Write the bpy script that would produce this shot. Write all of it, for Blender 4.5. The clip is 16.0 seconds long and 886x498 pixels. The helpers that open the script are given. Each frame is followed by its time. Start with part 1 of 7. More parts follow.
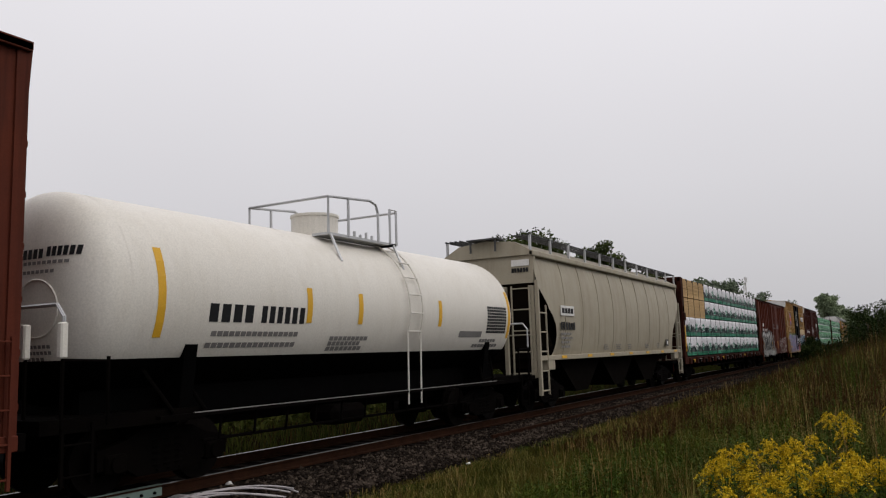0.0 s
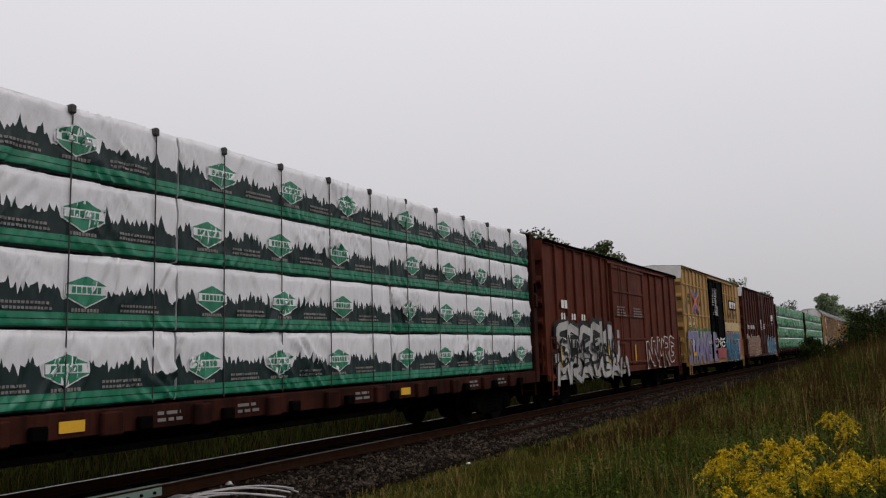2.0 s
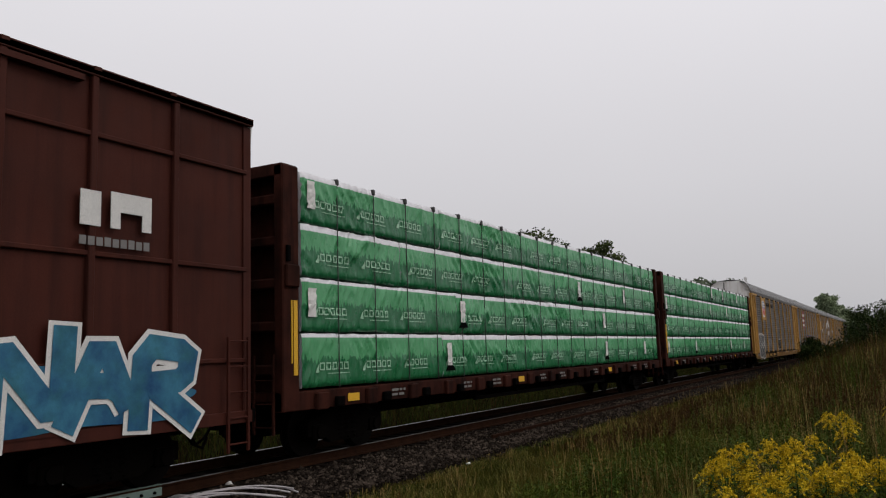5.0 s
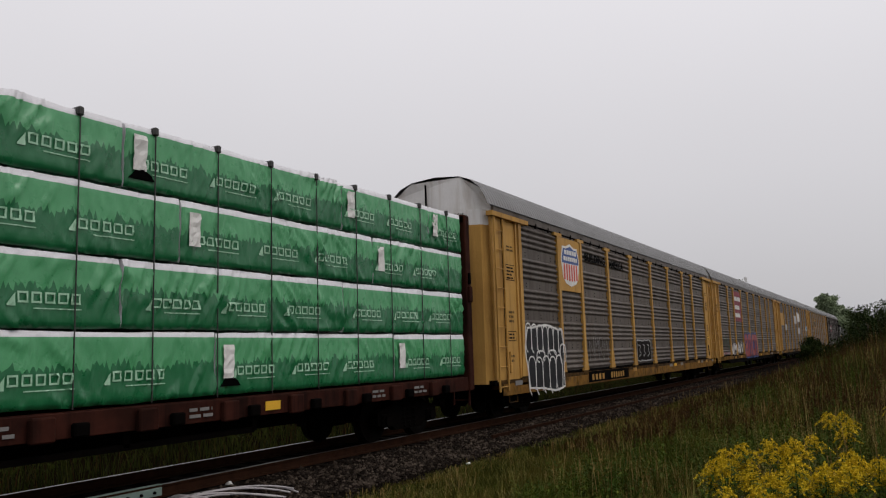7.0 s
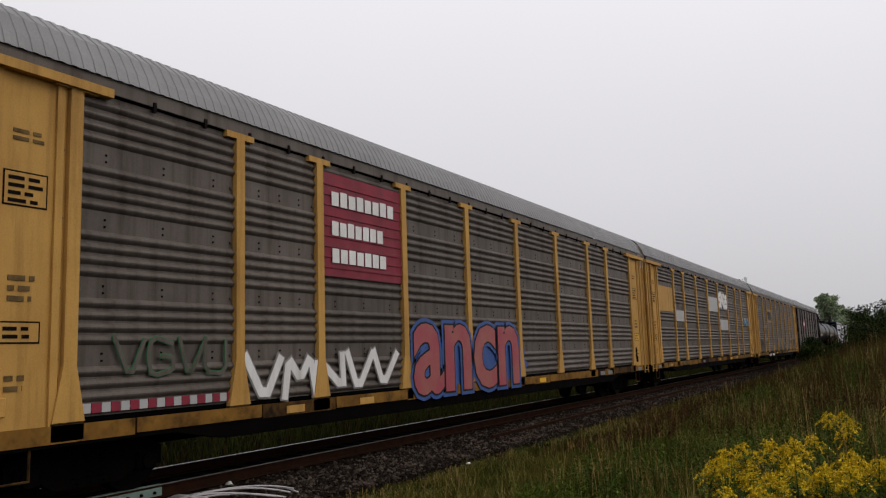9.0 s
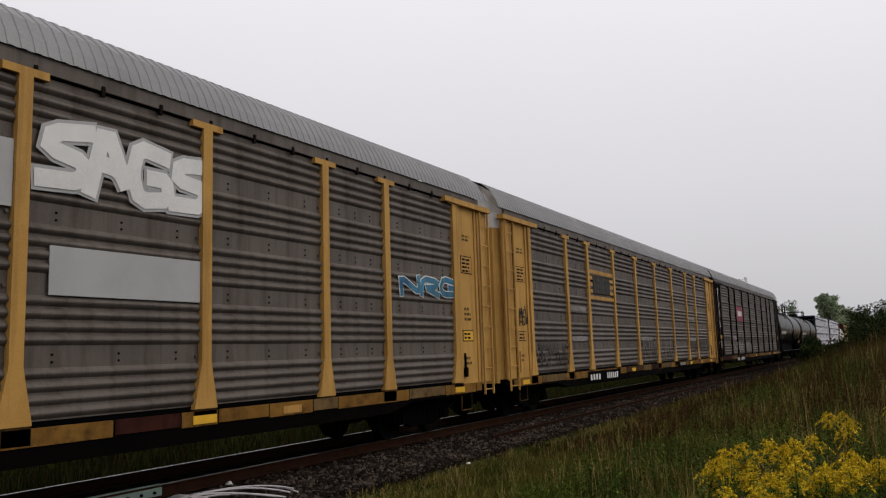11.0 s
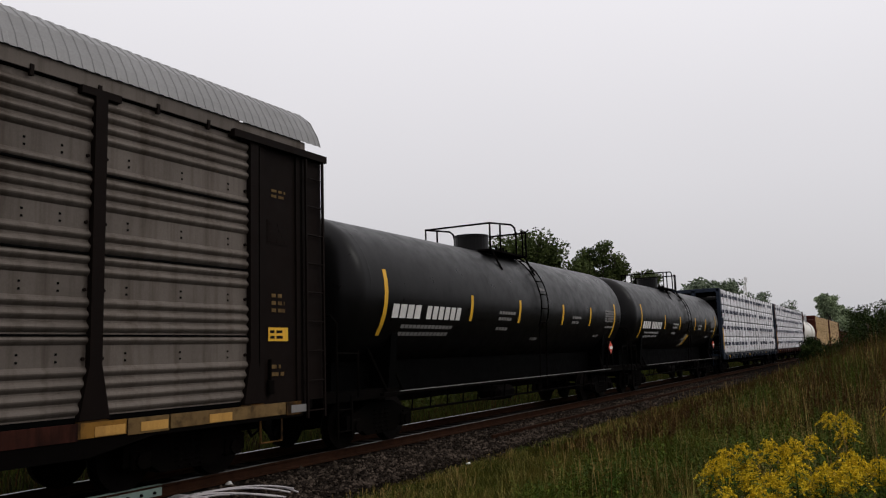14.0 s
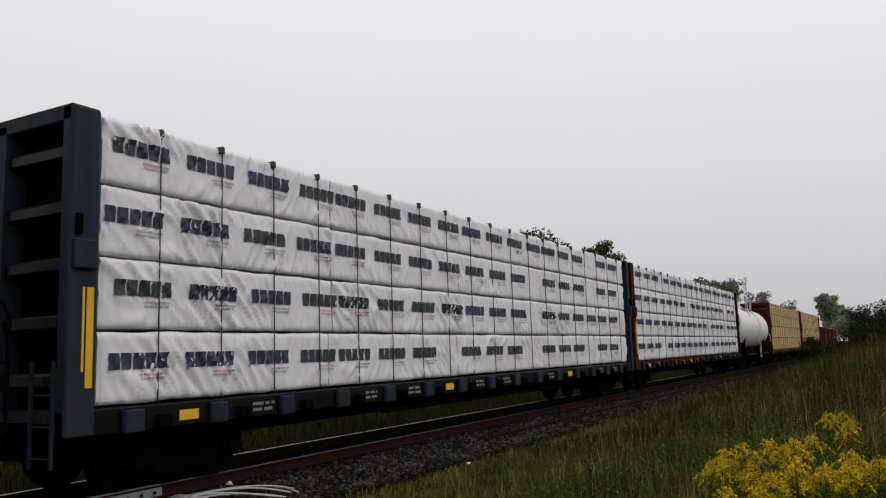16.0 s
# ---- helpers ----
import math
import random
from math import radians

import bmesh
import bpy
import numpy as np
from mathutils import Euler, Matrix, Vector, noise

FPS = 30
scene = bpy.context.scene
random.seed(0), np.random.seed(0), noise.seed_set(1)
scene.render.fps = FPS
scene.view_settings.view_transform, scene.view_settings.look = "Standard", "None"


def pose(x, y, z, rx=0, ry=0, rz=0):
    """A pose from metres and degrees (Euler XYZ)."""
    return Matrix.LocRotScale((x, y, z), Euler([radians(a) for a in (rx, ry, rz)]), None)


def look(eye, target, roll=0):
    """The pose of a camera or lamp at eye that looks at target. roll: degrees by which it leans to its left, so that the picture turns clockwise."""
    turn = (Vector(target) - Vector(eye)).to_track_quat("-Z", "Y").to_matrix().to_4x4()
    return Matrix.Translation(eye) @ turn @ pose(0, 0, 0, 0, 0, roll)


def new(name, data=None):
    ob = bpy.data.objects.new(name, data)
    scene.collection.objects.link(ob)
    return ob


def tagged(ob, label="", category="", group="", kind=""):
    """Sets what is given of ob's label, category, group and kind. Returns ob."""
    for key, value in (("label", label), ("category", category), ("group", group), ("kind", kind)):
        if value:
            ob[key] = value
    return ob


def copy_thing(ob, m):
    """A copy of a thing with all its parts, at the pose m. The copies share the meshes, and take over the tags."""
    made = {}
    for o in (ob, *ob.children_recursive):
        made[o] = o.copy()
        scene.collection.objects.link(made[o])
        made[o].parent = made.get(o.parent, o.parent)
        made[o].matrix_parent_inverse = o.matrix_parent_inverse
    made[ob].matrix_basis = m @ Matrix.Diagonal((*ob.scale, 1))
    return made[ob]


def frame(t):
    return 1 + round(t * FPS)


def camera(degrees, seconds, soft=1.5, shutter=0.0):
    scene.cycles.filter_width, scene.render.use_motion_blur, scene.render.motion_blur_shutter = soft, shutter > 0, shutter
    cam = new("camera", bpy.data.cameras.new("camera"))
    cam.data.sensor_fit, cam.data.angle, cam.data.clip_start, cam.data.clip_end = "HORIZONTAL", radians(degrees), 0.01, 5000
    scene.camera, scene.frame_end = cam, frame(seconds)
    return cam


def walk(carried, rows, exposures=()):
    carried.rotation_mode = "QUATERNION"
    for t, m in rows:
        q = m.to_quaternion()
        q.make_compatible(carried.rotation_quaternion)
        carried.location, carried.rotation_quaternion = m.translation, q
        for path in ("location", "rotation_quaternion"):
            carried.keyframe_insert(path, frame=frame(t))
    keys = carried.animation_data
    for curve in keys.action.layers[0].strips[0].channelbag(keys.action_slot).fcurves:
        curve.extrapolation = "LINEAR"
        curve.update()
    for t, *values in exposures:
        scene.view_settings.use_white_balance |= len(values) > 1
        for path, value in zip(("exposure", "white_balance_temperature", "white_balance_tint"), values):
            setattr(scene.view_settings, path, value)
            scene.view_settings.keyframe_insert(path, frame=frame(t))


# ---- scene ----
# Metres; z = 0 is the top of the rail, the track runs along y, its centre line at x = TRACK.
TRACK = -10.25
SPEED = 21.1
HALF = 1.55

cam = camera(58.0, 16.0, soft=1.2)
EYE = pose(0, 0, 1.76, 97.43, 1.80, 29.417)
walk(cam, [(0.0, EYE), (16.0, EYE)], exposures=[(0.0, -0.02), (0.5, -0.1), (7.0, -0.1), (8.5, 0.04), (16.0, 0.02)])


# ---- overcast sky and light ----
def overcast():
    w = bpy.data.worlds.new("overcast_sky")
    w.use_nodes = True
    scene.world = w
    nt = w.node_tree
    nt.nodes.clear()
    N, L = nt.nodes.new, nt.links.new
    out, bg = N("ShaderNodeOutputWorld"), N("ShaderNodeBackground")
    sky = N("ShaderNodeTexSky")
    sky.sky_type, sky.sun_disc = "NISHITA", False
    sky.sun_elevation, sky.sun_rotation = radians(50), radians(60)
    hs = N("ShaderNodeHueSaturation")
    hs.inputs["Saturation"].default_value = 0.12
    hs.inputs["Value"].default_value = 0.05
    co = N("ShaderNodeTexCoord")
    sep = N("ShaderNodeSeparateXYZ")
    ramp = N("ShaderNodeValToRGB")
    r = ramp.color_ramp
    r.elements[0].position, r.elements[0].color = 0.0, (0.40, 0.40, 0.43, 1)
    r.elements[1].position, r.elements[1].color = 1.0, (1.05, 1.02, 1.06, 1)
    for p, v in ((0.06, 0.47), (0.2, 0.60), (0.36, 0.72), (0.6, 0.9)):
        e = r.elements.new(p)
        e.color = (v, v * 0.975, v * 1.02, 1)
    no = N("ShaderNodeTexNoise")
    no.inputs["Scale"].default_value, no.inputs["Detail"].default_value = 1.6, 3
    mul = N("ShaderNodeMapRange")
    mul.inputs["To Min"].default_value, mul.inputs["To Max"].default_value = 0.94, 1.06
    sc = N("ShaderNodeMixRGB")
    sc.blend_type, sc.inputs[0].default_value = "MULTIPLY", 1
    add = N("ShaderNodeMixRGB")
    add.blend_type, add.inputs[0].default_value = "ADD", 0.35
    L(co.outputs["Generated"], sep.inputs[0]), L(sep.outputs["Z"], ramp.inputs[0])
    L(co.outputs["Generated"], no.inputs["Vector"]), L(no.outputs["Fac"], mul.inputs["Value"])
    L(ramp.outputs[0], sc.inputs[1]), L(mul.outputs[0], sc.inputs[2])
    L(sky.outputs[0], hs.inputs["Color"])
    L(sc.outputs[0], add.inputs[1]), L(hs.outputs[0], add.inputs[2])
    L(add.outputs[0], bg.inputs["Color"]), L(bg.outputs[0], out.inputs[0])
    bg.inputs["Strength"].default_value = 1.0
    sun = bpy.data.lights.new("sun", "SUN")
    sun.energy, sun.angle, sun.color = 0.55, radians(25), (1, 0.97, 0.92)
    ob = new("sun", sun)
    ob.matrix_world = look((30, 26, 40), (-10, 12, 0))


overcast()


# ---- materials ----
def mat(name, col, rough=0.6, metal=0.0, col2=None, amount=0.5, scale=1.5, streak=0.0, dirt=None, dirt_amount=0.0,
        bump=0.0, bump_scale=40.0, grain=0.08, rnd=0.0, spec=0.22):
    """A painted or raw surface: two-scale variation, streaks that run down, grain and fine relief."""
    m = bpy.data.materials.new(name)
    m.use_nodes = True
    nt = m.node_tree
    N, L = nt.nodes.new, nt.links.new
    b = nt.nodes["Principled BSDF"]
    b.inputs["Roughness"].default_value, b.inputs["Metallic"].default_value = rough, metal
    b.inputs["Specular IOR Level"].default_value = spec
    co = N("ShaderNodeTexCoord")

    def noise_at(sc, stretch=(1, 1, 1), detail=5):
        mp, n = N("ShaderNodeMapping"), N("ShaderNodeTexNoise")
        mp.inputs["Scale"].default_value = stretch
        n.inputs["Scale"].default_value, n.inputs["Detail"].default_value, n.inputs["Roughness"].default_value = sc, detail, 0.62
        L(co.outputs["Object"], mp.inputs[0]), L(mp.outputs[0], n.inputs["Vector"])
        return n.outputs["Fac"]

    def ranged(o, a, c, lo=0.0, hi=1.0):
        r = N("ShaderNodeMapRange")
        for k, v in (("From Min", a), ("From Max", c), ("To Min", lo), ("To Max", hi)):
            r.inputs[k].default_value = v
        L(o, r.inputs["Value"])
        return r.outputs[0]

    def mix(f, a, c, kind="MIX"):
        x = N("ShaderNodeMixRGB")
        x.blend_type = kind
        for i, v in ((0, f), (1, a), (2, c)):
            if isinstance(v, (int, float)):
                x.inputs[i].default_value = v
            elif isinstance(v, tuple):
                x.inputs[i].default_value = (*v[:3], 1)
            else:
                L(v, x.inputs[i])
        return x.outputs[0]

    c2 = col2 or tuple(v * 0.72 for v in col)
    c = mix(ranged(noise_at(scale), 0.38, 0.66, 0, amount), tuple(col), tuple(c2))
    if dirt and dirt_amount:
        s = noise_at(1.0, (5, 5, 0.35), 6) if streak else noise_at(scale * 2.3, (1, 1, 1), 7)
        c = mix(ranged(s, 0.46, 0.72, 0, dirt_amount), c, tuple(dirt))
    c = mix(1.0, c, ranged(noise_at(60 * max(scale, 0.5), detail=2), 0.3, 0.7, 1 - grain, 1 + grain), "MULTIPLY")
    if rnd:
        oi = N("ShaderNodeObjectInfo")
        c = mix(1.0, c, ranged(oi.outputs["Random"], 0, 1, 1 - rnd, 1 + rnd), "MULTIPLY")
    L(c, b.inputs["Base Color"])
    if bump:
        bn = N("ShaderNodeBump")
        bn.inputs["Strength"].default_value, bn.inputs["Distance"].default_value = bump, 0.02
        L(noise_at(bump_scale, detail=3), bn.inputs["Height"]), L(bn.outputs[0], b.inputs["Normal"])
    L(ranged(noise_at(scale * 3), 0.3, 0.7, max(rough - 0.1, 0.05), min(rough + 0.1, 1)), b.inputs["Roughness"])
    return m


def leafy(name, col, col2, rough=0.7, scale=0.6, mid=None, patch=0.45):
    """Foliage: colour varies from leaf to leaf and over the plant."""
    m = bpy.data.materials.new(name)
    m.use_nodes = True
    nt = m.node_tree
    N, L = nt.nodes.new, nt.links.new
    b = nt.nodes["Principled BSDF"]
    b.inputs["Roughness"].default_value = rough
    b.inputs["Specular IOR Level"].default_value = 0.04
    g, ramp, co, n = N("ShaderNodeNewGeometry"), N("ShaderNodeValToRGB"), N("ShaderNodeTexCoord"), N("ShaderNodeTexNoise")
    n.inputs["Scale"].default_value = scale
    ramp.color_ramp.elements[0].color, ramp.color_ramp.elements[1].color = (*col, 1), (*col2, 1)
    if mid:
        ramp.color_ramp.elements.new(0.5).color = (*mid, 1)
    ad = N("ShaderNodeMath")
    ad.operation = "MULTIPLY_ADD"
    ad.inputs[1].default_value, ad.inputs[2].default_value = 1 - patch, 0.0
    a2 = N("ShaderNodeMath")
    a2.operation = "ADD"
    L(co.outputs["Object"], n.inputs["Vector"])
    L(g.outputs["Random Per Island"], ad.inputs[0])
    mr = N("ShaderNodeMapRange")
    mr.inputs["From Min"].default_value, mr.inputs["From Max"].default_value = 0.35, 0.65
    mr.inputs["To Max"].default_value = patch
    L(n.outputs["Fac"], mr.inputs["Value"])
    L(ad.outputs[0], a2.inputs[0]), L(mr.outputs[0], a2.inputs[1]), L(a2.outputs[0], ramp.inputs[0])
    L(ramp.outputs[0], b.inputs["Base Color"])
    return m


RUST = (0.10, 0.035, 0.02)
SOOT = (0.02, 0.018, 0.016)
M = {
    "white_paint": mat("white_paint", (0.70, 0.665, 0.595), 0.4, col2=(0.62, 0.58, 0.50), amount=0.4, scale=0.6, dirt=(0.45, 0.39, 0.30), dirt_amount=0.16, streak=1, spec=0.3),
    "tank_black": mat("tank_black", (0.003, 0.0027, 0.0027), 0.36, col2=(0.005, 0.0045, 0.0043), scale=0.8, dirt=(0.010, 0.0088, 0.008), dirt_amount=0.3, streak=1, spec=0.13),
    # grey slope sheets: cavity shade and dirt are both put into this brown
    "slope_shade": mat("slope_shade", (0.020, 0.0145, 0.011), 0.8, col2=(0.011, 0.008, 0.006), spec=0.03),
    "sill_yellow": mat("sill_yellow", (0.22, 0.112, 0.023), 0.65, col2=(0.13, 0.06, 0.014), amount=0.8, scale=1.6, dirt=(0.02, 0.011, 0.006), dirt_amount=0.8, spec=0.05),
    "sill_tan": mat("sill_tan", (0.16, 0.102, 0.042), 0.7, col2=(0.085, 0.05, 0.022), amount=0.8, scale=2.2, dirt=(0.02, 0.012, 0.007), dirt_amount=0.75, spec=0.04),
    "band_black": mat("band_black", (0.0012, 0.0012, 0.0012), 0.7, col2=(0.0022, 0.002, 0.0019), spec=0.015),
    "hopper_grey": mat("hopper_grey", (0.355, 0.315, 0.235), 0.55, col2=(0.30, 0.265, 0.195), scale=0.7, dirt=(0.18, 0.135, 0.085), dirt_amount=0.35, streak=1),
    # grime plus the shade inside and below the hopper, as one near-black colour
    "grime_shade": mat("shaded_grimy_steel", (0.0045, 0.0036, 0.0028), 0.9, col2=(0.0028, 0.0023, 0.002), spec=0.01),
    "box_brown": mat("box_brown", (0.070, 0.017, 0.010), 0.66, col2=(0.045, 0.012, 0.008), scale=0.8, dirt=(0.018, 0.007, 0.005), dirt_amount=0.6, streak=1, bump=0.05, spec=0.07),
    "box_oxide": mat("box_oxide", (0.105, 0.026, 0.014), 0.66, col2=(0.070, 0.018, 0.011), amount=0.7, scale=0.8, dirt=(0.022, 0.008, 0.006), dirt_amount=0.65, streak=1, bump=0.05, spec=0.07),
    "box_maroon": mat("box_maroon", (0.062, 0.017, 0.011), 0.62, col2=(0.044, 0.013, 0.009), amount=0.7, scale=0.8, dirt=(0.018, 0.008, 0.006), dirt_amount=0.5, streak=1, spec=0.08),
    "box_yellow": mat("box_yellow", (0.3744, 0.2232, 0.072), 0.52, col2=(0.3168, 0.18, 0.054), scale=0.6, dirt=(0.1728, 0.1008, 0.0432), dirt_amount=0.45, streak=1),
    "rack_yellow": mat("rack_yellow", (0.49, 0.275, 0.072), 0.58, col2=(0.36, 0.19, 0.048), amount=0.7, scale=0.8, dirt=(0.11, 0.055, 0.02), dirt_amount=0.5, streak=1, spec=0.1),
    "rack_sill": mat("rack_sill", (0.105, 0.052, 0.013), 0.7, col2=(0.022, 0.013, 0.007), amount=1.0, scale=2.6, dirt=(0.006, 0.005, 0.004), dirt_amount=0.95, spec=0.05),
    "rack_steel": mat("rack_steel", (0.122, 0.102, 0.086), 0.55, metal=0.2, col2=(0.088, 0.073, 0.061), amount=0.8, scale=0.7, dirt=(0.040, 0.027, 0.018), dirt_amount=0.7, streak=1, rnd=0.12, spec=0.15),
    "rack_roof": mat("rack_roof", (0.21, 0.2065, 0.203), 0.5, metal=0.3, col2=(0.168, 0.1645, 0.161), scale=0.6),
    "rack_brown": mat("rack_brown", (0.0075, 0.0046, 0.0035), 0.6, dirt=(0.004, 0.003, 0.0025), dirt_amount=0.5, streak=1, spec=0.04),
    "rust_frame": mat("rust_frame", (0.048, 0.015, 0.010), 0.7, col2=(0.018, 0.007, 0.005), amount=0.9, scale=1.6, dirt=(0.005, 0.0035, 0.003), dirt_amount=0.8, streak=1, spec=0.03),
    "blue_frame": mat("blue_frame", (0.020, 0.027, 0.042), 0.6, col2=(0.012, 0.016, 0.024), dirt=(0.010, 0.009, 0.009), dirt_amount=0.5, streak=1, spec=0.08),
    # running gear and underframes: shade beneath the wagons lowers these steels to near black
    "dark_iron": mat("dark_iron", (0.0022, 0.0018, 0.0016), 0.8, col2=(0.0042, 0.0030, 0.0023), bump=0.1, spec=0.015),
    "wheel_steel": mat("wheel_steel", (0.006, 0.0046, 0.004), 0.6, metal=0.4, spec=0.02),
    "galvanised": mat("galvanised", (0.50, 0.50, 0.50), 0.45, metal=0.5),
    "grating": mat("grating", (0.078, 0.078, 0.078), 0.6, metal=0.4),
    "hood_white": mat("hood_white", (0.70, 0.685, 0.66), 0.5, col2=(0.56, 0.54, 0.51), amount=0.6, scale=1.2, dirt=(0.30, 0.22, 0.14), dirt_amount=0.4, streak=1),
    "white_mark": mat("white_mark", (0.72, 0.70, 0.66), 0.6, grain=0.15),
    "yellow_mark": mat("yellow_mark", (0.72, 0.40, 0.03), 0.5),
    "black_mark": mat("black_mark", (0.01, 0.01, 0.011), 0.6),
    "grey_mark": mat("grey_mark", (0.20, 0.19, 0.18), 0.6),
    "scrape": mat("scraped_steel", (0.25, 0.235, 0.22), 0.6, col2=(0.15, 0.135, 0.12), amount=0.9, scale=3, spec=0.1),
    "red_mark": mat("red_mark", (0.24, 0.022, 0.04), 0.55, col2=(0.18, 0.018, 0.03), dirt=(0.06, 0.02, 0.02), dirt_amount=0.4, streak=1),
    "red_bright": mat("red_bright", (0.62, 0.10, 0.06), 0.5),
    "blue_mark": mat("blue_mark", (0.045, 0.09, 0.26), 0.5),
    "lilac": mat("lilac_spray", (0.25, 0.22, 0.335), 0.55, col2=(0.15, 0.13, 0.25), amount=0.9, scale=1.4, spec=0.1),
    "silver": mat("silver_spray", (0.39, 0.3825, 0.3675), 0.45, col2=(0.3, 0.2925, 0.285), scale=1.5),
    "chrome": mat("chrome_spray", (0.44, 0.43, 0.41), 0.5, col2=(0.27, 0.26, 0.245), amount=0.9, scale=1.1, dirt=(0.10, 0.07, 0.05), dirt_amount=0.5, streak=1),
    "cyan": mat("cyan_spray", (0.05, 0.20, 0.29), 0.5, col2=(0.010, 0.055, 0.15), amount=1.0, scale=1.3, dirt=(0.02, 0.10, 0.11), dirt_amount=0.7),
    "pink": mat("pink_spray", (0.31, 0.06, 0.075), 0.55, col2=(0.30, 0.12, 0.09), amount=0.8, scale=1.2),
    "tan_spray": mat("tan_spray", (0.252, 0.119, 0.063), 0.55, col2=(0.182, 0.077, 0.042), scale=1.2),
    "green_spray": mat("green_spray", (0.035, 0.17, 0.06), 0.55),
    "pale_spray": mat("pale_spray", (0.50, 0.42, 0.20), 0.55, col2=(0.45, 0.2, 0.12), amount=0.8, scale=1.5),
    "wrap_white": mat("wrap_white", (0.69, 0.675, 0.69), 0.34, col2=(0.62, 0.61, 0.62), amount=0.5, scale=1.2, bump=0.12, bump_scale=14, spec=0.5),
    "wrap_green": mat("wrap_green", (0.014, 0.145, 0.050), 0.32, col2=(0.010, 0.115, 0.040), scale=1.2, bump=0.12, bump_scale=14, spec=0.5),
    "wrap_mid": mat("wrap_mid", (0.085, 0.34, 0.14), 0.33, col2=(0.06, 0.28, 0.11), amount=0.6, scale=1.4, bump=0.12, bump_scale=14, spec=0.5),
    "wrap_pale": mat("wrap_pale", (0.34, 0.56, 0.38), 0.38, col2=(0.26, 0.48, 0.31), amount=0.6, scale=2.5, spec=0.5),
    "wrap_teal": mat("wrap_teal", (0.010, 0.15, 0.075), 0.36, col2=(0.03, 0.24, 0.14), amount=0.8, scale=3, bump=0.15, bump_scale=12, spec=0.4),
    "wrap_pine": mat("wrap_pine", (0.013, 0.026, 0.026), 0.42, bump=0.12, bump_scale=12),
    "print_pink": mat("print_pink", (0.52, 0.36, 0.37), 0.5),
    "navy_print": mat("navy_print", (0.035, 0.04, 0.065), 0.5),
    "lumber": mat("lumber", (0.476, 0.3145, 0.1445), 0.75, col2=(0.391, 0.2465, 0.102), scale=3, grain=0.16, rnd=0.12),
    "strap": mat("strap", (0.05, 0.048, 0.045), 0.5),
    "rail_steel": mat("rail_steel", (0.20, 0.19, 0.18), 0.4, metal=0.9),
    "rail_rust": mat("rail_rust", (0.030, 0.0135, 0.0075), 0.85, col2=(0.012, 0.006, 0.004), scale=4, bump=0.2, spec=0.02),
    # near railhead: the train's dark reflection is put into the steel colour
    "rail_shade": mat("rail_shade", (0.045, 0.034, 0.027), 0.45, metal=0.6, col2=(0.03, 0.02, 0.015), scale=3),
    "tie_wood": mat("tie_wood", (0.009, 0.0066, 0.005), 0.9, scale=4, grain=0.25, rnd=0.25, bump=0.3, spec=0.02),
    "ballast": mat("ballast", (0.056, 0.042, 0.032), 0.9, col2=(0.024, 0.017, 0.013), scale=2.5, grain=0.3, rnd=0.45, bump=0.4, spec=0.04),
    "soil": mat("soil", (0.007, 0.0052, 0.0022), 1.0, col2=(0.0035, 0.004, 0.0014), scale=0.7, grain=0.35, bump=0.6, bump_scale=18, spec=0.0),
    # strip and bed stones: under-train shade is put into these near-black colours
    "oily_shade": mat("shaded_oily_stone", (0.003, 0.0027, 0.0024), 0.95, grain=0.5, scale=4, bump=0.6, bump_scale=22, spec=0.01),
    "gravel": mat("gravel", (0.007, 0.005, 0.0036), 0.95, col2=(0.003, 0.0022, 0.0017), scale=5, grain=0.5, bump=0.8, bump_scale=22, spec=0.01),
    "joint_green": mat("joint_green", (0.20, 0.27, 0.235), 0.6, col2=(0.14, 0.19, 0.165), scale=3),
    "cable_white": mat("cable_white", (0.50, 0.46, 0.46), 0.55, col2=(0.36, 0.33, 0.33), scale=6),
    "bark": mat("bark", (0.06, 0.05, 0.04), 0.9, scale=5, bump=0.4),
    "grass": leafy("grass_blades", (0.015, 0.023, 0.0024), (0.135, 0.090, 0.022), scale=0.55, mid=(0.055, 0.056, 0.008), patch=0.65),
    "dark_weed": leafy("dark_weed", (0.010, 0.016, 0.003), (0.060, 0.062, 0.012), scale=0.35, mid=(0.028, 0.036, 0.005)),
    "pale_grass": leafy("pale_blades", (0.085, 0.095, 0.016), (0.30, 0.25, 0.075), scale=0.9),
    "straw": leafy("straw_stalks", (0.12, 0.075, 0.022), (0.36, 0.25, 0.09), scale=0.8),
    "weed": leafy("weed_leaves", (0.014, 0.031, 0.003), (0.120, 0.135, 0.016), scale=0.8, mid=(0.042, 0.070, 0.008), patch=0.4),
    "red_weed": leafy("red_weed", (0.016, 0.009, 0.0035), (0.085, 0.042, 0.014), scale=0.5),
    "goldenrod": leafy("goldenrod_plumes", (0.24, 0.18, 0.007), (0.84, 0.58, 0.036), mid=(0.53, 0.37, 0.015), patch=0.3),
    "leaf": leafy("tree_leaves", (0.016, 0.028, 0.008), (0.085, 0.105, 0.032)),
    "bush_leaf": leafy("bush_leaves", (0.006, 0.012, 0.003), (0.045, 0.060, 0.014), mid=(0.018, 0.029, 0.007)),
    # distance haze is mixed into these two paler leaf colours
    "far_haze_leaf": leafy("far_haze_leaves", (0.07, 0.092, 0.062), (0.17, 0.205, 0.13)),
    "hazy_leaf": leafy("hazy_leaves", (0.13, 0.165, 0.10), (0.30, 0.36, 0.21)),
}


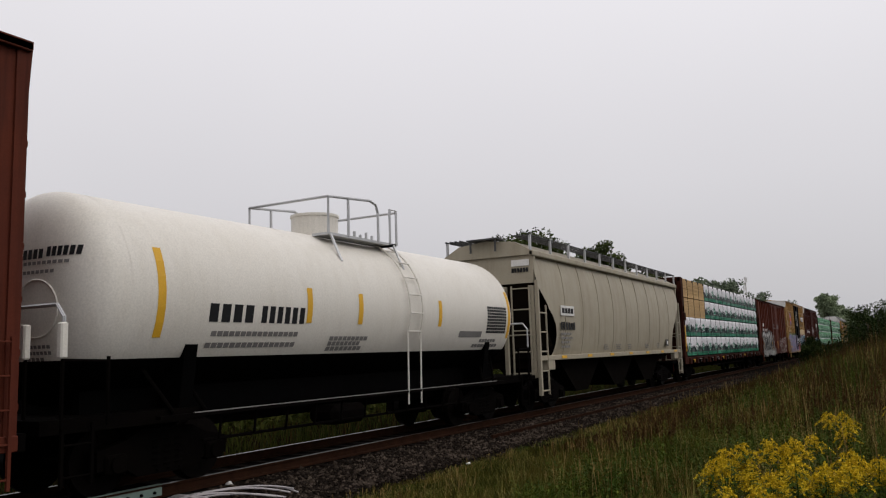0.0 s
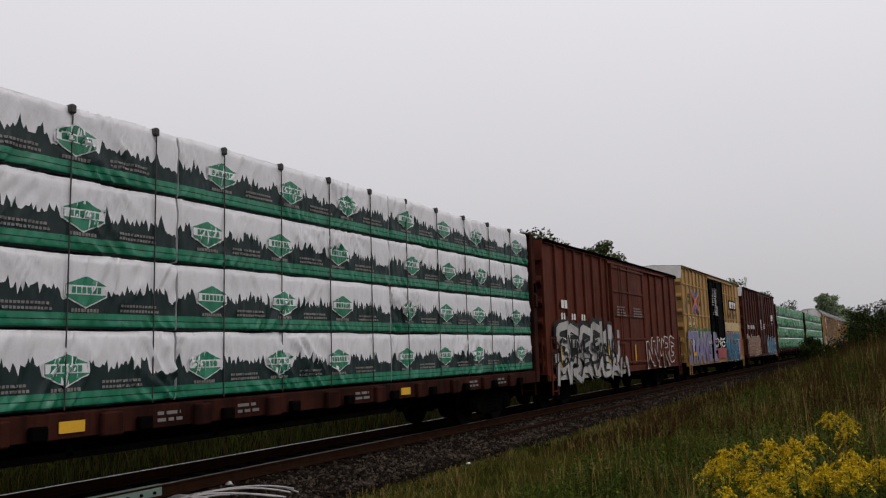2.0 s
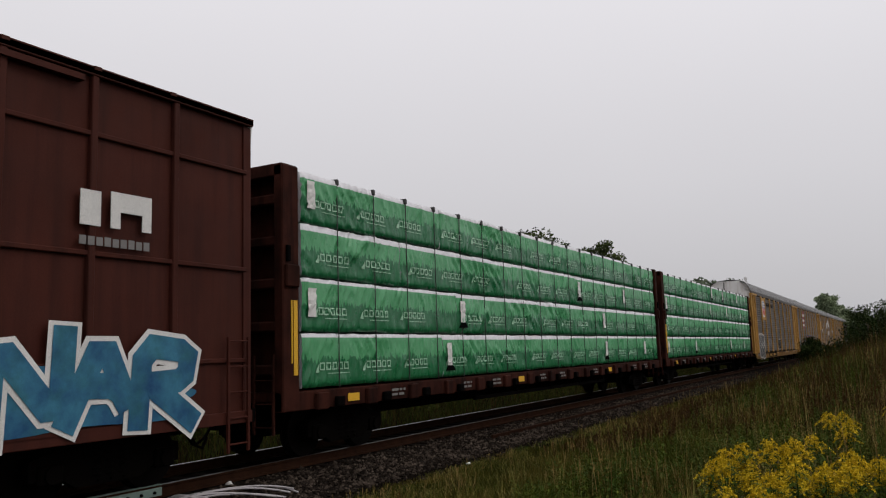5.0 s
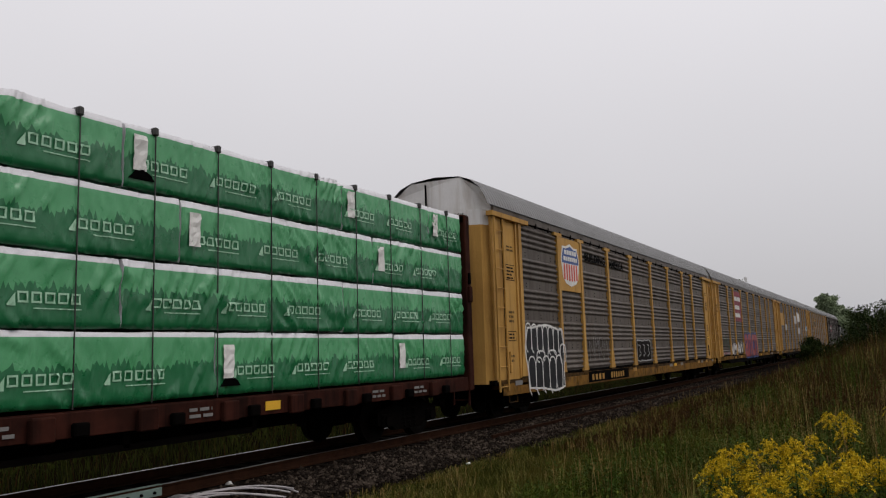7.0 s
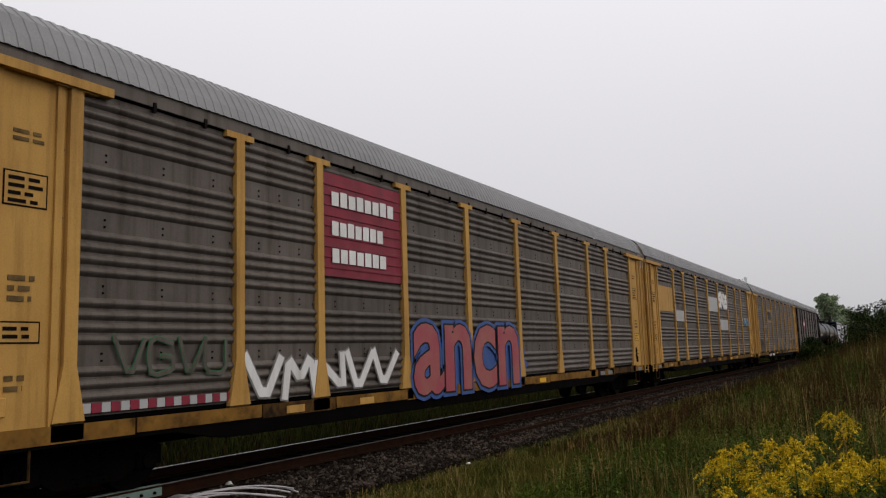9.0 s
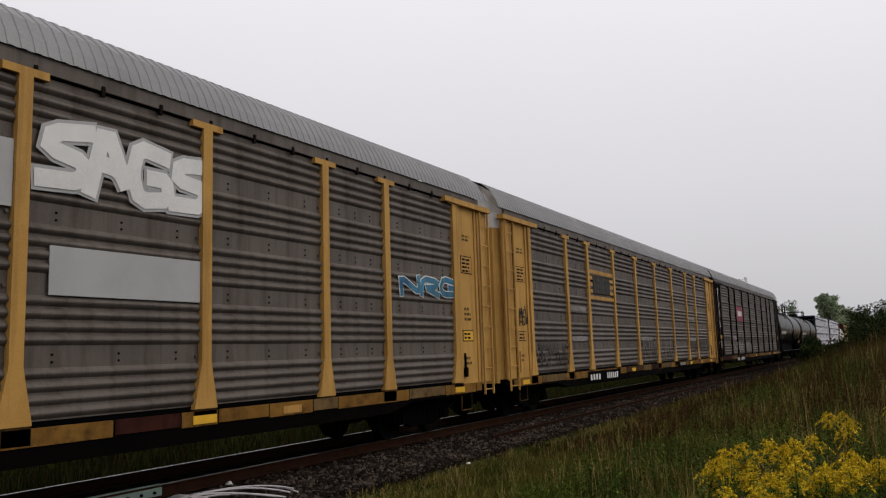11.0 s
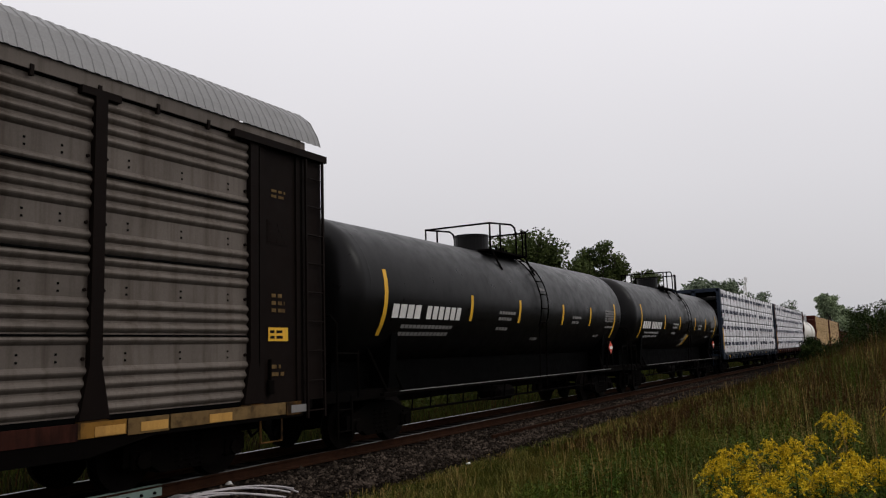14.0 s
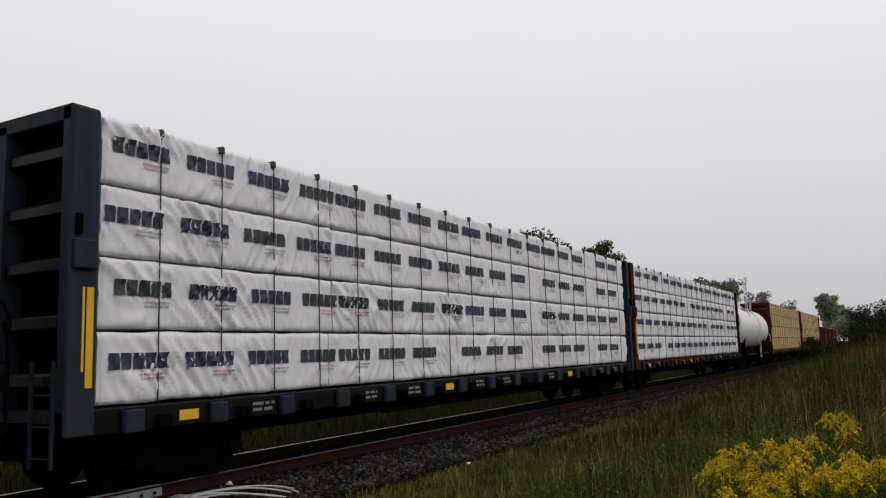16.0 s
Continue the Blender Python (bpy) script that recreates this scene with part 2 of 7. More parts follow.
# ---- mesh helpers ----
def box(bm, x0, y0, z0, x1, y1, z1, bev=0.0):
    """A box between two corners; bev cuts its edges."""
    r = bmesh.ops.create_cube(bm, size=1, matrix=Matrix.Translation(((x0 + x1) / 2, (y0 + y1) / 2, (z0 + z1) / 2)) @ Matrix.Diagonal((abs(x1 - x0), abs(y1 - y0), abs(z1 - z0), 1)))
    if bev:
        bmesh.ops.bevel(bm, geom=list({e for v in r["verts"] for e in v.link_edges}), offset=bev, segments=1, affect="EDGES")


def rod(bm, a, b, r, seg=8):
    """A round bar from a to b."""
    a, b = Vector(a), Vector(b)
    d = b - a
    bmesh.ops.create_cone(bm, cap_ends=True, segments=seg, radius1=r, radius2=r, depth=d.length, matrix=Matrix.Translation((a + b) / 2) @ d.to_track_quat("Z", "Y").to_matrix().to_4x4())


def path(bm, pts, r, seg=8):
    """One continuous round bar through the points."""
    pts = [Vector(p) for p in pts]
    rings = []
    for i, p in enumerate(pts):
        d = (pts[min(i + 1, len(pts) - 1)] - pts[max(i - 1, 0)]).normalized()
        side = d.cross(Vector((0.31, 0.17, 0.93))).normalized()
        up = side.cross(d)
        rings.append([bm.verts.new(p + side * (math.cos(math.tau * k / seg) * r) + up * (math.sin(math.tau * k / seg) * r)) for k in range(seg)])
    for a, b in zip(rings, rings[1:]):
        for k in range(seg):
            bm.faces.new((a[k], a[(k + 1) % seg], b[(k + 1) % seg], b[k]))
    bm.faces.new(rings[0]), bm.faces.new(rings[-1][::-1])
    bmesh.ops.recalc_face_normals(bm, faces=bm.faces)


def prism(bm, poly, axis, a, b):
    """A polygon drawn out from a to b: axis 'y' takes (x, z) points, axis 'x' takes (y, z) points."""
    put = (lambda p, t: (p[0], t, p[1])) if axis == "y" else (lambda p, t: (t, p[0], p[1]))
    v0, v1 = [bm.verts.new(put(p, a)) for p in poly], [bm.verts.new(put(p, b)) for p in poly]
    n = len(poly)
    bm.faces.new(v0), bm.faces.new(v1[::-1])
    for i in range(n):
        bm.faces.new((v0[i], v1[i], v1[(i + 1) % n], v0[(i + 1) % n]))
    bmesh.ops.recalc_face_normals(bm, faces=bm.faces)


def finish(bm, name, material, smooth=False):
    me = bpy.data.meshes.new(name)
    bm.to_mesh(me)
    bm.free()
    me.materials.append(M[material])
    if smooth:
        for p in me.polygons:
            p.use_smooth = True
    return me


def part(name, bm, material, parent, label="", smooth=False):
    """Link a bmesh as one mesh object under a thing or a part."""
    ob = new(name, finish(bm, name, material, smooth))
    ob.parent = parent
    return tagged(ob, label)


def share(name, me, parent, place=(0, 0, 0), turn=0, label=""):
    """Another object on a mesh that exists."""
    ob = new(name, me)
    ob.parent = parent
    ob.matrix_basis = pose(*place, 0, 0, turn)
    return tagged(ob, label)


def boxes(name, rows, material, parent, label="", bev=0.0):
    bm = bmesh.new()
    for r in rows:
        box(bm, *r, bev=bev)
    return part(name, bm, material, parent, label)


def thing(name, label, category, group=""):
    return tagged(new(name), label, category, group)


# ---- writing and marks on a near side at x ----
def text_mesh(s, size, thick, shear=0.0, stretch=1.0):
    cu = bpy.data.curves.new("letters", "FONT")
    cu.body, cu.size, cu.offset, cu.shear, cu.resolution_u = s, size, thick, shear, 3
    ob = bpy.data.objects.new("letters", cu)
    me = bpy.data.meshes.new_from_object(ob)
    bpy.data.objects.remove(ob)
    bpy.data.curves.remove(cu)
    for v in me.vertices:
        v.co.x *= stretch
    return me


def lettering(name, s, size, material, parent, x, y, z, thick=0.0, shear=0.0, stretch=1.0, label="", down=False):
    """Words on a side that faces +x, from y on, with the base line at z."""
    me = text_mesh(s, size, thick, shear, stretch)
    for v in me.vertices:
        tx, ty = v.co.x, v.co.y
        v.co = (x, y + tx, z + ty)
    me.materials.append(M[material])
    ob = new(name, me)
    ob.parent = parent
    return tagged(ob, label)


def worded(name, s, width, height, material, parent, place, end=False, label="", thick=0.022):
    """Words of a given width and height on a side that faces +x, or on an end that faces -y."""
    me = text_mesh(s, 1.0, thick)
    xs, ys = [v.co.x for v in me.vertices], [v.co.y for v in me.vertices]
    kx, ky = width / (max(xs) - min(xs)), height / (max(ys) - min(ys))
    x, y, z = place
    for v in me.vertices:
        a, b = (v.co.x - min(xs)) * kx, (v.co.y - min(ys)) * ky
        v.co = (x + a, y, z + b) if end else (x, y + a, z + b)
    me.materials.append(M[material])
    ob = new(name, me)
    ob.parent = parent
    return tagged(ob, label)


def marks(name, x, y, z, width, height, count, material, parent, label="", gap=0.22, seed=0):
    """A row of plain blocks where writing stands."""
    rng = random.Random(seed * 31 + count)
    w = width / count
    gap = 0.45 if name == "number_block" else gap
    if name in ("sign_mark", "number_block"):
        for i in range(count):
            k = rng.uniform(0.9, 1.0)
            boxes(name, [(x - 0.004, y + i * w, z, x + 0.004, y + i * w + w * (1 - gap), z + height * k)], material, parent, label)
        return None
    bm = bmesh.new()
    for i in range(count):
        a = y + i * w
        k = rng.uniform(0.9, 1.0)
        prism(bm, [(a, z), (a + w * (1 - gap), z), (a + w * (1 - gap), z + height * k), (a, z + height * k)], "x", x - 0.004, x + 0.004)
    return part(name, bm, material, parent, label)


def stencil(x, y, z, width, lines, parent, material="white_mark", pitch=0.1, seed=1):
    """Small rows of unreadable writing."""
    rng = random.Random(seed)
    bm = bmesh.new()
    for i in range(lines):
        a = y
        end = y + width * rng.uniform(0.7, 1)
        while a < end:
            w = rng.uniform(0.08, 0.24)
            prism(bm, [(a, z - i * pitch), (min(a + w, end), z - i * pitch), (min(a + w, end), z - i * pitch + pitch * 0.5), (a, z - i * pitch + pitch * 0.5)], "x", x - 0.003, x + 0.003)
            a += w + 0.05
    return tagged(part("stencilling", bm, material, parent), kind="stuff")


def panel(name, x, y0, z0, y1, z1, material, parent, label="", d=0.006):
    return boxes(name, [(x - d, y0, z0, x + d, y1, z1)], material, parent, label)


def ribbon(bm, pts, w, x):
    """One flat painted stroke through (y, z) points, its bends eased; it climbs a hair on its way, so that it may cross itself."""
    pts = [Vector(p) for p in pts]
    if len(pts) > 2:
        eased = [pts[0]]
        for a, b in zip(pts, pts[1:]):
            eased += [a.lerp(b, 0.2), a.lerp(b, 0.8)]
        pts = eased + [pts[-1]]
    d0, d1 = (pts[1] - pts[0]).normalized(), (pts[-1] - pts[-2]).normalized()
    pts[0], pts[-1] = pts[0] - d0 * w * 0.4, pts[-1] + d1 * w * 0.4
    rows = []
    for i, p in enumerate(pts):
        u = (p - pts[i - 1]).normalized() if i else d0
        v = (pts[i + 1] - p).normalized() if i + 1 < len(pts) else d1
        t = u + v
        t = t.normalized() if t.length > 0.2 else u
        k = w / 2 / max(abs(t.dot(u)), 0.6)
        n = Vector((-t.y, t.x)) * k
        rows.append([bm.verts.new((x + 0.0004 * i, q.x, q.y)) for q in (p + n, p - n)])
    for (a, b), (c, d) in zip(rows, rows[1:]):
        bm.faces.new((a, b, d, c))


GLYPHS = [[(0, 0), (0.1, 1), (0.9, 0.9), (0.8, 0.5), (0.2, 0.45), (0.9, 0)], [(0, 1), (0.45, 0), (1, 0.95)], [(0.9, 0.85), (0.2, 1), (0, 0.5), (0.15, 0.05), (0.95, 0.15), (0.9, 0.5), (0.5, 0.5)],
          [(0, 0), (0.15, 0.95), (0.5, 0.4), (0.85, 1), (1, 0)], [(0.95, 0.9), (0.15, 0.8), (0.1, 0.55), (0.9, 0.45), (0.85, 0.1), (0, 0.05)], [(0.1, 1), (0.05, 0.1), (0.9, 0), (0.95, 0.9)],
          [(0, 0), (0.45, 1), (0.95, 0), (0.7, 0.4), (0.25, 0.4)], [(0.05, 0), (0, 1), (0.95, 0.05), (0.9, 1)]]


def spray(x, y0, z0, y1, z1, n, fill, edge, parent, seed, fat=0.2, label="", shadow=None):
    """A sprayed piece of unreadable letters: an outline, a fill and, where there is one, a drop shade."""
    rng = random.Random(seed)
    w, h = (y1 - y0) / n, z1 - z0
    strokes = []
    for i in range(n):
        g = rng.choice(GLYPHS)
        zz, hh = z0 + rng.uniform(0, 0.1) * h, h * rng.uniform(0.8, 0.95)
        ln = rng.uniform(-0.12, 0.12)
        strokes.append([(y0 + (i + 0.06 + p[0] * 0.95 + ln * p[1]) * w, zz + p[1] * hh + rng.uniform(-0.03, 0.03) * h) for p in g])
    k = min(h, w * 1.5)
    if shadow:
        for i, st in enumerate(strokes):
            bm = bmesh.new()
            ribbon(bm, st, fat * 2.1 * k, x - 0.012 + 0.0009 * (i % 7) + 0.0001 * i)
            part("spray_shade", bm, shadow, parent)
    for i, st in enumerate(strokes):
        bm = bmesh.new()
        ribbon(bm, st, fat * 1.4 * k, x + 0.0009 * (i % 7) + 0.0001 * i)
        letter = part("spray_letter", bm, edge, parent, label)
        bm = bmesh.new()
        ribbon(bm, st, fat * k, x + 0.010 + 0.0009 * (i % 7) + 0.0001 * i)
        sub = new("spray_fill", finish(bm, "spray_fill", fill))
        sub.parent = letter


def cloud(name, x, y0, z0, y1, z1, material, parent, seed, n=26, label="", lift=0.0):
    """A soft-edged sprayed patch."""
    rng = random.Random(seed)
    bm = bmesh.new()
    cy, cz, ry, rz = (y0 + y1) / 2, (z0 + z1) / 2, (y1 - y0) / 2, (z1 - z0) / 2
    vs = []
    waves = [(rng.randint(2, 4 + n // 3), rng.uniform(0, math.tau), rng.uniform(0.01, 0.035)) for _ in range(6)]
    for i in range(n * 4):
        a = math.tau * i / (n * 4)
        k = 0.92 + sum(h * math.sin(f * a + p) for f, p, h in waves) + rng.uniform(-0.008, 0.008)
        sq = max(abs(math.cos(a)), abs(math.sin(a))) ** -0.8
        vs.append(bm.verts.new((x + lift, cy + ry * k * sq * math.cos(a), cz + rz * k * sq * math.sin(a))))
    bm.faces.new(vs)
    return part(name, bm, material, parent, label)


# ---- ground, track ----
def ground_z(x, y):
    """Height of the ground: a shallow bed beside the track, a verge that rises to the viewer's side and ahead."""
    if x < TRACK:
        d = TRACK - x
        return -0.42 - 0.25 * min(max(d - 2.2, 0) / 3, 1) + 0.25 * min(max(d - 9, 0) / 20, 1)
    d = x - TRACK
    a = min(max(d - 2.5, 0) / 2.5, 1)
    z = -0.42 + 0.2 * a
    z += 0.9 * min(max(y - 14, 0) / 40, 1) * min(max(d - 5, 0) / 6, 1)
    return z


def build_ground():
    xs = [-3000, -900, -300, -120, -60, -40, -30, -22, -18, -15, -13.5, -12.6, -12, -8.6, -8, -7.2, -6, -4.5, -3, -1, 1, 4, 8, 15, 30, 80, 300, 900, 3000]
    ys = [-3000, -900, -400, -150, -60, -20, -5, 0, 4, 8, 12, 16, 20, 26, 32, 40, 50, 65, 85, 110, 150, 220, 320, 500, 900, 3000]
    verts = [(x, y, ground_z(x, y) + (noise.noise((x * 0.3, y * 0.3, 0)) * 0.08 if abs(x) < 80 and not -13 < x < -8 else 0)) for y in ys for x in xs]
    nx = len(xs)
    faces = [(j * nx + i, j * nx + i + 1, (j + 1) * nx + i + 1, (j + 1) * nx + i) for j in range(len(ys) - 1) for i in range(nx - 1)]
    me = bpy.data.meshes.new("ground")
    me.from_pydata(verts, [], faces)
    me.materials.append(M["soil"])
    return tagged(new("ground", me), "dark weedy ground with short green and brown grass", "ground", kind="structure")


def build_track():
    bm = bmesh.new()
    prism(bm, [(TRACK - 2.6, -0.46), (TRACK - 1.6, -0.205), (TRACK + 1.55, -0.205), (TRACK + 2.55, -0.34), (TRACK + 2.75, -0.44)], "y", -420, 520)
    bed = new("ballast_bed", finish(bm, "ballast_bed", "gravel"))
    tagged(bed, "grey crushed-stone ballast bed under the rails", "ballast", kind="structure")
    # oily strip, its black also standing in for the train's shadow
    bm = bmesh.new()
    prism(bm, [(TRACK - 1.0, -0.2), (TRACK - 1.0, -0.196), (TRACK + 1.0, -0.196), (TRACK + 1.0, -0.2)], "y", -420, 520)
    tagged(new("oiled_strip", finish(bm, "oiled_strip", "oily_shade")), "oily ballast between the rails, blackened for the shade under the train", "ballast", kind="structure")
    prof = [(-0.075, -0.172), (0.075, -0.172), (0.075, -0.15), (0.012, -0.13), (0.012, -0.04), (0.036, -0.03), (0.036, -0.004), (-0.036, -0.004), (-0.036, -0.03), (-0.012, -0.04), (-0.012, -0.13), (-0.075, -0.15)]
    for i, dx in enumerate((0.755, -0.755)):
        rail = thing("rail", ("rusty" if i == 0 else "worn") + " steel rail with a smooth running surface, spiked to wooden ties", "rail", "running rails")
        bm = bmesh.new()
        prism(bm, [(TRACK + dx + a, b) for a, b in prof], "y", -420, 520)
        part("rail_web", bm, "rail_rust", rail)
        # the near head takes the darkened steel, the far one the bright steel
        boxes("railhead", [(TRACK + dx - 0.034, -420, -0.004, TRACK + dx + 0.034, 520, 0.0)], "rail_shade" if i == 0 else "rail_steel", rail, "worn running surface")
    rng = random.Random(4)
    bm = bmesh.new()
    box(bm, -1.3, -0.115, -0.18, 1.3, 0.115, 0.0, 0.015)
    tie = finish(bm, "tie", "tie_wood")
    for i in range(110):
        ob = new("tie", tie)
        ob.matrix_basis = pose(TRACK + rng.uniform(-0.04, 0.04), 2 + i * 0.52, -0.172 + rng.uniform(-0.01, 0.0), 0, 0, rng.uniform(-1.5, 1.5))
        tagged(ob, "weathered creosoted wooden tie under the rails", "railway tie", "ties under the rails")
    # green-painted splice on the near rail
    j = thing("rail_joint", "grey-green bolted splice bar on the near rail", "rail joint")
    boxes("splice_bar", [(TRACK + 0.775, 6.9, -0.15, TRACK + 0.815, 8.35, -0.03)], "joint_green", j, bev=0.008)
    for k in range(6):
        bm = bmesh.new()
        rod(bm, (TRACK + 0.81, 7.05 + k * 0.23, -0.09), (TRACK + 0.845, 7.05 + k * 0.23, -0.09), 0.022, 6)
        part("bolt", bm, "dark_iron", j)
    boxes("rail_cover", [(TRACK + 0.72, 6.9, 0.002, TRACK + 0.80, 8.35, 0.012)], "joint_green", j)
    # discarded rail at the edge of the stones
    old = thing("discarded_rail", "rust-brown length of old rail lying along the ballast edge", "rail")
    bm = bmesh.new()
    prism(bm, [(-8.35 + a * 1.0, b - 0.15) for a, b in prof], "y", 17.0, 52)
    part("rail_web", bm, "rail_rust", old)
    return bed


def stones():
    """Loose crushed stones beside the near rail: broken lumps of many sizes, as one scatter."""
    rng = np.random.default_rng(3)
    n = 30000
    bx = TRACK + 0.86 + rng.beta(1.15, 1.0, n) * 1.75
    by = 5 + rng.beta(1.0, 2.4, n) * 60
    thin = rng.random(n) < 0.12
    bx[thin] = TRACK + 2.3 + rng.random(thin.sum()) * 0.9
    s = rng.uniform(0.014, 0.042, n) * rng.uniform(0.6, 1.3, n) * (1 + 0.25 * (rng.random(n) < 0.1))
    base = np.array([(1, 0.1, -0.1), (-1, -0.1, 0.1), (0.1, 1, 0), (-0.1, -1, 0.1), (0.2, 0, 0.75), (0, 0.1, -0.75)], float)
    tri = np.array([(0, 2, 4), (2, 1, 4), (1, 3, 4), (3, 0, 4), (2, 0, 5), (1, 2, 5), (3, 1, 5), (0, 3, 5)])
    d = bx - TRACK
    bz = np.where(d < 1.55, -0.205, np.where(d < 2.55, -0.205 - (d - 1.55) * 0.135, np.maximum(-0.34 - (d - 2.55) * 0.5, -0.41)))
    v = base[None] * rng.uniform(0.55, 1.4, (n, 6, 1)) * s[:, None, None]
    a = rng.uniform(0, 6.283, n)
    ca, sa = np.cos(a)[:, None], np.sin(a)[:, None]
    x, y = v[..., 0] * ca - v[..., 1] * sa, v[..., 0] * sa + v[..., 1] * ca
    v = np.stack([x + bx[:, None], y + by[:, None], v[..., 2] + bz[:, None] + s[:, None] * 0.35], -1).reshape(-1, 3)
    f = (tri[None] + (np.arange(n) * 6)[:, None, None]).reshape(-1, 3)
    me = bpy.data.meshes.new("loose_ballast")
    me.from_pydata(v.tolist(), [], f.tolist())
    me.materials.append(M["stone_bits"])
    tagged(new("loose_ballast", me), "loose grey and brown crushed stones along the rail", "stones", kind="stuff")


def blades(name, label, category, pts, height, width, material, lean=0.35, seed=1, seg=2, per=1):
    """Grass blades or stalks as thin bent strips at (x, y, scale) points."""
    rng = np.random.default_rng(seed)
    n = len(pts)
    h = height * pts[:, 2] * rng.uniform(0.55, 1.15, n)
    a, l = rng.uniform(0, 6.283, n), rng.uniform(0.05, lean, n) * h
    z = np.array([ground_z(p[0], p[1]) for p in pts]) - 0.03
    wa = rng.uniform(0, 6.283, n)
    rows = []
    for k in range(seg + 1):
        t = k / seg
        w = width * (1 - t * 0.85) * rng.uniform(0.8, 1.2, n)
        cx, cy, cz = pts[:, 0] + np.cos(a) * l * t * t, pts[:, 1] + np.sin(a) * l * t * t, z + h * t * (1 - 0.12 * t)
        rows.append(np.stack([cx - np.cos(wa) * w, cy - np.sin(wa) * w, cz], -1))
        rows.append(np.stack([cx + np.cos(wa) * w, cy + np.sin(wa) * w, cz], -1))
    v = np.stack(rows, 1).reshape(-1, 3)
    k = 2 * (seg + 1)
    quads = np.array([(2 * i, 2 * i + 1, 2 * i + 3, 2 * i + 2) for i in range(seg)])
    f = (quads[None] + (np.arange(n) * k)[:, None, None]).reshape(-1, 4)
    me = bpy.data.meshes.new(name)
    me.from_pydata(v.tolist(), [], f.tolist())
    me.materials.append(M[material])
    return tagged(new(name, me), label, category, kind="stuff")


M["stone_bits"] = leafy("stone_bits", (0.008, 0.006, 0.0045), (0.10, 0.076, 0.058), 0.9, 1.5, mid=(0.016, 0.0115, 0.0085), patch=0.25)


def scatter(n, x0, x1, y0, y1, seed, near=1.0, edge=-7.7, clump=0.5):
    """Random plan points, denser towards the viewer, thinned in patches."""
    rng = np.random.default_rng(seed)
    y = y0 + (y1 - y0) * rng.random(n) ** near
    x = x0 + (x1 - x0) * rng.random(n)
    keep = np.array([noise.noise((a * 0.5, b * 0.35, seed)) > rng.random() * 0.9 - 0.9 + clump for a, b in zip(x, y)]) if clump > 0 else np.ones(n, bool)
    keep &= (x < TRACK - 2.4) | (x > edge + np.array([0.5 * noise.noise((0, b * 0.6, 2)) for b in y]))
    return np.stack([x[keep], y[keep], rng.uniform(0.7, 1.2, keep.sum())], -1)


build_ground()
build_track()
stones()


# ---- running gear shared by all the wagons ----
WHEEL = 0.457


def gear_meshes():
    g = {}
    bm = bmesh.new()
    for x in (0.70, -0.70):
        s = 1 if x > 0 else -1
        rod(bm, (x + s * 0.065, 0, 0), (x - s * 0.065, 0, 0), WHEEL, 24)
        rod(bm, (x - s * 0.065, 0, 0), (x - s * 0.095, 0, 0), WHEEL + 0.03, 24)
        rod(bm, (x + s * 0.065, 0, 0), (x + s * 0.10, 0, 0), 0.14, 12)
        box(bm, x + s * 0.066, -0.05, WHEEL * 0.55, x + s * 0.07, 0.05, WHEEL * 0.9)
    rod(bm, (-1.0, 0, 0), (1.0, 0, 0), 0.075, 10)
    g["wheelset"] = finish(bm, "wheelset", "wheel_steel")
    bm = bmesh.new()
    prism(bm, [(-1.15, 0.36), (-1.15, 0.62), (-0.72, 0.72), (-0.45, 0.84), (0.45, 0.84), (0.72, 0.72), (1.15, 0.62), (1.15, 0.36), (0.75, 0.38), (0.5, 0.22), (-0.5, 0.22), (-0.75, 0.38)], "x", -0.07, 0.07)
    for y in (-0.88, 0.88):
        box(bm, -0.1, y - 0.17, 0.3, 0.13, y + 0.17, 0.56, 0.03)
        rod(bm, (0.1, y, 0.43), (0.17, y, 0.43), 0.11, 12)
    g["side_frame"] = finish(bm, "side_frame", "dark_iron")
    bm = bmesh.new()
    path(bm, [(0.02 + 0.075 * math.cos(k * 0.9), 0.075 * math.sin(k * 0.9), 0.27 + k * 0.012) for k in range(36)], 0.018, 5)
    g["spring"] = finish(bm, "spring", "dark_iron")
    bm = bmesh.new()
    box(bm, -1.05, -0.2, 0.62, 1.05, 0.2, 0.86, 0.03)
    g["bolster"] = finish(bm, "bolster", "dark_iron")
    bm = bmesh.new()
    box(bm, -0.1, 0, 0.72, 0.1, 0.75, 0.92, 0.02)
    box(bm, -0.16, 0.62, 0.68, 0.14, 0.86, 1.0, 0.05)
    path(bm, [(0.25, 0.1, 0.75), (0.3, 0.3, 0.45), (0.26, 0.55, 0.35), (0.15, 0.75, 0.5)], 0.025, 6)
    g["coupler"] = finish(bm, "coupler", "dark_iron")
    return g


GEAR = gear_meshes()


def bogie(parent, y):
    t = share("bogie", GEAR["bolster"], parent, (0, y, 0), label="dark cast-steel freight bogie")
    for dy in (-0.88, 0.88):
        share("wheelset", GEAR["wheelset"], t, (0, dy, WHEEL))
    for s in (1, -1):
        share("side_frame", GEAR["side_frame"], t, (s * 1.0, 0, 0), 0 if s > 0 else 180)
        for o in (-0.2, 0, 0.2):
            share("spring", GEAR["spring"], t, (s * 1.0, o, 0))


def running_gear(car, L, inset=2.2):
    bogie(car, inset)
    bogie(car, L - inset)
    share("coupler", GEAR["coupler"], car, (0, 0.35, 0), 180)
    share("coupler", GEAR["coupler"], car, (0, L - 0.35, 0), 0)


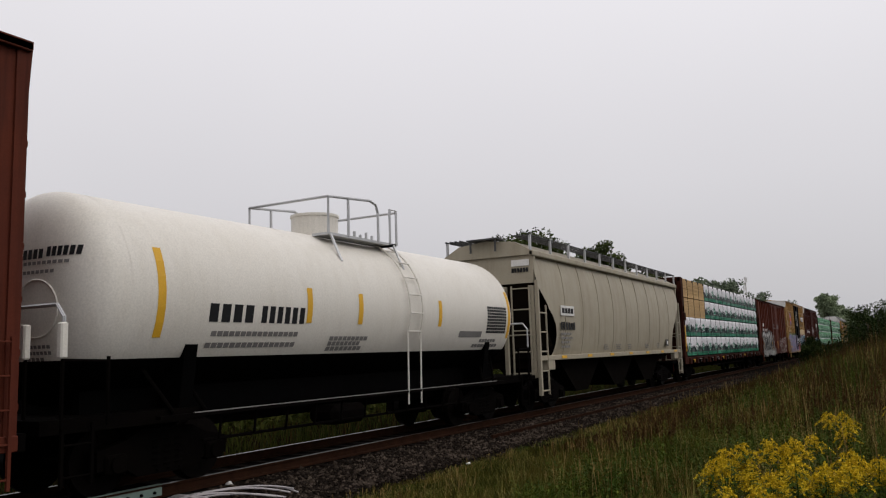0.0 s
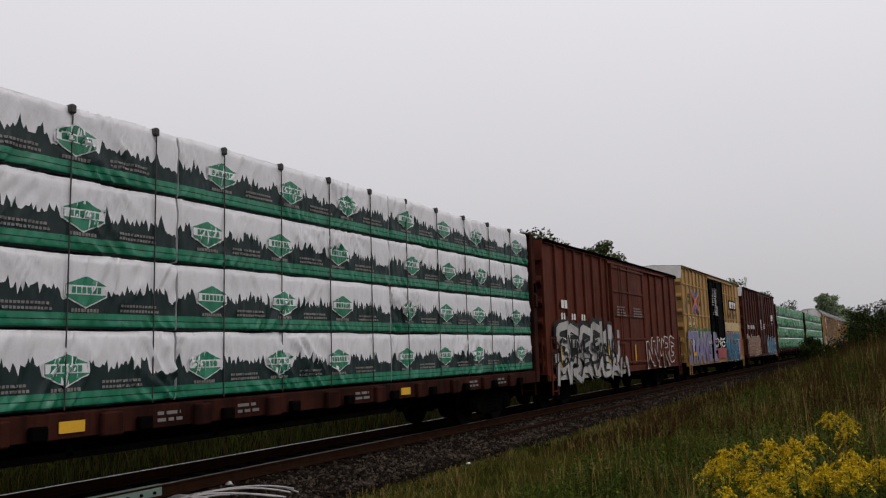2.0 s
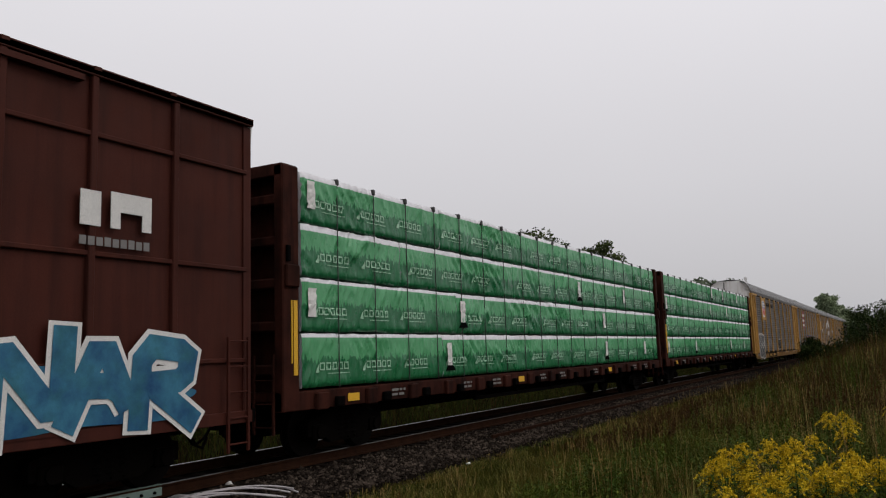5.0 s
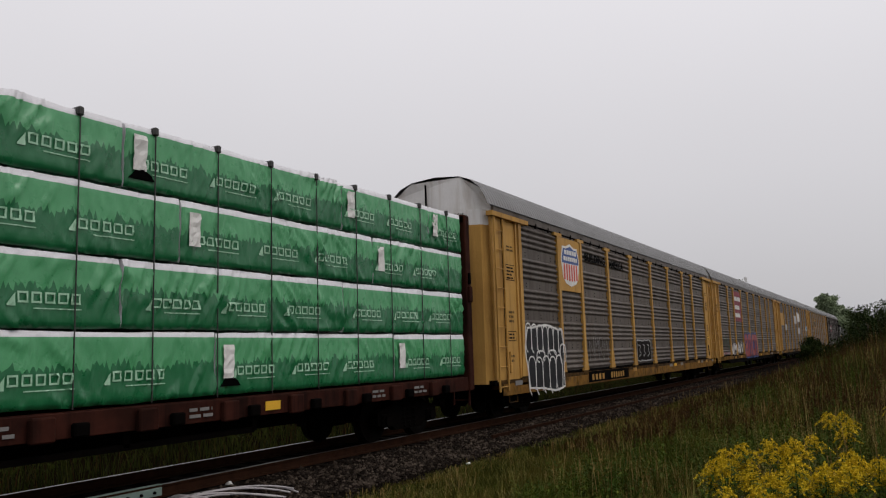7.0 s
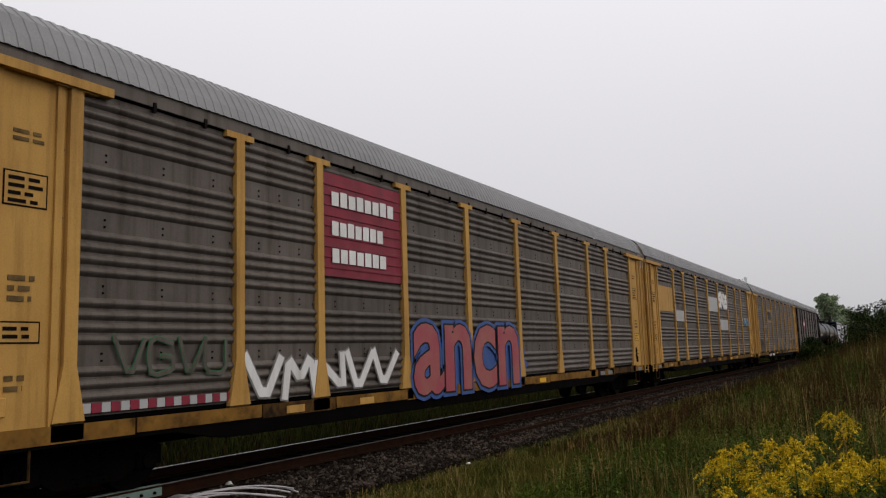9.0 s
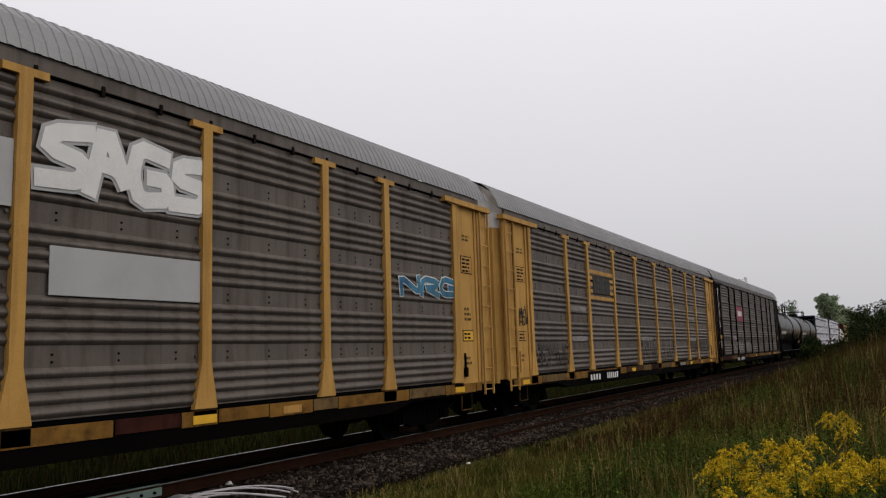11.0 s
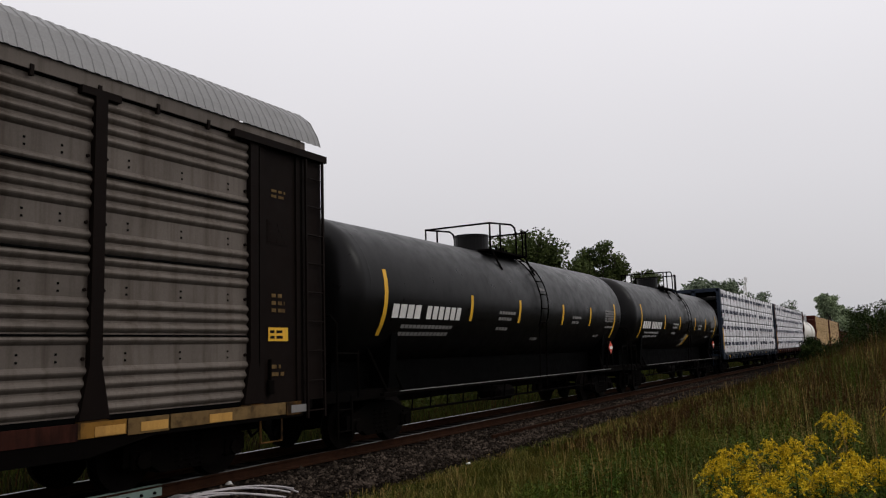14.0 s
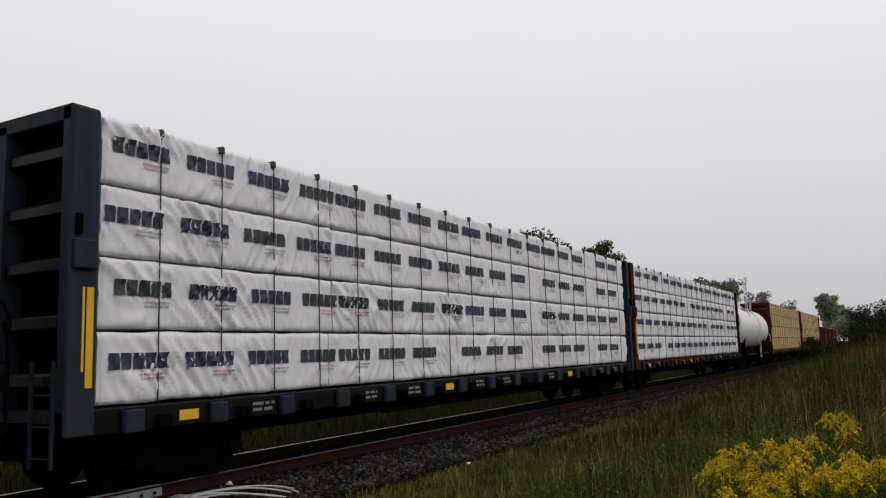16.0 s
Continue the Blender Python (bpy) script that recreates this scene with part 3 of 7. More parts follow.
def ladder(parent, x, y, z0, z1, width=0.42, step=0.38, material="box_brown", along="y", r=0.014, name="ladder"):
    """A ladder with two stiles and round rungs, on a side (along y) or an end (along x)."""
    bm = bmesh.new()
    f = (lambda o, z, d=0.0: (x + d, y + o, z)) if along == "y" else (lambda o, z, d=0.0: (x + o, y - d, z))
    for o in (0, width):
        a, b = f(o, z0), f(o, z1)
        box(bm, a[0] - 0.02, a[1] - 0.02, z0, b[0] + 0.02, b[1] + 0.02, z1)
    z = z0 + 0.12
    while z < z1 - 0.05:
        rod(bm, f(0, z), f(width, z), r, 6)
        z += step
    return part(name, bm, material, parent)


# ---- box wagon ----
def boxcar(label, L, paint, top=5.42, bottom=1.0, door=(6.1, 9.9), door_paint=None, posts=(), rails=(), end_top="box_brown", end_step=0.62, roof="galvanised", trim=None):
    car = thing("boxcar", label, "boxcar", "wagons of the freight train")
    trim = trim or paint
    d0, d1 = door
    boxes("body", [(-1.5, 0.06, bottom, 1.46, L - 0.06, top - 0.1)], paint, car)
    # panels either side of the door stand proud of the body
    bm = bmesh.new()
    box(bm, 1.4, 0.0, bottom - 0.02, 1.47, 0.16, top)
    part("corner_post", bm, paint, car)
    boxes("corner_post", [(1.4, L - 0.16, bottom - 0.02, 1.47 + 0.02, L, top)], paint, car)
    for y in posts:
        boxes("side_post", [(1.45, y - 0.05, bottom + 0.1, 1.535, y + 0.05, top - 0.08)], paint, car, bev=0.012)
    for z in rails:
        for a, b in ((0.1, d0 - 0.05), (d1 + 0.05, L - 0.1)):
            boxes("side_rib", [(1.45, a, z - 0.035, 1.515, b, z + 0.035)], paint, car, bev=0.012)
    boxes("top_chord", [(1.40, 0, top - 0.12, 1.55, L, top - 0.01)], trim, car, bev=0.01)
    boxes("side_sill", [(1.35, 0, bottom - 0.14, 1.53, L, bottom + 0.04)], paint, car, bev=0.01)
    boxes("centre_sill", [(-0.3, 0.3, 0.62, 0.3, L - 0.3, bottom)], "dark_iron", car)
    boxes("floor_beam", [(-1.4, y - 0.06, bottom - 0.2, 1.4, y + 0.06, bottom) for y in np.arange(1.2, L - 1, 1.5)], "dark_iron", car)
    # roof: two slopes with cross ribs
    bm = bmesh.new()
    prism(bm, [(-1.55, top - 0.1), (-1.55, top), (0, top + 0.12), (1.55, top), (1.55, top - 0.1)], "y", 0.0, L)
    y = 0.6
    while y < L - 0.4:
        prism(bm, [(-1.56, top + 0.0), (0, top + 0.17), (1.57, top + 0.0), (1.57, top - 0.05), (-1.56, top - 0.05)], "y", y - 0.05, y + 0.05)
        y += 1.25
    part("roof", bm, roof, car)
    # the end with pressed ribs
    for e, yy, s in ((0, 0.06, -1), (1, L - 0.06, 1)):
        z = bottom + 0.35
        bm = bmesh.new()
        while z < top - 0.75:
            prism(bm, [(yy, z - 0.18), (yy + s * 0.13, z - 0.03), (yy + s * 0.13, z + 0.03), (yy, z + 0.18)], "x", -1.42, 1.4)
            z += end_step
        part("end_rib", bm, paint, car)
        bm = bmesh.new()
        prism(bm, [(-1.5, top - 0.62), (1.44, top - 0.62), (1.5, top - 0.03), (0, top + 0.09), (-1.5, top - 0.03)], "y", min(yy, yy + s * 0.09), max(yy, yy + s * 0.09))
        part("end_top", bm, end_top, car)
        boxes("end_sill", [(-1.4, min(yy, yy + s * 0.2), bottom - 0.15, 1.45, max(yy, yy + s * 0.2), bottom + 0.05)], "dark_iron", car)
    # sliding door with its frame, ribs and locking bars
    dp = door_paint or paint
    door_ob = boxes("door", [(1.42, d0, bottom + 0.12, 1.545, d1, top - 0.22)], dp, car, "sliding side door")
    n = 4
    for k in range(n + 1):
        z = bottom + 0.2 + (top - bottom - 0.55) * k / n
        boxes("door_rib", [(1.53, d0, z - 0.04, 1.59, d1, z + 0.04)], dp, door_ob, bev=0.012)
    for y in (d0 + 0.05, (d0 + d1) / 2, d1 - 0.05):
        boxes("door_stile", [(1.53, y - 0.05, bottom + 0.12, 1.60, y + 0.05, top - 0.22)], dp, door_ob, bev=0.01)
    bm = bmesh.new()
    for y in (d0 + 0.75, d0 + 1.0):
        rod(bm, (1.62, y, bottom + 0.1), (1.62, y, top - 0.3), 0.018, 6)
    box(bm, 1.6, d0 + 0.55, bottom + 0.9, 1.64, d0 + 1.25, bottom + 0.97)
    part("lock_bar", bm, dp, door_ob)
    boxes("door_track", [(1.45, d0 - 0.3, bottom - 0.02, 1.544, min(d1 + 3.6, L - 0.2), bottom + 0.08)], trim, car)
    boxes("door_track", [(1.45, d0 - 0.3, top - 0.24, 1.58, min(d1 + 3.6, L - 0.2), top - 0.16)], trim, car)
    ladder(car, 1.56, 0.12, bottom - 0.55, bottom + 1.15, material=paint)
    ladder(car, 1.56, L - 0.55, bottom - 0.55, bottom + 1.15, material=paint)
    ladder(car, 0.95, -0.1, bottom - 0.1, bottom + 1.2, material=paint, along="x")
    running_gear(car, L)
    return car


# ---- centre-beam lumber wagon ----
def centerbeam(label, L, paint, top=4.95, floor=1.22, bulk_paint=None):
    """Deck from 0 to L with a bulkhead at each end; the loads stand on it as their own parts."""
    car = thing("lumber_flatcar", label, "flatcar", "wagons of the freight train")
    bp = bulk_paint or paint
    boxes("deck", [(-1.4, 0, floor - 0.16, 1.4, L, floor - 0.02)], paint, car)
    sill = boxes("side_sill", [(1.32, 0, floor - 0.34, 1.46, L, floor - 0.03)], "tank_black" if paint == "blue_frame" else paint, car, bev=0.01)
    boxes("centre_sill", [(-0.35, 0.2, 0.55, 0.35, L - 0.2, floor - 0.1)], "dark_iron", car)
    k = 0
    for y in np.arange(1.0, L - 0.5, 1.52):
        boxes("stake_pocket", [(1.45, y - 0.16, floor - 0.36, 1.55, y + 0.16, floor - 0.06)], paint, car, bev=0.02)
        boxes("winch", [(1.46, y + 0.4, floor - 0.33, 1.56, y + 0.62, floor - 0.16)], "dark_iron", car, bev=0.02)
        k += 1
        if k % 5 == 1:
            panel("reflector", 1.475, y + 0.8, floor - 0.27, y + 1.15, floor - 0.13, "yellow_mark", car, "yellow reflective strip")
        elif k % 3 != 0:
            stencil(1.475, y + 0.75, floor - 0.17, 0.5, 2, car, "grey_mark", 0.09, k)
    for y, s in ((0, 1), (L, -1)):
        deep = 0.42 if s > 0 else 0.24
        a, b = sorted((y, y + s * deep))
        bm = bmesh.new()
        box(bm, 1.3, a, floor - 0.34, 1.5, b, top + 0.08, 0.02)
        box(bm, -1.5, a, floor - 0.34, -1.3, b, top + 0.08, 0.02)
        box(bm, -1.5, a, top - 0.12, 1.48, b, top + 0.1, 0.02)
        box(bm, -0.12, a, floor, 0.12, b, top)
        part("bulkhead_frame", bm, bp, car)
        c = y + s * (deep - 0.12)
        # blue wagon: the recess's shade is put into near-black sheet and ribs
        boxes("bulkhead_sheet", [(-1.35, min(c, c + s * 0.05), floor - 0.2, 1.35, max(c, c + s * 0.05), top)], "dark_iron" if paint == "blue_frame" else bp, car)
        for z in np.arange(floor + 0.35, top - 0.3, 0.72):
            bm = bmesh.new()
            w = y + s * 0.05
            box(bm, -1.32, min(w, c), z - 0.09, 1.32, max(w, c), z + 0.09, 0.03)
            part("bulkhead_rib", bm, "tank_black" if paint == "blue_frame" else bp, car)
        if s > 0:
            panel("reflector", 1.505, b - 0.16, floor + 0.25, b - 0.06, floor + 1.5, "yellow_mark", car, "yellow reflective strip")
            panel("reflector", 1.505, b - 0.22, floor + 0.45, b - 0.19, floor + 1.5, "yellow_mark", car, "yellow reflective strip")
        boxes("post_cap", [(1.47, a + 0.04, floor + 1.72, 1.56, b - 0.04, floor + 2.1)], bp, car, bev=0.02)
        boxes("post_hook", [(1.5, a + 0.07, floor + 2.15, 1.55, a + 0.16, floor + 2.42)], "band_black", car, bev=0.01)
        for i in range(6):
            boxes("number_block", [(0.72 + i * 0.085, min(c, c - s * 0.02), top - 0.5, 0.78 + i * 0.085, max(c, c - s * 0.02), top - 0.36)], "grey_mark", car)
        ladder(car, 0.9, y - s * 0.04, floor - 0.7, floor + 0.6, material=bp, along="x")
    boxes("centre_beam", [(-0.12, 0.4, floor, 0.12, L - 0.4, top - 0.1)], bp, car)
    boxes("underframe_truss", [(1.2, L * 0.3, 0.62, 1.3, L * 0.7, 0.70)] + [(1.2, y - 0.05, 0.65, 1.3, y + 0.05, floor - 0.3) for y in np.arange(L * 0.3, L * 0.71, L * 0.1)], "dark_iron", car)
    running_gear(car, L, 2.3)
    return car


def skyline(y0, y1, low, high, rng, lull=0.0, period=1.62, phase=0.0):
    """A printed row of conifers: their outline's height along y; lull thins them out once a period."""
    trees, y = [], y0 - 0.1
    while y < y1 + 0.1:
        gap = lull and abs(((y - phase) / period) % 1 - 0.5) > 0.5 - lull
        top = rng.uniform(low, low + (high - low) * 0.2) if gap else rng.uniform(low + (high - low) * 0.35, high)
        trees.append((y, top, rng.uniform(0.05, 0.10)))
        y += rng.uniform(0.055, 0.10)
    return lambda q: max([low * 0.93] + [h - (h - low * 0.85) * abs(q - c) / w for c, h, w in trees if abs(q - c) < w])


def crease(y, z, seed):
    """Taut film over boards: fans of narrow diagonal folds in some places, almost flat elsewhere."""
    where = noise.noise((y * 0.55, z * 0.9, seed + 57))
    a = noise.noise(((y + 0.95 * z) * 5.0, (y - 0.9 * z) * 0.8, seed))
    b = noise.noise(((y - 0.5 * z) * 5.5, (y + z) * 0.9, seed + 31))
    c = noise.noise(((y + 0.4 * z) * 11, (z - 0.5 * y) * 2.2, seed + 77))
    d = 0.10 * max(0, 1 - abs(a) * 5) * max(0, where + 0.06) + 0.10 * max(0, 1 - abs(b) * 5) * max(0, 0.06 - where)
    return d + 0.014 * noise.noise((y * 1.4, z * 2.2, seed + 9)) + 0.011 * max(0, 1 - abs(c) * 4)


def wrapped_pack(name, y0, z0, y1, z1, rng, mats, levels, parent, label, x=1.418, dy=0.03):
    """A film-wrapped pack of lumber. levels: (share of height or function of y, colour above it, rows above it)."""
    ny = max(6, int((y1 - y0) / dy))
    seed, h = rng.uniform(0, 90), z1 - z0
    verts, faces, index = [], [], []
    nz = sum(r for _, _, r in levels)
    colour = [c for _, c, r in levels for _ in range(r)]
    w = nz + 1
    for i in range(ny + 1):
        y = y0 + (y1 - y0) * i / ny
        cut = [v(y) if callable(v) else v for v, _, _ in levels] + [1.0]
        ts = [cut[k] + (cut[k + 1] - cut[k]) * q / levels[k][2] for k in range(len(levels)) for q in range(levels[k][2])] + [1.0]
        sag = 0.012 * noise.noise((y * 1.3, 0, seed))
        for k, t in enumerate(ts):
            z = z0 + h * t
            d = crease(y, z, seed)
            if i in (0, ny):
                d -= 0.03
            if k in (0, nz):
                d -= 0.02
            verts.append((x + d - 0.012, y, z + (sag + 0.018 * noise.noise((y * 2.1, z * 1.5, seed + 4)) if k in (0, nz) else 0)))
    for i in range(ny):
        for k in range(nz):
            faces.append((i * w + k, (i + 1) * w + k, (i + 1) * w + k + 1, i * w + k + 1))
            index.append(colour[k])
    n = len(verts)
    verts += [(0.05, y, z) for y, z in ((y0, z0), (y1, z0), (y1, z1), (y0, z1))]
    top, bot = [i * w + nz for i in range(ny + 1)], [i * w for i in range(ny + 1)]
    left, right = list(range(w)), [ny * w + k for k in range(w)]
    faces += [tuple(top + [n + 2, n + 3]), tuple(bot[::-1] + [n, n + 1]), tuple(left[::-1] + [n, n + 3]), tuple(right + [n + 2, n + 1])]
    index += [colour[-1], colour[0], colour[-1], colour[-1]]
    me = bpy.data.meshes.new(name)
    me.from_pydata(verts, [], faces)
    for m in mats:
        me.materials.append(M[m])
    me.polygons.foreach_set("material_index", index)
    me.polygons.foreach_set("use_smooth", [True] * (len(faces) - 4) + [False] * 4)
    me.update()
    ob = new(name, me)
    ob.parent = parent
    return tagged(ob, label), seed


def film_print(name, cells, seed, material, parent, lift=0.016, x=1.406, label=""):
    """Print on the film: (y0, z0, y1, z1) cells that follow its folds; z0 and z1 may be functions of y."""
    bm = bmesh.new()
    for y0, lo, y1, hi in cells:
        ny = max(1, int((y1 - y0) / 0.03))
        cols = []
        for i in range(ny + 1):
            y = y0 + (y1 - y0) * i / ny
            a, b = (lo(y) if callable(lo) else lo), (hi(y) if callable(hi) else hi)
            nz = 3 if (callable(hi) or hi - lo > 0.1) else 1
            cols.append([bm.verts.new((x + lift + crease(y, a + (b - a) * k / nz, seed), y, a + (b - a) * k / nz)) for k in range(nz + 1)])
        for p, q in zip(cols, cols[1:]):
            for k in range(len(p) - 1):
                bm.faces.new((p[k], q[k], q[k + 1], p[k + 1]))
    me = bpy.data.meshes.new(name)
    bm.to_mesh(me)
    bm.free()
    me.materials.append(M[material])
    ob = new(name, me)
    ob.parent = parent
    return tagged(ob, label, kind="stuff" if len(cells) > 2 else "")


def block_cells(y, z, width, height, count, gap):
    w = width / count
    return [(y + i * w, z, y + i * w + w * (1 - gap), z + height) for i in range(count)]


def open_cells(y, z, width, height, count, stroke=0.024):
    """Plain open shapes of thin strokes where a maker's word stands."""
    w, out = width / count, []
    for i in range(count):
        a, b = y + i * w, y + i * w + w * 0.76
        out += [(a, z, a + stroke, z + height), (b - stroke, z, b, z + height)]
        out += [(a + stroke, z + height - stroke, b - stroke, z + height), (a + stroke, z, b - stroke, z + stroke)]
    return out


def loose_tag(y, z, w, h, x, rng, parent):
    """A crumpled paper tag stapled on the film, over a small torn hole."""
    bm = bmesh.new()
    rows, q = [], rng.uniform(0, 50)
    for k in range(8):
        t = k / 7
        s = 0.02 * noise.noise((t * 5, 0, q))
        rows.append([bm.verts.new((x + 0.012 + 0.05 * abs(noise.noise((t * 4, u * 2, q))), y + w * u + s, z + h * t)) for u in (0, 0.33, 0.66, 1)])
    for a, b in zip(rows, rows[1:]):
        for i in range(3):
            bm.faces.new((a[i], a[i + 1], b[i + 1], b[i]))
    part("white_tag", bm, "white_mark", parent, "crumpled white paper tag")
    if rng.random() < 0.5:
        bm = bmesh.new()
        prism(bm, [(y - 0.06, z - 0.12), (y + 0.36, z - 0.12), (y + 0.3, z - 0.04), (y + 0.18, z + 0.02), (y + 0.05, z)], "x", x, x + 0.02)
        part("torn_flap", bm, "band_black", parent, "torn dark gap in the film")


def lumber_pack(car, y0, z0, y1, z1, rng, rows=11):
    """Bare lumber: courses of boards whose ends and edges differ a little."""
    h = (z1 - z0) / rows
    pack = boxes("lumber_pack", [(0.06, y0 + 0.07, z0 + 0.01, 1.38, y1 - 0.07, z1 - 0.01)], "lumber", car, "bare sawn lumber pack")
    for k in range(rows):
        d = rng.uniform(-0.015, 0.015)
        boxes("board_course", [(0.05, y0 + rng.uniform(0, 0.05), z0 + k * h + 0.005, 1.41 + d, y1 - rng.uniform(0, 0.05), z0 + (k + 1) * h - 0.005)], "lumber", pack)
    return pack


def straps(car, ys, z0, z1, x=1.44):
    for y in ys:
        bm = bmesh.new()
        box(bm, x - 0.01, y - 0.006, z0, x + 0.006, y + 0.006, z1)
        box(bm, 0.1, y - 0.02, z1 - 0.004, x + 0.012, y + 0.02, z1 + 0.014)
        box(bm, x - 0.06, y - 0.045, z1 - 0.10, x + 0.02, y + 0.045, z1 + 0.012, 0.015)
        part("load_strap", bm, "strap", car, "dark tie-down strap")


# ---- tank wagon ----
def lathe(bm, profile, seg, zc, half=None):
    """Turn (y, r) points round a lengthwise axis at height zc; half keeps 'low' or 'high' faces."""
    rings = []
    for y, r in profile:
        rings.append([bm.verts.new((r * math.cos(a), y, zc + r * math.sin(a))) for a in (math.tau * k / seg for k in range(seg))])
    for a, b in zip(rings, rings[1:]):
        for k in range(seg):
            bm.faces.new((a[k], a[(k + 1) % seg], b[(k + 1) % seg], b[k]))
    bm.faces.new(rings[0]), bm.faces.new(rings[-1][::-1])
    bmesh.ops.recalc_face_normals(bm, faces=bm.faces)


def tankcar(label, L, paint, zc, R, y0, y1, dome_y, black_below=None, trim="dark_iron", rail_paint="dark_iron", ladder_y=None, marks_paint="white_mark"):
    car = thing("tank_car", label, "tank car", "wagons of the freight train")
    h = 0.58
    prof = [(y0, 0.02)] + [(y0 + h * (1 - math.cos(a)), R * math.sin(a) ** 0.62) for a in np.linspace(0.12, math.pi / 2, 12)]
    prof += [(y1 - h * (1 - math.cos(a)), R * math.sin(a) ** 0.62) for a in np.linspace(math.pi / 2, 0.12, 12)] + [(y1, 0.02)]
    bm = bmesh.new()
    lathe(bm, prof, 64, zc)
    if black_below is not None:
        bmesh.ops.bisect_plane(bm, geom=bm.verts[:] + bm.edges[:] + bm.faces[:], plane_co=(0, 0, black_below), plane_no=(0, 0, 1))
    shell = part("shell", bm, paint, car, smooth=True)
    if black_below is not None:
        shell.data.materials.append(M["band_black"])
        for p in shell.data.polygons:
            if p.center.z < black_below:
                p.material_index = 1
    # weld bands
    bm = bmesh.new()
    for y in np.linspace(y0 + 0.75, y1 - 0.75, 4):
        rs = [bm.verts.new((R * 1.003 * math.cos(a), y - 0.02, zc + R * 1.003 * math.sin(a))) for a in np.linspace(0, math.pi, 25)]
        re = [bm.verts.new((R * 1.003 * math.cos(a), y + 0.02, zc + R * 1.003 * math.sin(a))) for a in np.linspace(0, math.pi, 25)]
        for a, b, c, d in zip(rs, rs[1:], re[1:], re):
            bm.faces.new((a, b, c, d))
    part("weld_seam", bm, paint, car)
    # manway, valve housing and platform on top
    t = zc + R
    bm = bmesh.new()
    rod(bm, (0, dome_y, t - 0.1), (0, dome_y, t + 0.4), 0.48, 28)
    rod(bm, (0, dome_y, t + 0.4), (0, dome_y, t + 0.45), 0.5, 28)
    part("manway", bm, paint, car)
    bm = bmesh.new()
    for k in range(8):
        rod(bm, (0.3 + 0.08 * (k % 2), dome_y + 0.75 + k * 0.11, t - 0.05), (0.3 + 0.08 * (k % 2), dome_y + 0.75 + k * 0.11, t + 0.12 + 0.05 * (k % 3)), 0.03, 6)
    part("valve", bm, trim, car)
    pw, p0, p1 = 1.0, dome_y - 0.85, dome_y + 1.55
    bm = bmesh.new()
    for s in (1, -1):
        box(bm, s * pw, p0, t - 0.12, s * (pw - 0.4), p1, t - 0.07)
        for y in (p0 + 0.1, p1 - 0.1):
            rod(bm, (s * pw * 0.98, y, t - 0.1), (s * R * 0.82, y, zc + R * 0.57), 0.03, 6)
    box(bm, -pw, p1 - 0.3, t - 0.12, pw, p1, t - 0.07)
    part("platform", bm, trim, car, "steel grating walkway")
    rr = 0.028
    for s in (1, -1):
        bm = bmesh.new()
        path(bm, [(s * pw, p0, t - 0.1), (s * pw, p0, t + 0.62), (s * pw, dome_y + 0.55, t + 0.74), (s * pw, dome_y + 0.78, t + 0.68), (s * pw, dome_y + 0.85, t + 0.52), (s * pw, dome_y + 0.85, t - 0.1)], rr)
        for y in (dome_y - 0.2,):
            rod(bm, (s * pw, y, t - 0.1), (s * pw, y, t + 0.66), rr)
        path(bm, [(s * pw, dome_y + 1.3, t - 0.1), (s * pw, dome_y + 1.3, t + 0.66), (s * pw, p1, t + 0.66), (s * pw, p1, t - 0.1)], rr)
        part("handrail", bm, trim, car)
    for y in (p0, p1):
        bm = bmesh.new()
        path(bm, [(-pw, y, t + 0.62), (pw, y, t + 0.62)], rr)
        part("handrail", bm, trim, car)
    # ladder round the side
    ly = ladder_y if ladder_y is not None else dome_y + 1.1
    bm = bmesh.new()
    for o in (0, 0.5):
        path(bm, [(R * 1.05 * math.cos(a), ly + o, zc + R * 1.05 * math.sin(a)) for a in np.linspace(1.2, -0.35, 12)], 0.02, 6)
        rod(bm, (R * 1.0, ly + o, zc - R * 0.35), (1.48, ly + o, 0.75), 0.02, 6)
    for a in np.linspace(1.15, -0.3, 7):
        rod(bm, (R * 1.06 * math.cos(a), ly, zc + R * 1.06 * math.sin(a)), (R * 1.06 * math.cos(a), ly + 0.5, zc + R * 1.06 * math.sin(a)), 0.017, 6)
    part("side_ladder", bm, paint if paint == "white_paint" else trim, car)
    # frame, saddles, end platforms, rails
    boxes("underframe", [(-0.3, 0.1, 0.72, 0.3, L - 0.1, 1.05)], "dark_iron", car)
    # no real part: black block added for the shade under the tank
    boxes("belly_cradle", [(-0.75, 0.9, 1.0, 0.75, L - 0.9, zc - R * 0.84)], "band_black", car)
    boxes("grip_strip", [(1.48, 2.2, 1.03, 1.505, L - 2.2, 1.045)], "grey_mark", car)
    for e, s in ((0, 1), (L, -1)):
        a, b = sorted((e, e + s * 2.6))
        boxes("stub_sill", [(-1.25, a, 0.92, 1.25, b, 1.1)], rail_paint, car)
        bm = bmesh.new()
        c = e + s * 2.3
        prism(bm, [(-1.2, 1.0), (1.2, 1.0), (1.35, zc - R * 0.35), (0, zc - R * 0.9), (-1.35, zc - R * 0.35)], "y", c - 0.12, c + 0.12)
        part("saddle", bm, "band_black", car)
        bm = bmesh.new()
        d = e + s * 0.12
        path(bm, [(-1.4, d, 1.85), (-1.4, d, 2.35), (-1.3, d, 2.5), (1.35, d, 2.5), (1.48, d, 2.35), (1.48, d, 1.85)], 0.026, 6)
        part("end_handrail", bm, "galvanised" if paint == "white_paint" else rail_paint, car)
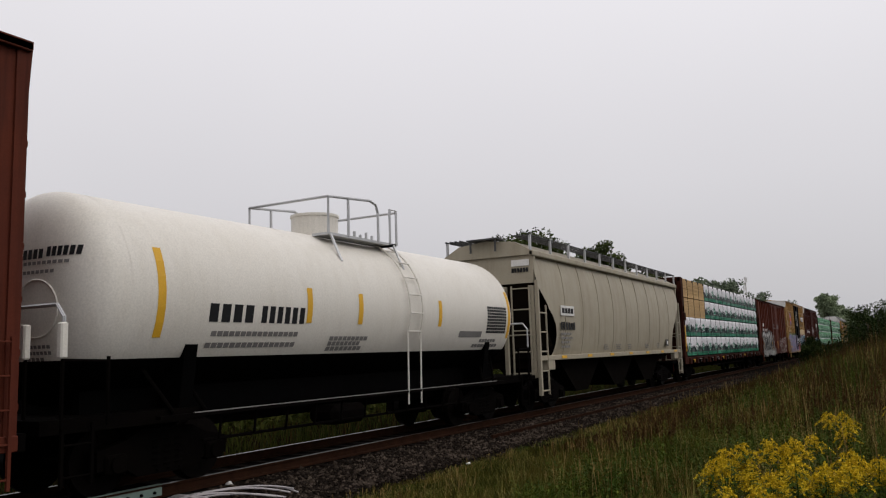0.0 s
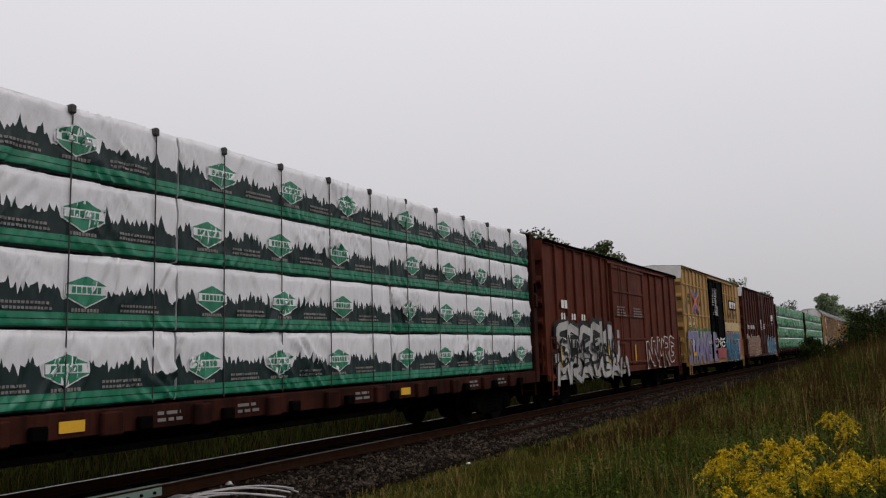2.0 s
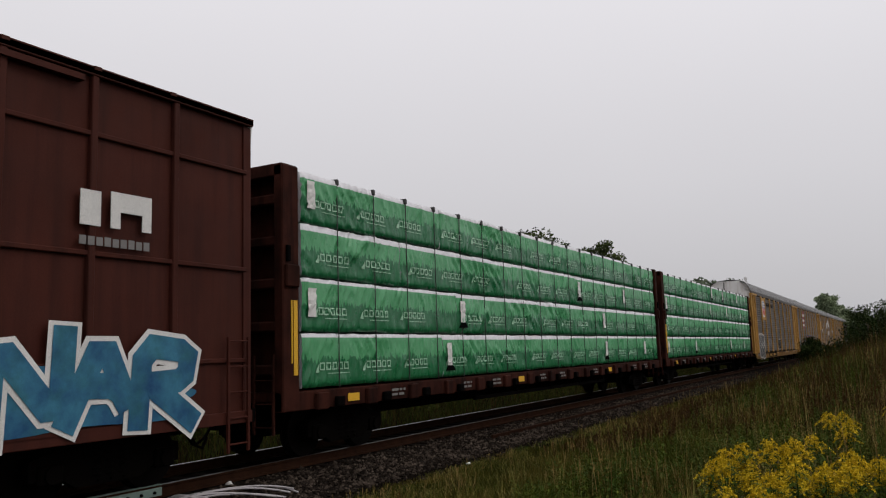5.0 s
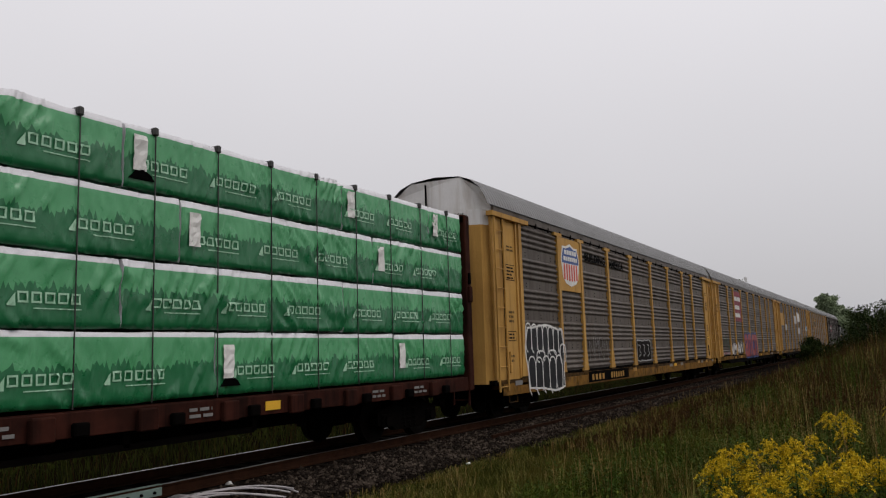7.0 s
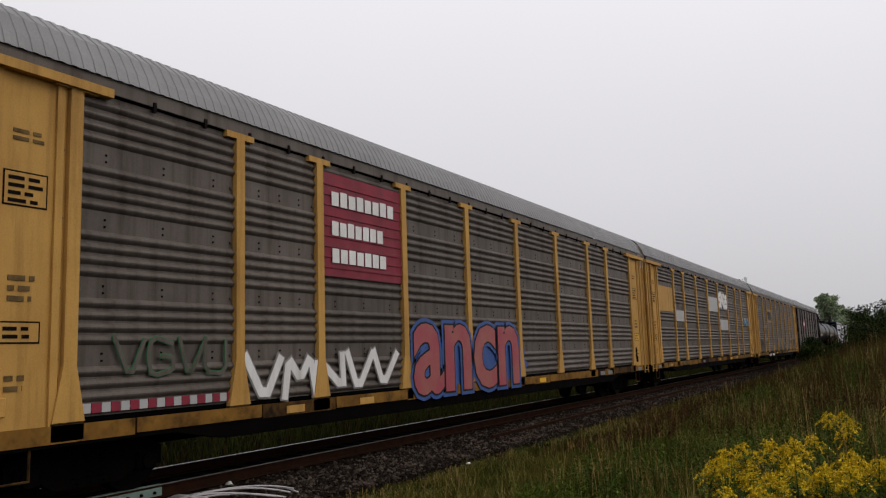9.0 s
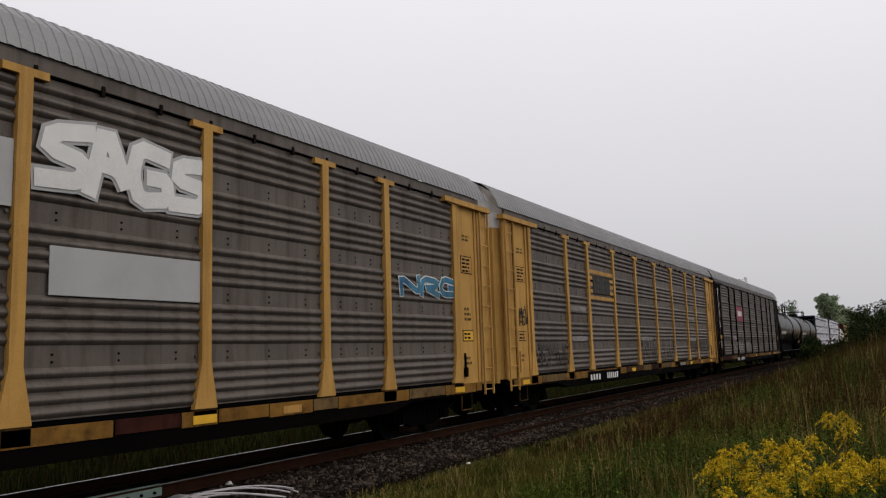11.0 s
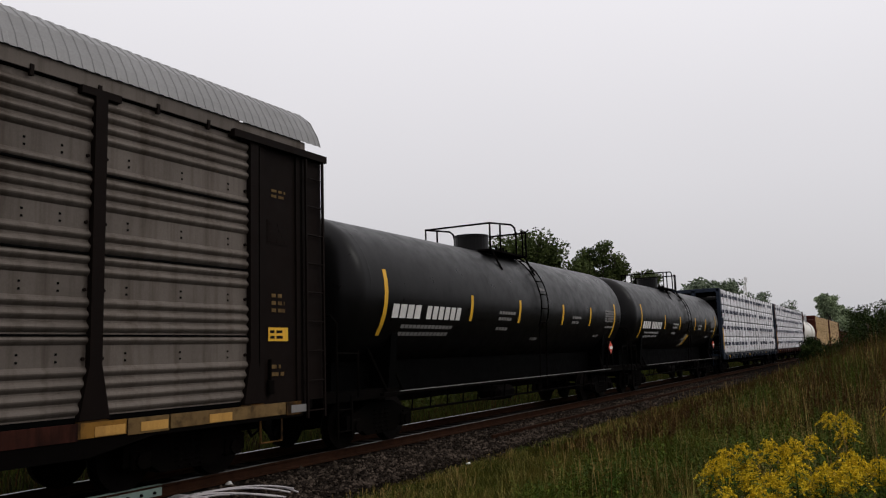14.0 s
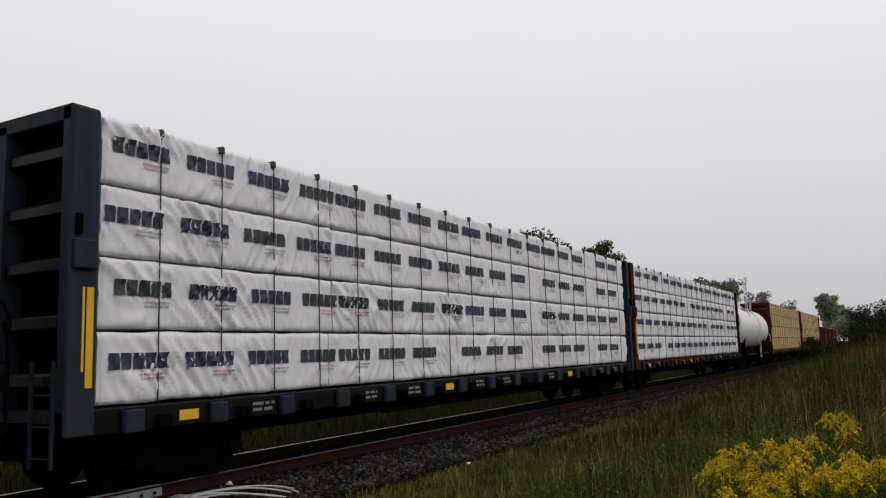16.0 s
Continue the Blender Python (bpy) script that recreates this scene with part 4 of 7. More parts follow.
        for q, o in ((-1.4, 0), (1.48, 0), (1.48, 0.65), (0.75, 0)):
            bm = bmesh.new()
            rod(bm, (q, d + s * o, 1.0), (q, d + s * o, 1.86), 0.026, 6)
            part("rail_post", bm, rail_paint, car)
        bm = bmesh.new()
        path(bm, [(1.48, d + s * 0.65, 1.8), (1.48, d, 1.82)], 0.02, 6)
        part("grab_bar", bm, rail_paint, car)
        ladder(car, 1.46, min(e + s * 0.15, e + s * 0.6), 0.3, 1.05, material=rail_paint)
        bm = bmesh.new()
        for q in (2.0, 2.6):
            rod(bm, (1.3, e + s * q, 1.05), (1.05, e + s * (q - 0.35), zc - R * 0.68), 0.03, 6)
        part("brace", bm, rail_paint, car)
    bm = bmesh.new()
    box(bm, 1.4, 1.6, 0.98, 1.5, L - 1.6, 1.03)
    part("running_rail", bm, rail_paint, car)
    bm = bmesh.new()
    path(bm, [(1.35, 2.5, 0.62), (1.35, L - 2.5, 0.62)], 0.025, 6)
    for y in np.arange(2.8, L - 2.5, 0.75):
        rod(bm, (1.38, y, 0.62), (1.42, y, 1.0), 0.02, 6)
    part("brake_rigging", bm, rail_paint, car)
    boxes("brake_reservoir", [(0.4, L * 0.42, 0.5, 1.1, L * 0.42 + 1.1, 0.86)], "dark_iron", car, bev=0.12)
    running_gear(car, L, 2.1)
    return car


def on_shell(name, zc, R, y0, y1, z0, z1, material, parent, label="", seg=6):
    """A painted patch that follows the round shell."""
    bm = bmesh.new()
    a0, a1 = math.asin((z0 - zc) / R), math.asin(max(-1, min(1, (z1 - zc) / R)))
    r = R * 1.004
    u, w = ([bm.verts.new((r * math.cos(a), y, zc + r * math.sin(a))) for a in np.linspace(a0, a1, seg + 1)] for y in (y0, y1))
    for a, b, c, d in zip(u, u[1:], w[1:], w):
        bm.faces.new((a, d, c, b))
    return part(name, bm, material, parent, label)


def shell_marks(zc, R, y, z, width, height, count, material, parent, gap=0.22, name="stencilling"):
    bm = bmesh.new()
    w = width / count
    r = R * 1.004
    for i in range(count):
        q = [(y + i * w, z), (y + i * w + w * (1 - gap), z), (y + i * w + w * (1 - gap), z + height), (y + i * w, z + height)]
        bm.faces.new([bm.verts.new((r * math.cos(math.asin((b - zc) / R)), a, b)) for a, b in q])
    return tagged(part(name, bm, material, parent), kind="stuff")


# ---- covered hopper ----
def hopper(label, L, top=4.95):
    car = thing("covered_hopper", label, "hopper car", "wagons of the freight train")
    low = 1.60
    # the bulging side sheet, cut back in a curve towards both ends
    def belly(z):
        tt = min(max((z - low) / (top - 0.28 - low), 0), 1)
        return 1.36 + 0.19 * math.sin(math.pi * tt) ** 0.7 - 0.05 * tt

    cut = ((1.60, 1.5), (1.7, 1.58), (1.9, 1.68), (2.2, 1.72), (2.5, 1.62), (2.75, 1.38), (2.95, 1.08), (3.1, 0.98), (3.3, 0.72), (3.5, 0.48), (3.7, 0.36), (4.05, 0.3), (top - 0.28, 0.3))
    bm = bmesh.new()
    n = 24
    rows = [[bm.verts.new((belly(z), c + (L - 2 * c) * i / n, z)) for i in range(n + 1)] for z, c in cut]
    for a, b in zip(rows, rows[1:]):
        for k in range(n):
            bm.faces.new((a[k], a[k + 1], b[k + 1], b[k]))
    part("side_sheet", bm, "hopper_grey", car, smooth=True)
    for y in np.linspace(2.4, L - 2.4, 9):
        bm = bmesh.new()
        for k in range(8):
            p = []
            for kk in (k, k + 1):
                tt = kk / 8
                p.append((1.366 + 0.19 * math.sin(math.pi * tt) ** 0.7 - 0.05 * tt, y, low + (top - 0.28 - low) * tt))
            rod(bm, p[0], p[1], 0.012, 5)
        part("weld_seam", bm, "hopper_grey", car)
    boxes("inner_body", [(-1.4, 1.9, 1.5, 1.28, L - 1.9, top - 0.3)], "grime_shade", car)
    bm = bmesh.new()
    prism(bm, [(-1.45, top - 0.3), (-1.45, top - 0.2), (-0.9, top + 0.1), (0, top + 0.2), (0.9, top + 0.1), (1.45, top - 0.2), (1.45, top - 0.3)], "y", 0.2, L - 0.2)
    part("roof", bm, "hopper_grey", car)
    boxes("top_chord", [(1.33, 0.2, top - 0.34, 1.47, L - 0.2, top - 0.17)], "hopper_grey", car, bev=0.03)
    boxes("side_sill", [(1.3, 0.3, low - 0.14, 1.5, L - 0.3, low)], "hopper_grey", car, bev=0.01)
    boxes("side_sill_end", [(1.3, 0.9, low - 0.42, 1.48, 1.5, low), (1.3, L - 1.5, low - 0.42, 1.48, L - 0.9, low)], "hopper_grey", car, bev=0.02)
    for y in np.linspace(2.0, L - 1.6, 7):
        panel("reflector", 1.508, y, low - 0.1, y + 0.4, low - 0.02, "yellow_mark", car, "yellow reflective strip")
    # ends: upper sheet, sloped hopper floor, posts
    for e, s in ((0, 1), (L, -1)):
        bm = bmesh.new()
        y = e + s * 0.3
        prism(bm, [(-1.42, 3.68), (1.40, 3.68), (1.45, top - 0.3), (0.9, top + 0.08), (0, top + 0.16), (-0.9, top + 0.08), (-1.45, top - 0.3)], "y", min(y, y + s * 0.1), max(y, y + s * 0.1))
        part("end_sheet", bm, "hopper_grey", car)
        bm = bmesh.new()
        for x0, x1 in ((-1.4, 1.28),):
            vs = [bm.verts.new(p) for p in ((x0, e + s * 0.5, 3.7), (x1, e + s * 0.5, 3.7), (x1, e + s * 2.4, 1.2), (x0, e + s * 2.4, 1.2))]
            bm.faces.new(vs)
        part("slope_sheet", bm, "slope_shade", car)
        for x in (1.36, 0.5, -1.36):
            boxes("end_post", [(x - 0.05, min(e + s * 0.25, e + s * 0.37), 1.0, x + 0.05, max(e + s * 0.25, e + s * 0.37), 3.6)], "hopper_grey", car)
        ladder(car, 1.5, min(e + s * 0.32, e + s * 0.9), 0.5, 3.05, 0.58, 0.55, "hopper_grey", r=0.022)
        boxes("corner_stile", [(1.44, min(e + s * 0.28, e + s * 0.38), 0.5, 1.53, max(e + s * 0.28, e + s * 0.38), 3.75)], "hopper_grey", car)
        ladder(car, 0.75, e + s * 0.2, 1.0, 3.6, 0.55, 0.6, "hopper_grey", along="x", r=0.02)
        boxes("end_platform", [(-1.35, min(e, e + s * 1.5), 0.98, 1.35, max(e, e + s * 1.5), 1.08)], "dark_iron", car)
        bm = bmesh.new()
        path(bm, [(-1.35, e + s * 0.2, 2.2), (1.4, e + s * 0.2, 2.2)], 0.02, 6)
        part("grab_bar", bm, "hopper_grey", car)
    # discharge bays below
    for c in (L * 0.27, L * 0.5, L * 0.73):
        bm = bmesh.new()
        prism(bm, [(c - 2.0, 1.45), (c + 2.0, 1.45), (c + 0.55, 0.42), (c - 0.55, 0.42)], "x", -1.1, 1.1)
        part("discharge_bay", bm, "grime_shade", car)
    boxes("centre_sill", [(-0.3, 0.3, 0.72, 0.3, L - 0.3, 1.0)], "dark_iron", car)
    # running boards on the roof
    for s in (1, -1):
        x = s * 1.1
        bm = bmesh.new()
        for i in range(4):
            box(bm, x - 0.28 + i * 0.16, 0.2, top + 0.27, x - 0.22 + i * 0.16, L - 0.1, top + 0.30)
        for y in np.arange(0.25, L - 0.1, 0.12):
            box(bm, x - 0.28, y, top + 0.262, x + 0.3, y + 0.03, top + 0.268)
        part("running_board", bm, "grating", car, "open steel grating walkway")
        for y in np.linspace(0.3, L - 0.2, 12):
            boxes("board_bracket", [(x + s * 0.22, y - 0.04, top - 0.28, x + s * 0.28, y + 0.04, top + 0.3)], "galvanised", car)
    boxes("running_board", [(-0.5, -0.1, top + 0.2, 0.5, 0.45, top + 0.24)], "grating", car)
    boxes("board_brace", [(q - 0.02, -0.05, top - 0.15, q + 0.02, 0.0, top + 0.2) for q in (-0.4, 0.4)], "grating", car)
    for c in np.linspace(1.6, L - 1.6, 10):
        boxes("hatch", [(-0.4, c - 0.55, top + 0.16, 0.4, c + 0.55, top + 0.26)], "hopper_grey", car, bev=0.03)
    running_gear(car, L, 2.0)
    return car


# ---- covered automobile rack ----
RACK_L = 27.7


def rack_screen_mesh(w, z0, z1, groups):
    """One corrugated screen between posts: bundles of pressed ridges with flat bands between them."""
    prof = [(1.44, z0)]
    for a, n in groups:
        for i in range(n):
            z = a + i * 0.155
            prof += [(1.44, z), (1.462, z + 0.02), (1.482, z + 0.045), (1.488, z + 0.065), (1.480, z + 0.09), (1.455, z + 0.118), (1.44, z + 0.13)]
    prof.append((1.44, z1))
    verts, faces = [], []
    for y in (0.0, w):
        verts += [(x, y, z) for x, z in prof]
    n = len(prof)
    faces = [(i, n + i, n + i + 1, i + 1) for i in range(n - 1)]
    me = bpy.data.meshes.new("screen_panel")
    me.from_pydata(verts, [], faces)
    return me


def rack_roof_mesh():
    arc = [(1.53, 5.50), (1.46, 5.70), (1.30, 5.98), (1.05, 6.18), (0.7, 6.31), (0, 6.37), (-0.7, 6.31), (-1.05, 6.18), (-1.3, 5.98), (-1.46, 5.70), (-1.53, 5.50)]
    verts, faces = [], []
    ys = []
    y = 0.0
    while y < RACK_L:
        ys += [(y, 0.0), (y + 0.09, 0.0), (y + 0.10, 0.012), (y + 0.165, 0.012)]
        y += 0.175
    ys = [(min(a, RACK_L), b) for a, b in ys]
    for yy, o in ys:
        verts += [(x * (1 + o * 0.6), yy, z + o * (z - 5.2)) for x, z in arc]
    n = len(arc)
    for j in range(len(ys) - 1):
        faces += [(j * n + i, j * n + i + 1, (j + 1) * n + i + 1, (j + 1) * n + i) for i in range(n - 1)]
    me = bpy.data.meshes.new("rack_roof")
    me.from_pydata(verts, [], faces)
    me.materials.append(M["rack_roof"])
    return me


RIDGES = [(1.14, 4), (2.0, 4), (2.86, 4), (3.72, 4), (4.6, 4)]
RACK_ROOF = rack_roof_mesh()
SCREENS = {}


def autorack(label, post_paint, ends, posts, white_top=True, screen="rack_steel", sill="rack_sill", split=False, plates=1):
    car = thing("autorack", label, "autorack", "wagons of the freight train")
    L = RACK_L
    share("roof", RACK_ROOF, car, label="ribbed grey steel roof")
    boxes("eave", [(1.43, 0.4, 5.30, 1.50, L - 0.4, 5.50)], "rack_steel", car)
    edges = [posts[0]] + list(posts[1:])
    for a, b in zip(edges, edges[1:]):
        key = (round(b - a, 2), screen)
        if key not in SCREENS:
            SCREENS[key] = rack_screen_mesh(b - a, 1.1, 5.27, RIDGES)
            SCREENS[key].materials.append(M[screen])
        share("screen_panel", SCREENS[key], car, (0, a, 0))
        if split:
            for z in (2.12, 3.15, 4.2):
                boxes("screen_joint", [(1.43, a + 0.08, z - 0.012, 1.485, b - 0.08, z + 0.012)], "band_black", car)
    bm = bmesh.new()
    for k, y in enumerate(posts):
        for z in np.arange(1.83, 4.7, 0.86):
            for o in (-0.14, 0.14):
                rod(bm, (1.43, y + o, z), (1.468, y + o, z), 0.024, 6)
    tagged(part("rivet", bm, "rack_steel" if not split else "rack_brown", car), kind="stuff")
    bm = bmesh.new()
    for a, b in zip(posts, posts[1:]):
        for z in np.arange(1.80, 4.7, 0.86):
            for q in np.linspace(a + 0.5, b - 0.5, 3):
                for o in (0, 0.09):
                    box(bm, 1.435, q - 0.013, z + o - 0.013, 1.45, q + 0.013, z + o + 0.013)
    tagged(part("bolt", bm, "band_black", car), kind="stuff")
    for y in posts:
        bm = bmesh.new()
        prism(bm, [(y - 0.09, 1.75), (y - 0.09, 5.2), (y - 0.3, 5.2), (y - 0.3, 5.3), (y + 0.3, 5.3), (y + 0.3, 5.2), (y + 0.09, 5.2), (y + 0.09, 1.75), (y + 0.22, 1.08), (y - 0.22, 1.08)], "x", 1.44, 1.53)
        part("post", bm, post_paint, car)
        boxes("post_foot", [(1.44, y - 0.22, 0.86, 1.512, y + 0.22, 1.07)], sill, car)
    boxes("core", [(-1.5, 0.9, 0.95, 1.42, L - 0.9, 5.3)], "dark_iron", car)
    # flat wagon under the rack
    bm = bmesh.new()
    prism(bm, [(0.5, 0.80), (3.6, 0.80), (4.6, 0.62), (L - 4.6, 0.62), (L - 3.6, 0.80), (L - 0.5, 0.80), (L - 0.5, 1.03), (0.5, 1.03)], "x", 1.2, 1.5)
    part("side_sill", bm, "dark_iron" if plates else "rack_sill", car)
    # solid black strip in place of the shade between sill and screens
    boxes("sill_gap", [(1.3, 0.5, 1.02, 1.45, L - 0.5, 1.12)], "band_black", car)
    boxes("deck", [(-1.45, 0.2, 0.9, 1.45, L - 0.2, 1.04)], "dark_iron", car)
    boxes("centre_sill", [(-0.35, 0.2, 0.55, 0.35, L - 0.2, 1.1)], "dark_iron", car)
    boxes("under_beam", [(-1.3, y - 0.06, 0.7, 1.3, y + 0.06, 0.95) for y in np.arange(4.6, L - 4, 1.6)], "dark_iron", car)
    for e, s in ((0, 1), (L, -1)):
        pe = posts[0] if s > 0 else posts[-1]
        a, b = sorted((e + s * 0.35, pe - s * 0.09))
        # end bay: side door leaf with a rounded corner
        bm = bmesh.new()
        prism(bm, [(-1.46, 1.0), (1.46, 1.0), (1.46, 5.3), (-1.46, 5.3)], "y", a, b)
        part("end_bay", bm, ends, car)
        bm = bmesh.new()
        pts = [(-1.44, e + s * 0.5), (-1.25, e + s * 0.12), (-0.9, e), (0.9, e), (1.25, e + s * 0.12), (1.44, e + s * 0.5)]
        lo, hi = [bm.verts.new((x, y, 0.95)) for x, y in pts], [bm.verts.new((x, y, 5.0)) for x, y in pts]
        for i in range(len(pts) - 1):
            bm.faces.new((lo[i], lo[i + 1], hi[i + 1], hi[i]))
        part("end_door", bm, ends, car, "curved end door")
        bm = bmesh.new()
        lo = [bm.verts.new((x, y + s * 0.002, 5.0)) for x, y in pts]
        hi = [bm.verts.new((x, y + s * 0.002, 5.4)) for x, y in pts]
        ar = [(-1.30, 5.95), (-0.75, 6.28), (0.75, 6.28), (1.30, 5.95)]
        pk = [bm.verts.new((x, e + s * (0.02 if abs(x) < 1 else 0.1), z)) for x, z in ar]
        for i in range(len(pts) - 1):
            bm.faces.new((lo[i], lo[i + 1], hi[i + 1], hi[i]))
        bm.faces.new(hi + pk[::-1])
        part("end_hood", bm, "hood_white" if white_top else ends, car, "white end panel under the roof" if white_top else "")
        boxes("end_rail", [(1.4, 0.15, 5.22, 1.58, pe + 0.5, 5.34) if s > 0 else (1.4, pe - 0.5, 5.22, 1.58, L + 0.12, 5.34)], post_paint, car)
        # ladder column: a board beside the end, with rungs
        y0, y1 = (0.28, 0.85) if s > 0 else (L - 0.46, L + 0.06)
        boxes("ladder_board", [(1.43, y0, 1.05, 1.475, y1, 5.25)], ends, car)
        ladder(car, 1.54, y0 + 0.03, 0.75, 5.2, y1 - y0 - 0.06, 0.5, ends, r=0.014)
        # door leaf of the bay: stile by the post, dark gap beside the ladder column, framed notices
        c = pe - s * 0.20
        boxes("bay_stile", [(1.44, c - 0.05, 1.05, 1.50, c + 0.05, 5.25)], ends, car)
        g = 0.86 if s > 0 else L - 0.49
        boxes("bay_gap", [(1.40, min(g, g + s * 0.05), 1.0, 1.468, max(g, g + s * 0.05), 5.22)], "band_black", car)
        boxes("bay_stile", [(1.44, min(g + s * 0.05, g + s * 0.15), 1.0, 1.495, max(g + s * 0.05, g + s * 0.15), 5.25)], ends, car)
        n0 = pe + 0.36 if s < 0 else g + 0.2
        for z, w, h, m in ((3.62, 0.56, 0.42, ends), (2.02, 0.52, 0.26, "yellow_mark" if s < 0 else ends)):
            boxes("notice", [(1.455, n0, z, 1.466, n0 + w, z + h)], "rack_brown", car, "framed notice")
            boxes("notice_field", [(1.46, n0 + 0.02, z + 0.02, 1.47, n0 + w - 0.02, z + h - 0.02)], m, car)
            stencil(1.472, n0 + 0.06, z + h - 0.11, w - 0.12, int(h / 0.1), car, "rack_brown", 0.09, int(pe + z))
        stencil(1.468, n0 + 0.1, 4.5, 0.4, 2, car, "sill_tan", 0.09, int(pe) + 4)
        stencil(1.468, n0 + 0.1, 2.75, 0.35, 3, car, "sill_tan", 0.12, int(pe) + 5)
        stencil(1.468, n0 + 0.1, 1.6, 0.3, 2, car, "sill_tan", 0.12, int(pe) + 6)
        boxes("door_latch", [(1.46, n0 - 0.02, 1.2, 1.53, n0 + 0.1, 1.42), (1.46, n0 + 0.02, 1.36, 1.51, n0 + 0.06, 1.75)], "dark_iron" if s < 0 else ends, car, bev=0.01)
    # shade line under the eave, laid on as a thin black strip
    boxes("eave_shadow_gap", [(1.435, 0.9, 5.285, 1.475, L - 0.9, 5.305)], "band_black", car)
    for y in np.arange(2.2, L - 2, 0.95):
        boxes("eave_hook", [(1.47, y, 5.22, 1.52, y + 0.05, 5.36)], "rack_brown", car)
    for y in (1.0, L - 1.5):
        bm = bmesh.new()
        path(bm, [(1.46, y, 0.95), (1.46, y, 0.45), (1.46, y + 0.5, 0.45), (1.46, y + 0.5, 0.95)], 0.02, 6)
        part("step", bm, sill, car)
    # the sill's painted plates, some scraped down to dark steel
    rng = random.Random(len(label) + plates)
    y, k = 0.55, 0
    while y < L - 0.7:
        w = min(rng.choice((0.7, 1.1, 1.5, 1.9, 2.4)), L - 0.55 - y)
        m = rng.choice(("sill_yellow", "sill_yellow", "sill_yellow", "sill_tan", "sill_tan", "rack_sill", "rust_frame")) if plates else "sill_yellow"
        lo, hi = (0.84 + 0.02 * (k % 2), 1.05) if plates else (0.64, 0.93)
        boxes("sill_plate", [(1.49, y + 0.015, lo, 1.512 + 0.003 * (k % 2), y + w - 0.015, hi)], m, car)
        if rng.random() < 0.35:
            panel("reflector", 1.520, y + w * 0.3, 0.87, y + w * 0.3 + 0.45, 0.99, rng.choice(("yellow_mark", "rack_yellow", "grey_mark")), car)
        y, k = y + w, k + 1
    # the meeting edge of the two end doors, with a hasp
    for e, s in ((0, -1), (L, 1)):
        boxes("door_seam", [(-0.30, min(e, e + s * 0.012), 0.95, -0.25, max(e, e + s * 0.012), 6.2)], "band_black", car)
        boxes("door_hasp", [(-0.22, min(e, e + s * 0.04), 3.3, -0.05, max(e, e + s * 0.04), 3.42)], "dark_iron", car, bev=0.008)
    running_gear(car, L, 2.6)
    return car


# ---- the train, from its head to its tail ----
POSTS = (1.95, 4.85, 6.85, 9.65, 12.5, 15.4, 18.3, 21.15, 23.15, 26.0)
LAYERS = (1.22, 2.19, 3.15, 4.10, 5.03)
TRAIN = []


def couple(car, y):
    """Put a wagon into the train with its leading end at y when the clock starts."""
    car.matrix_basis = pose(TRACK, y, 0)
    TRAIN.append((car, y))
    return car


def brown_lead():
    return boxcar("oxide-brown steel boxcar with a dark roof", 15.6, "box_oxide", top=5.62, bottom=0.95, posts=(1, 2, 3, 4, 5, 10.5, 11.5, 12.5, 13.5, 14.5), roof="box_oxide", end_top="box_oxide")


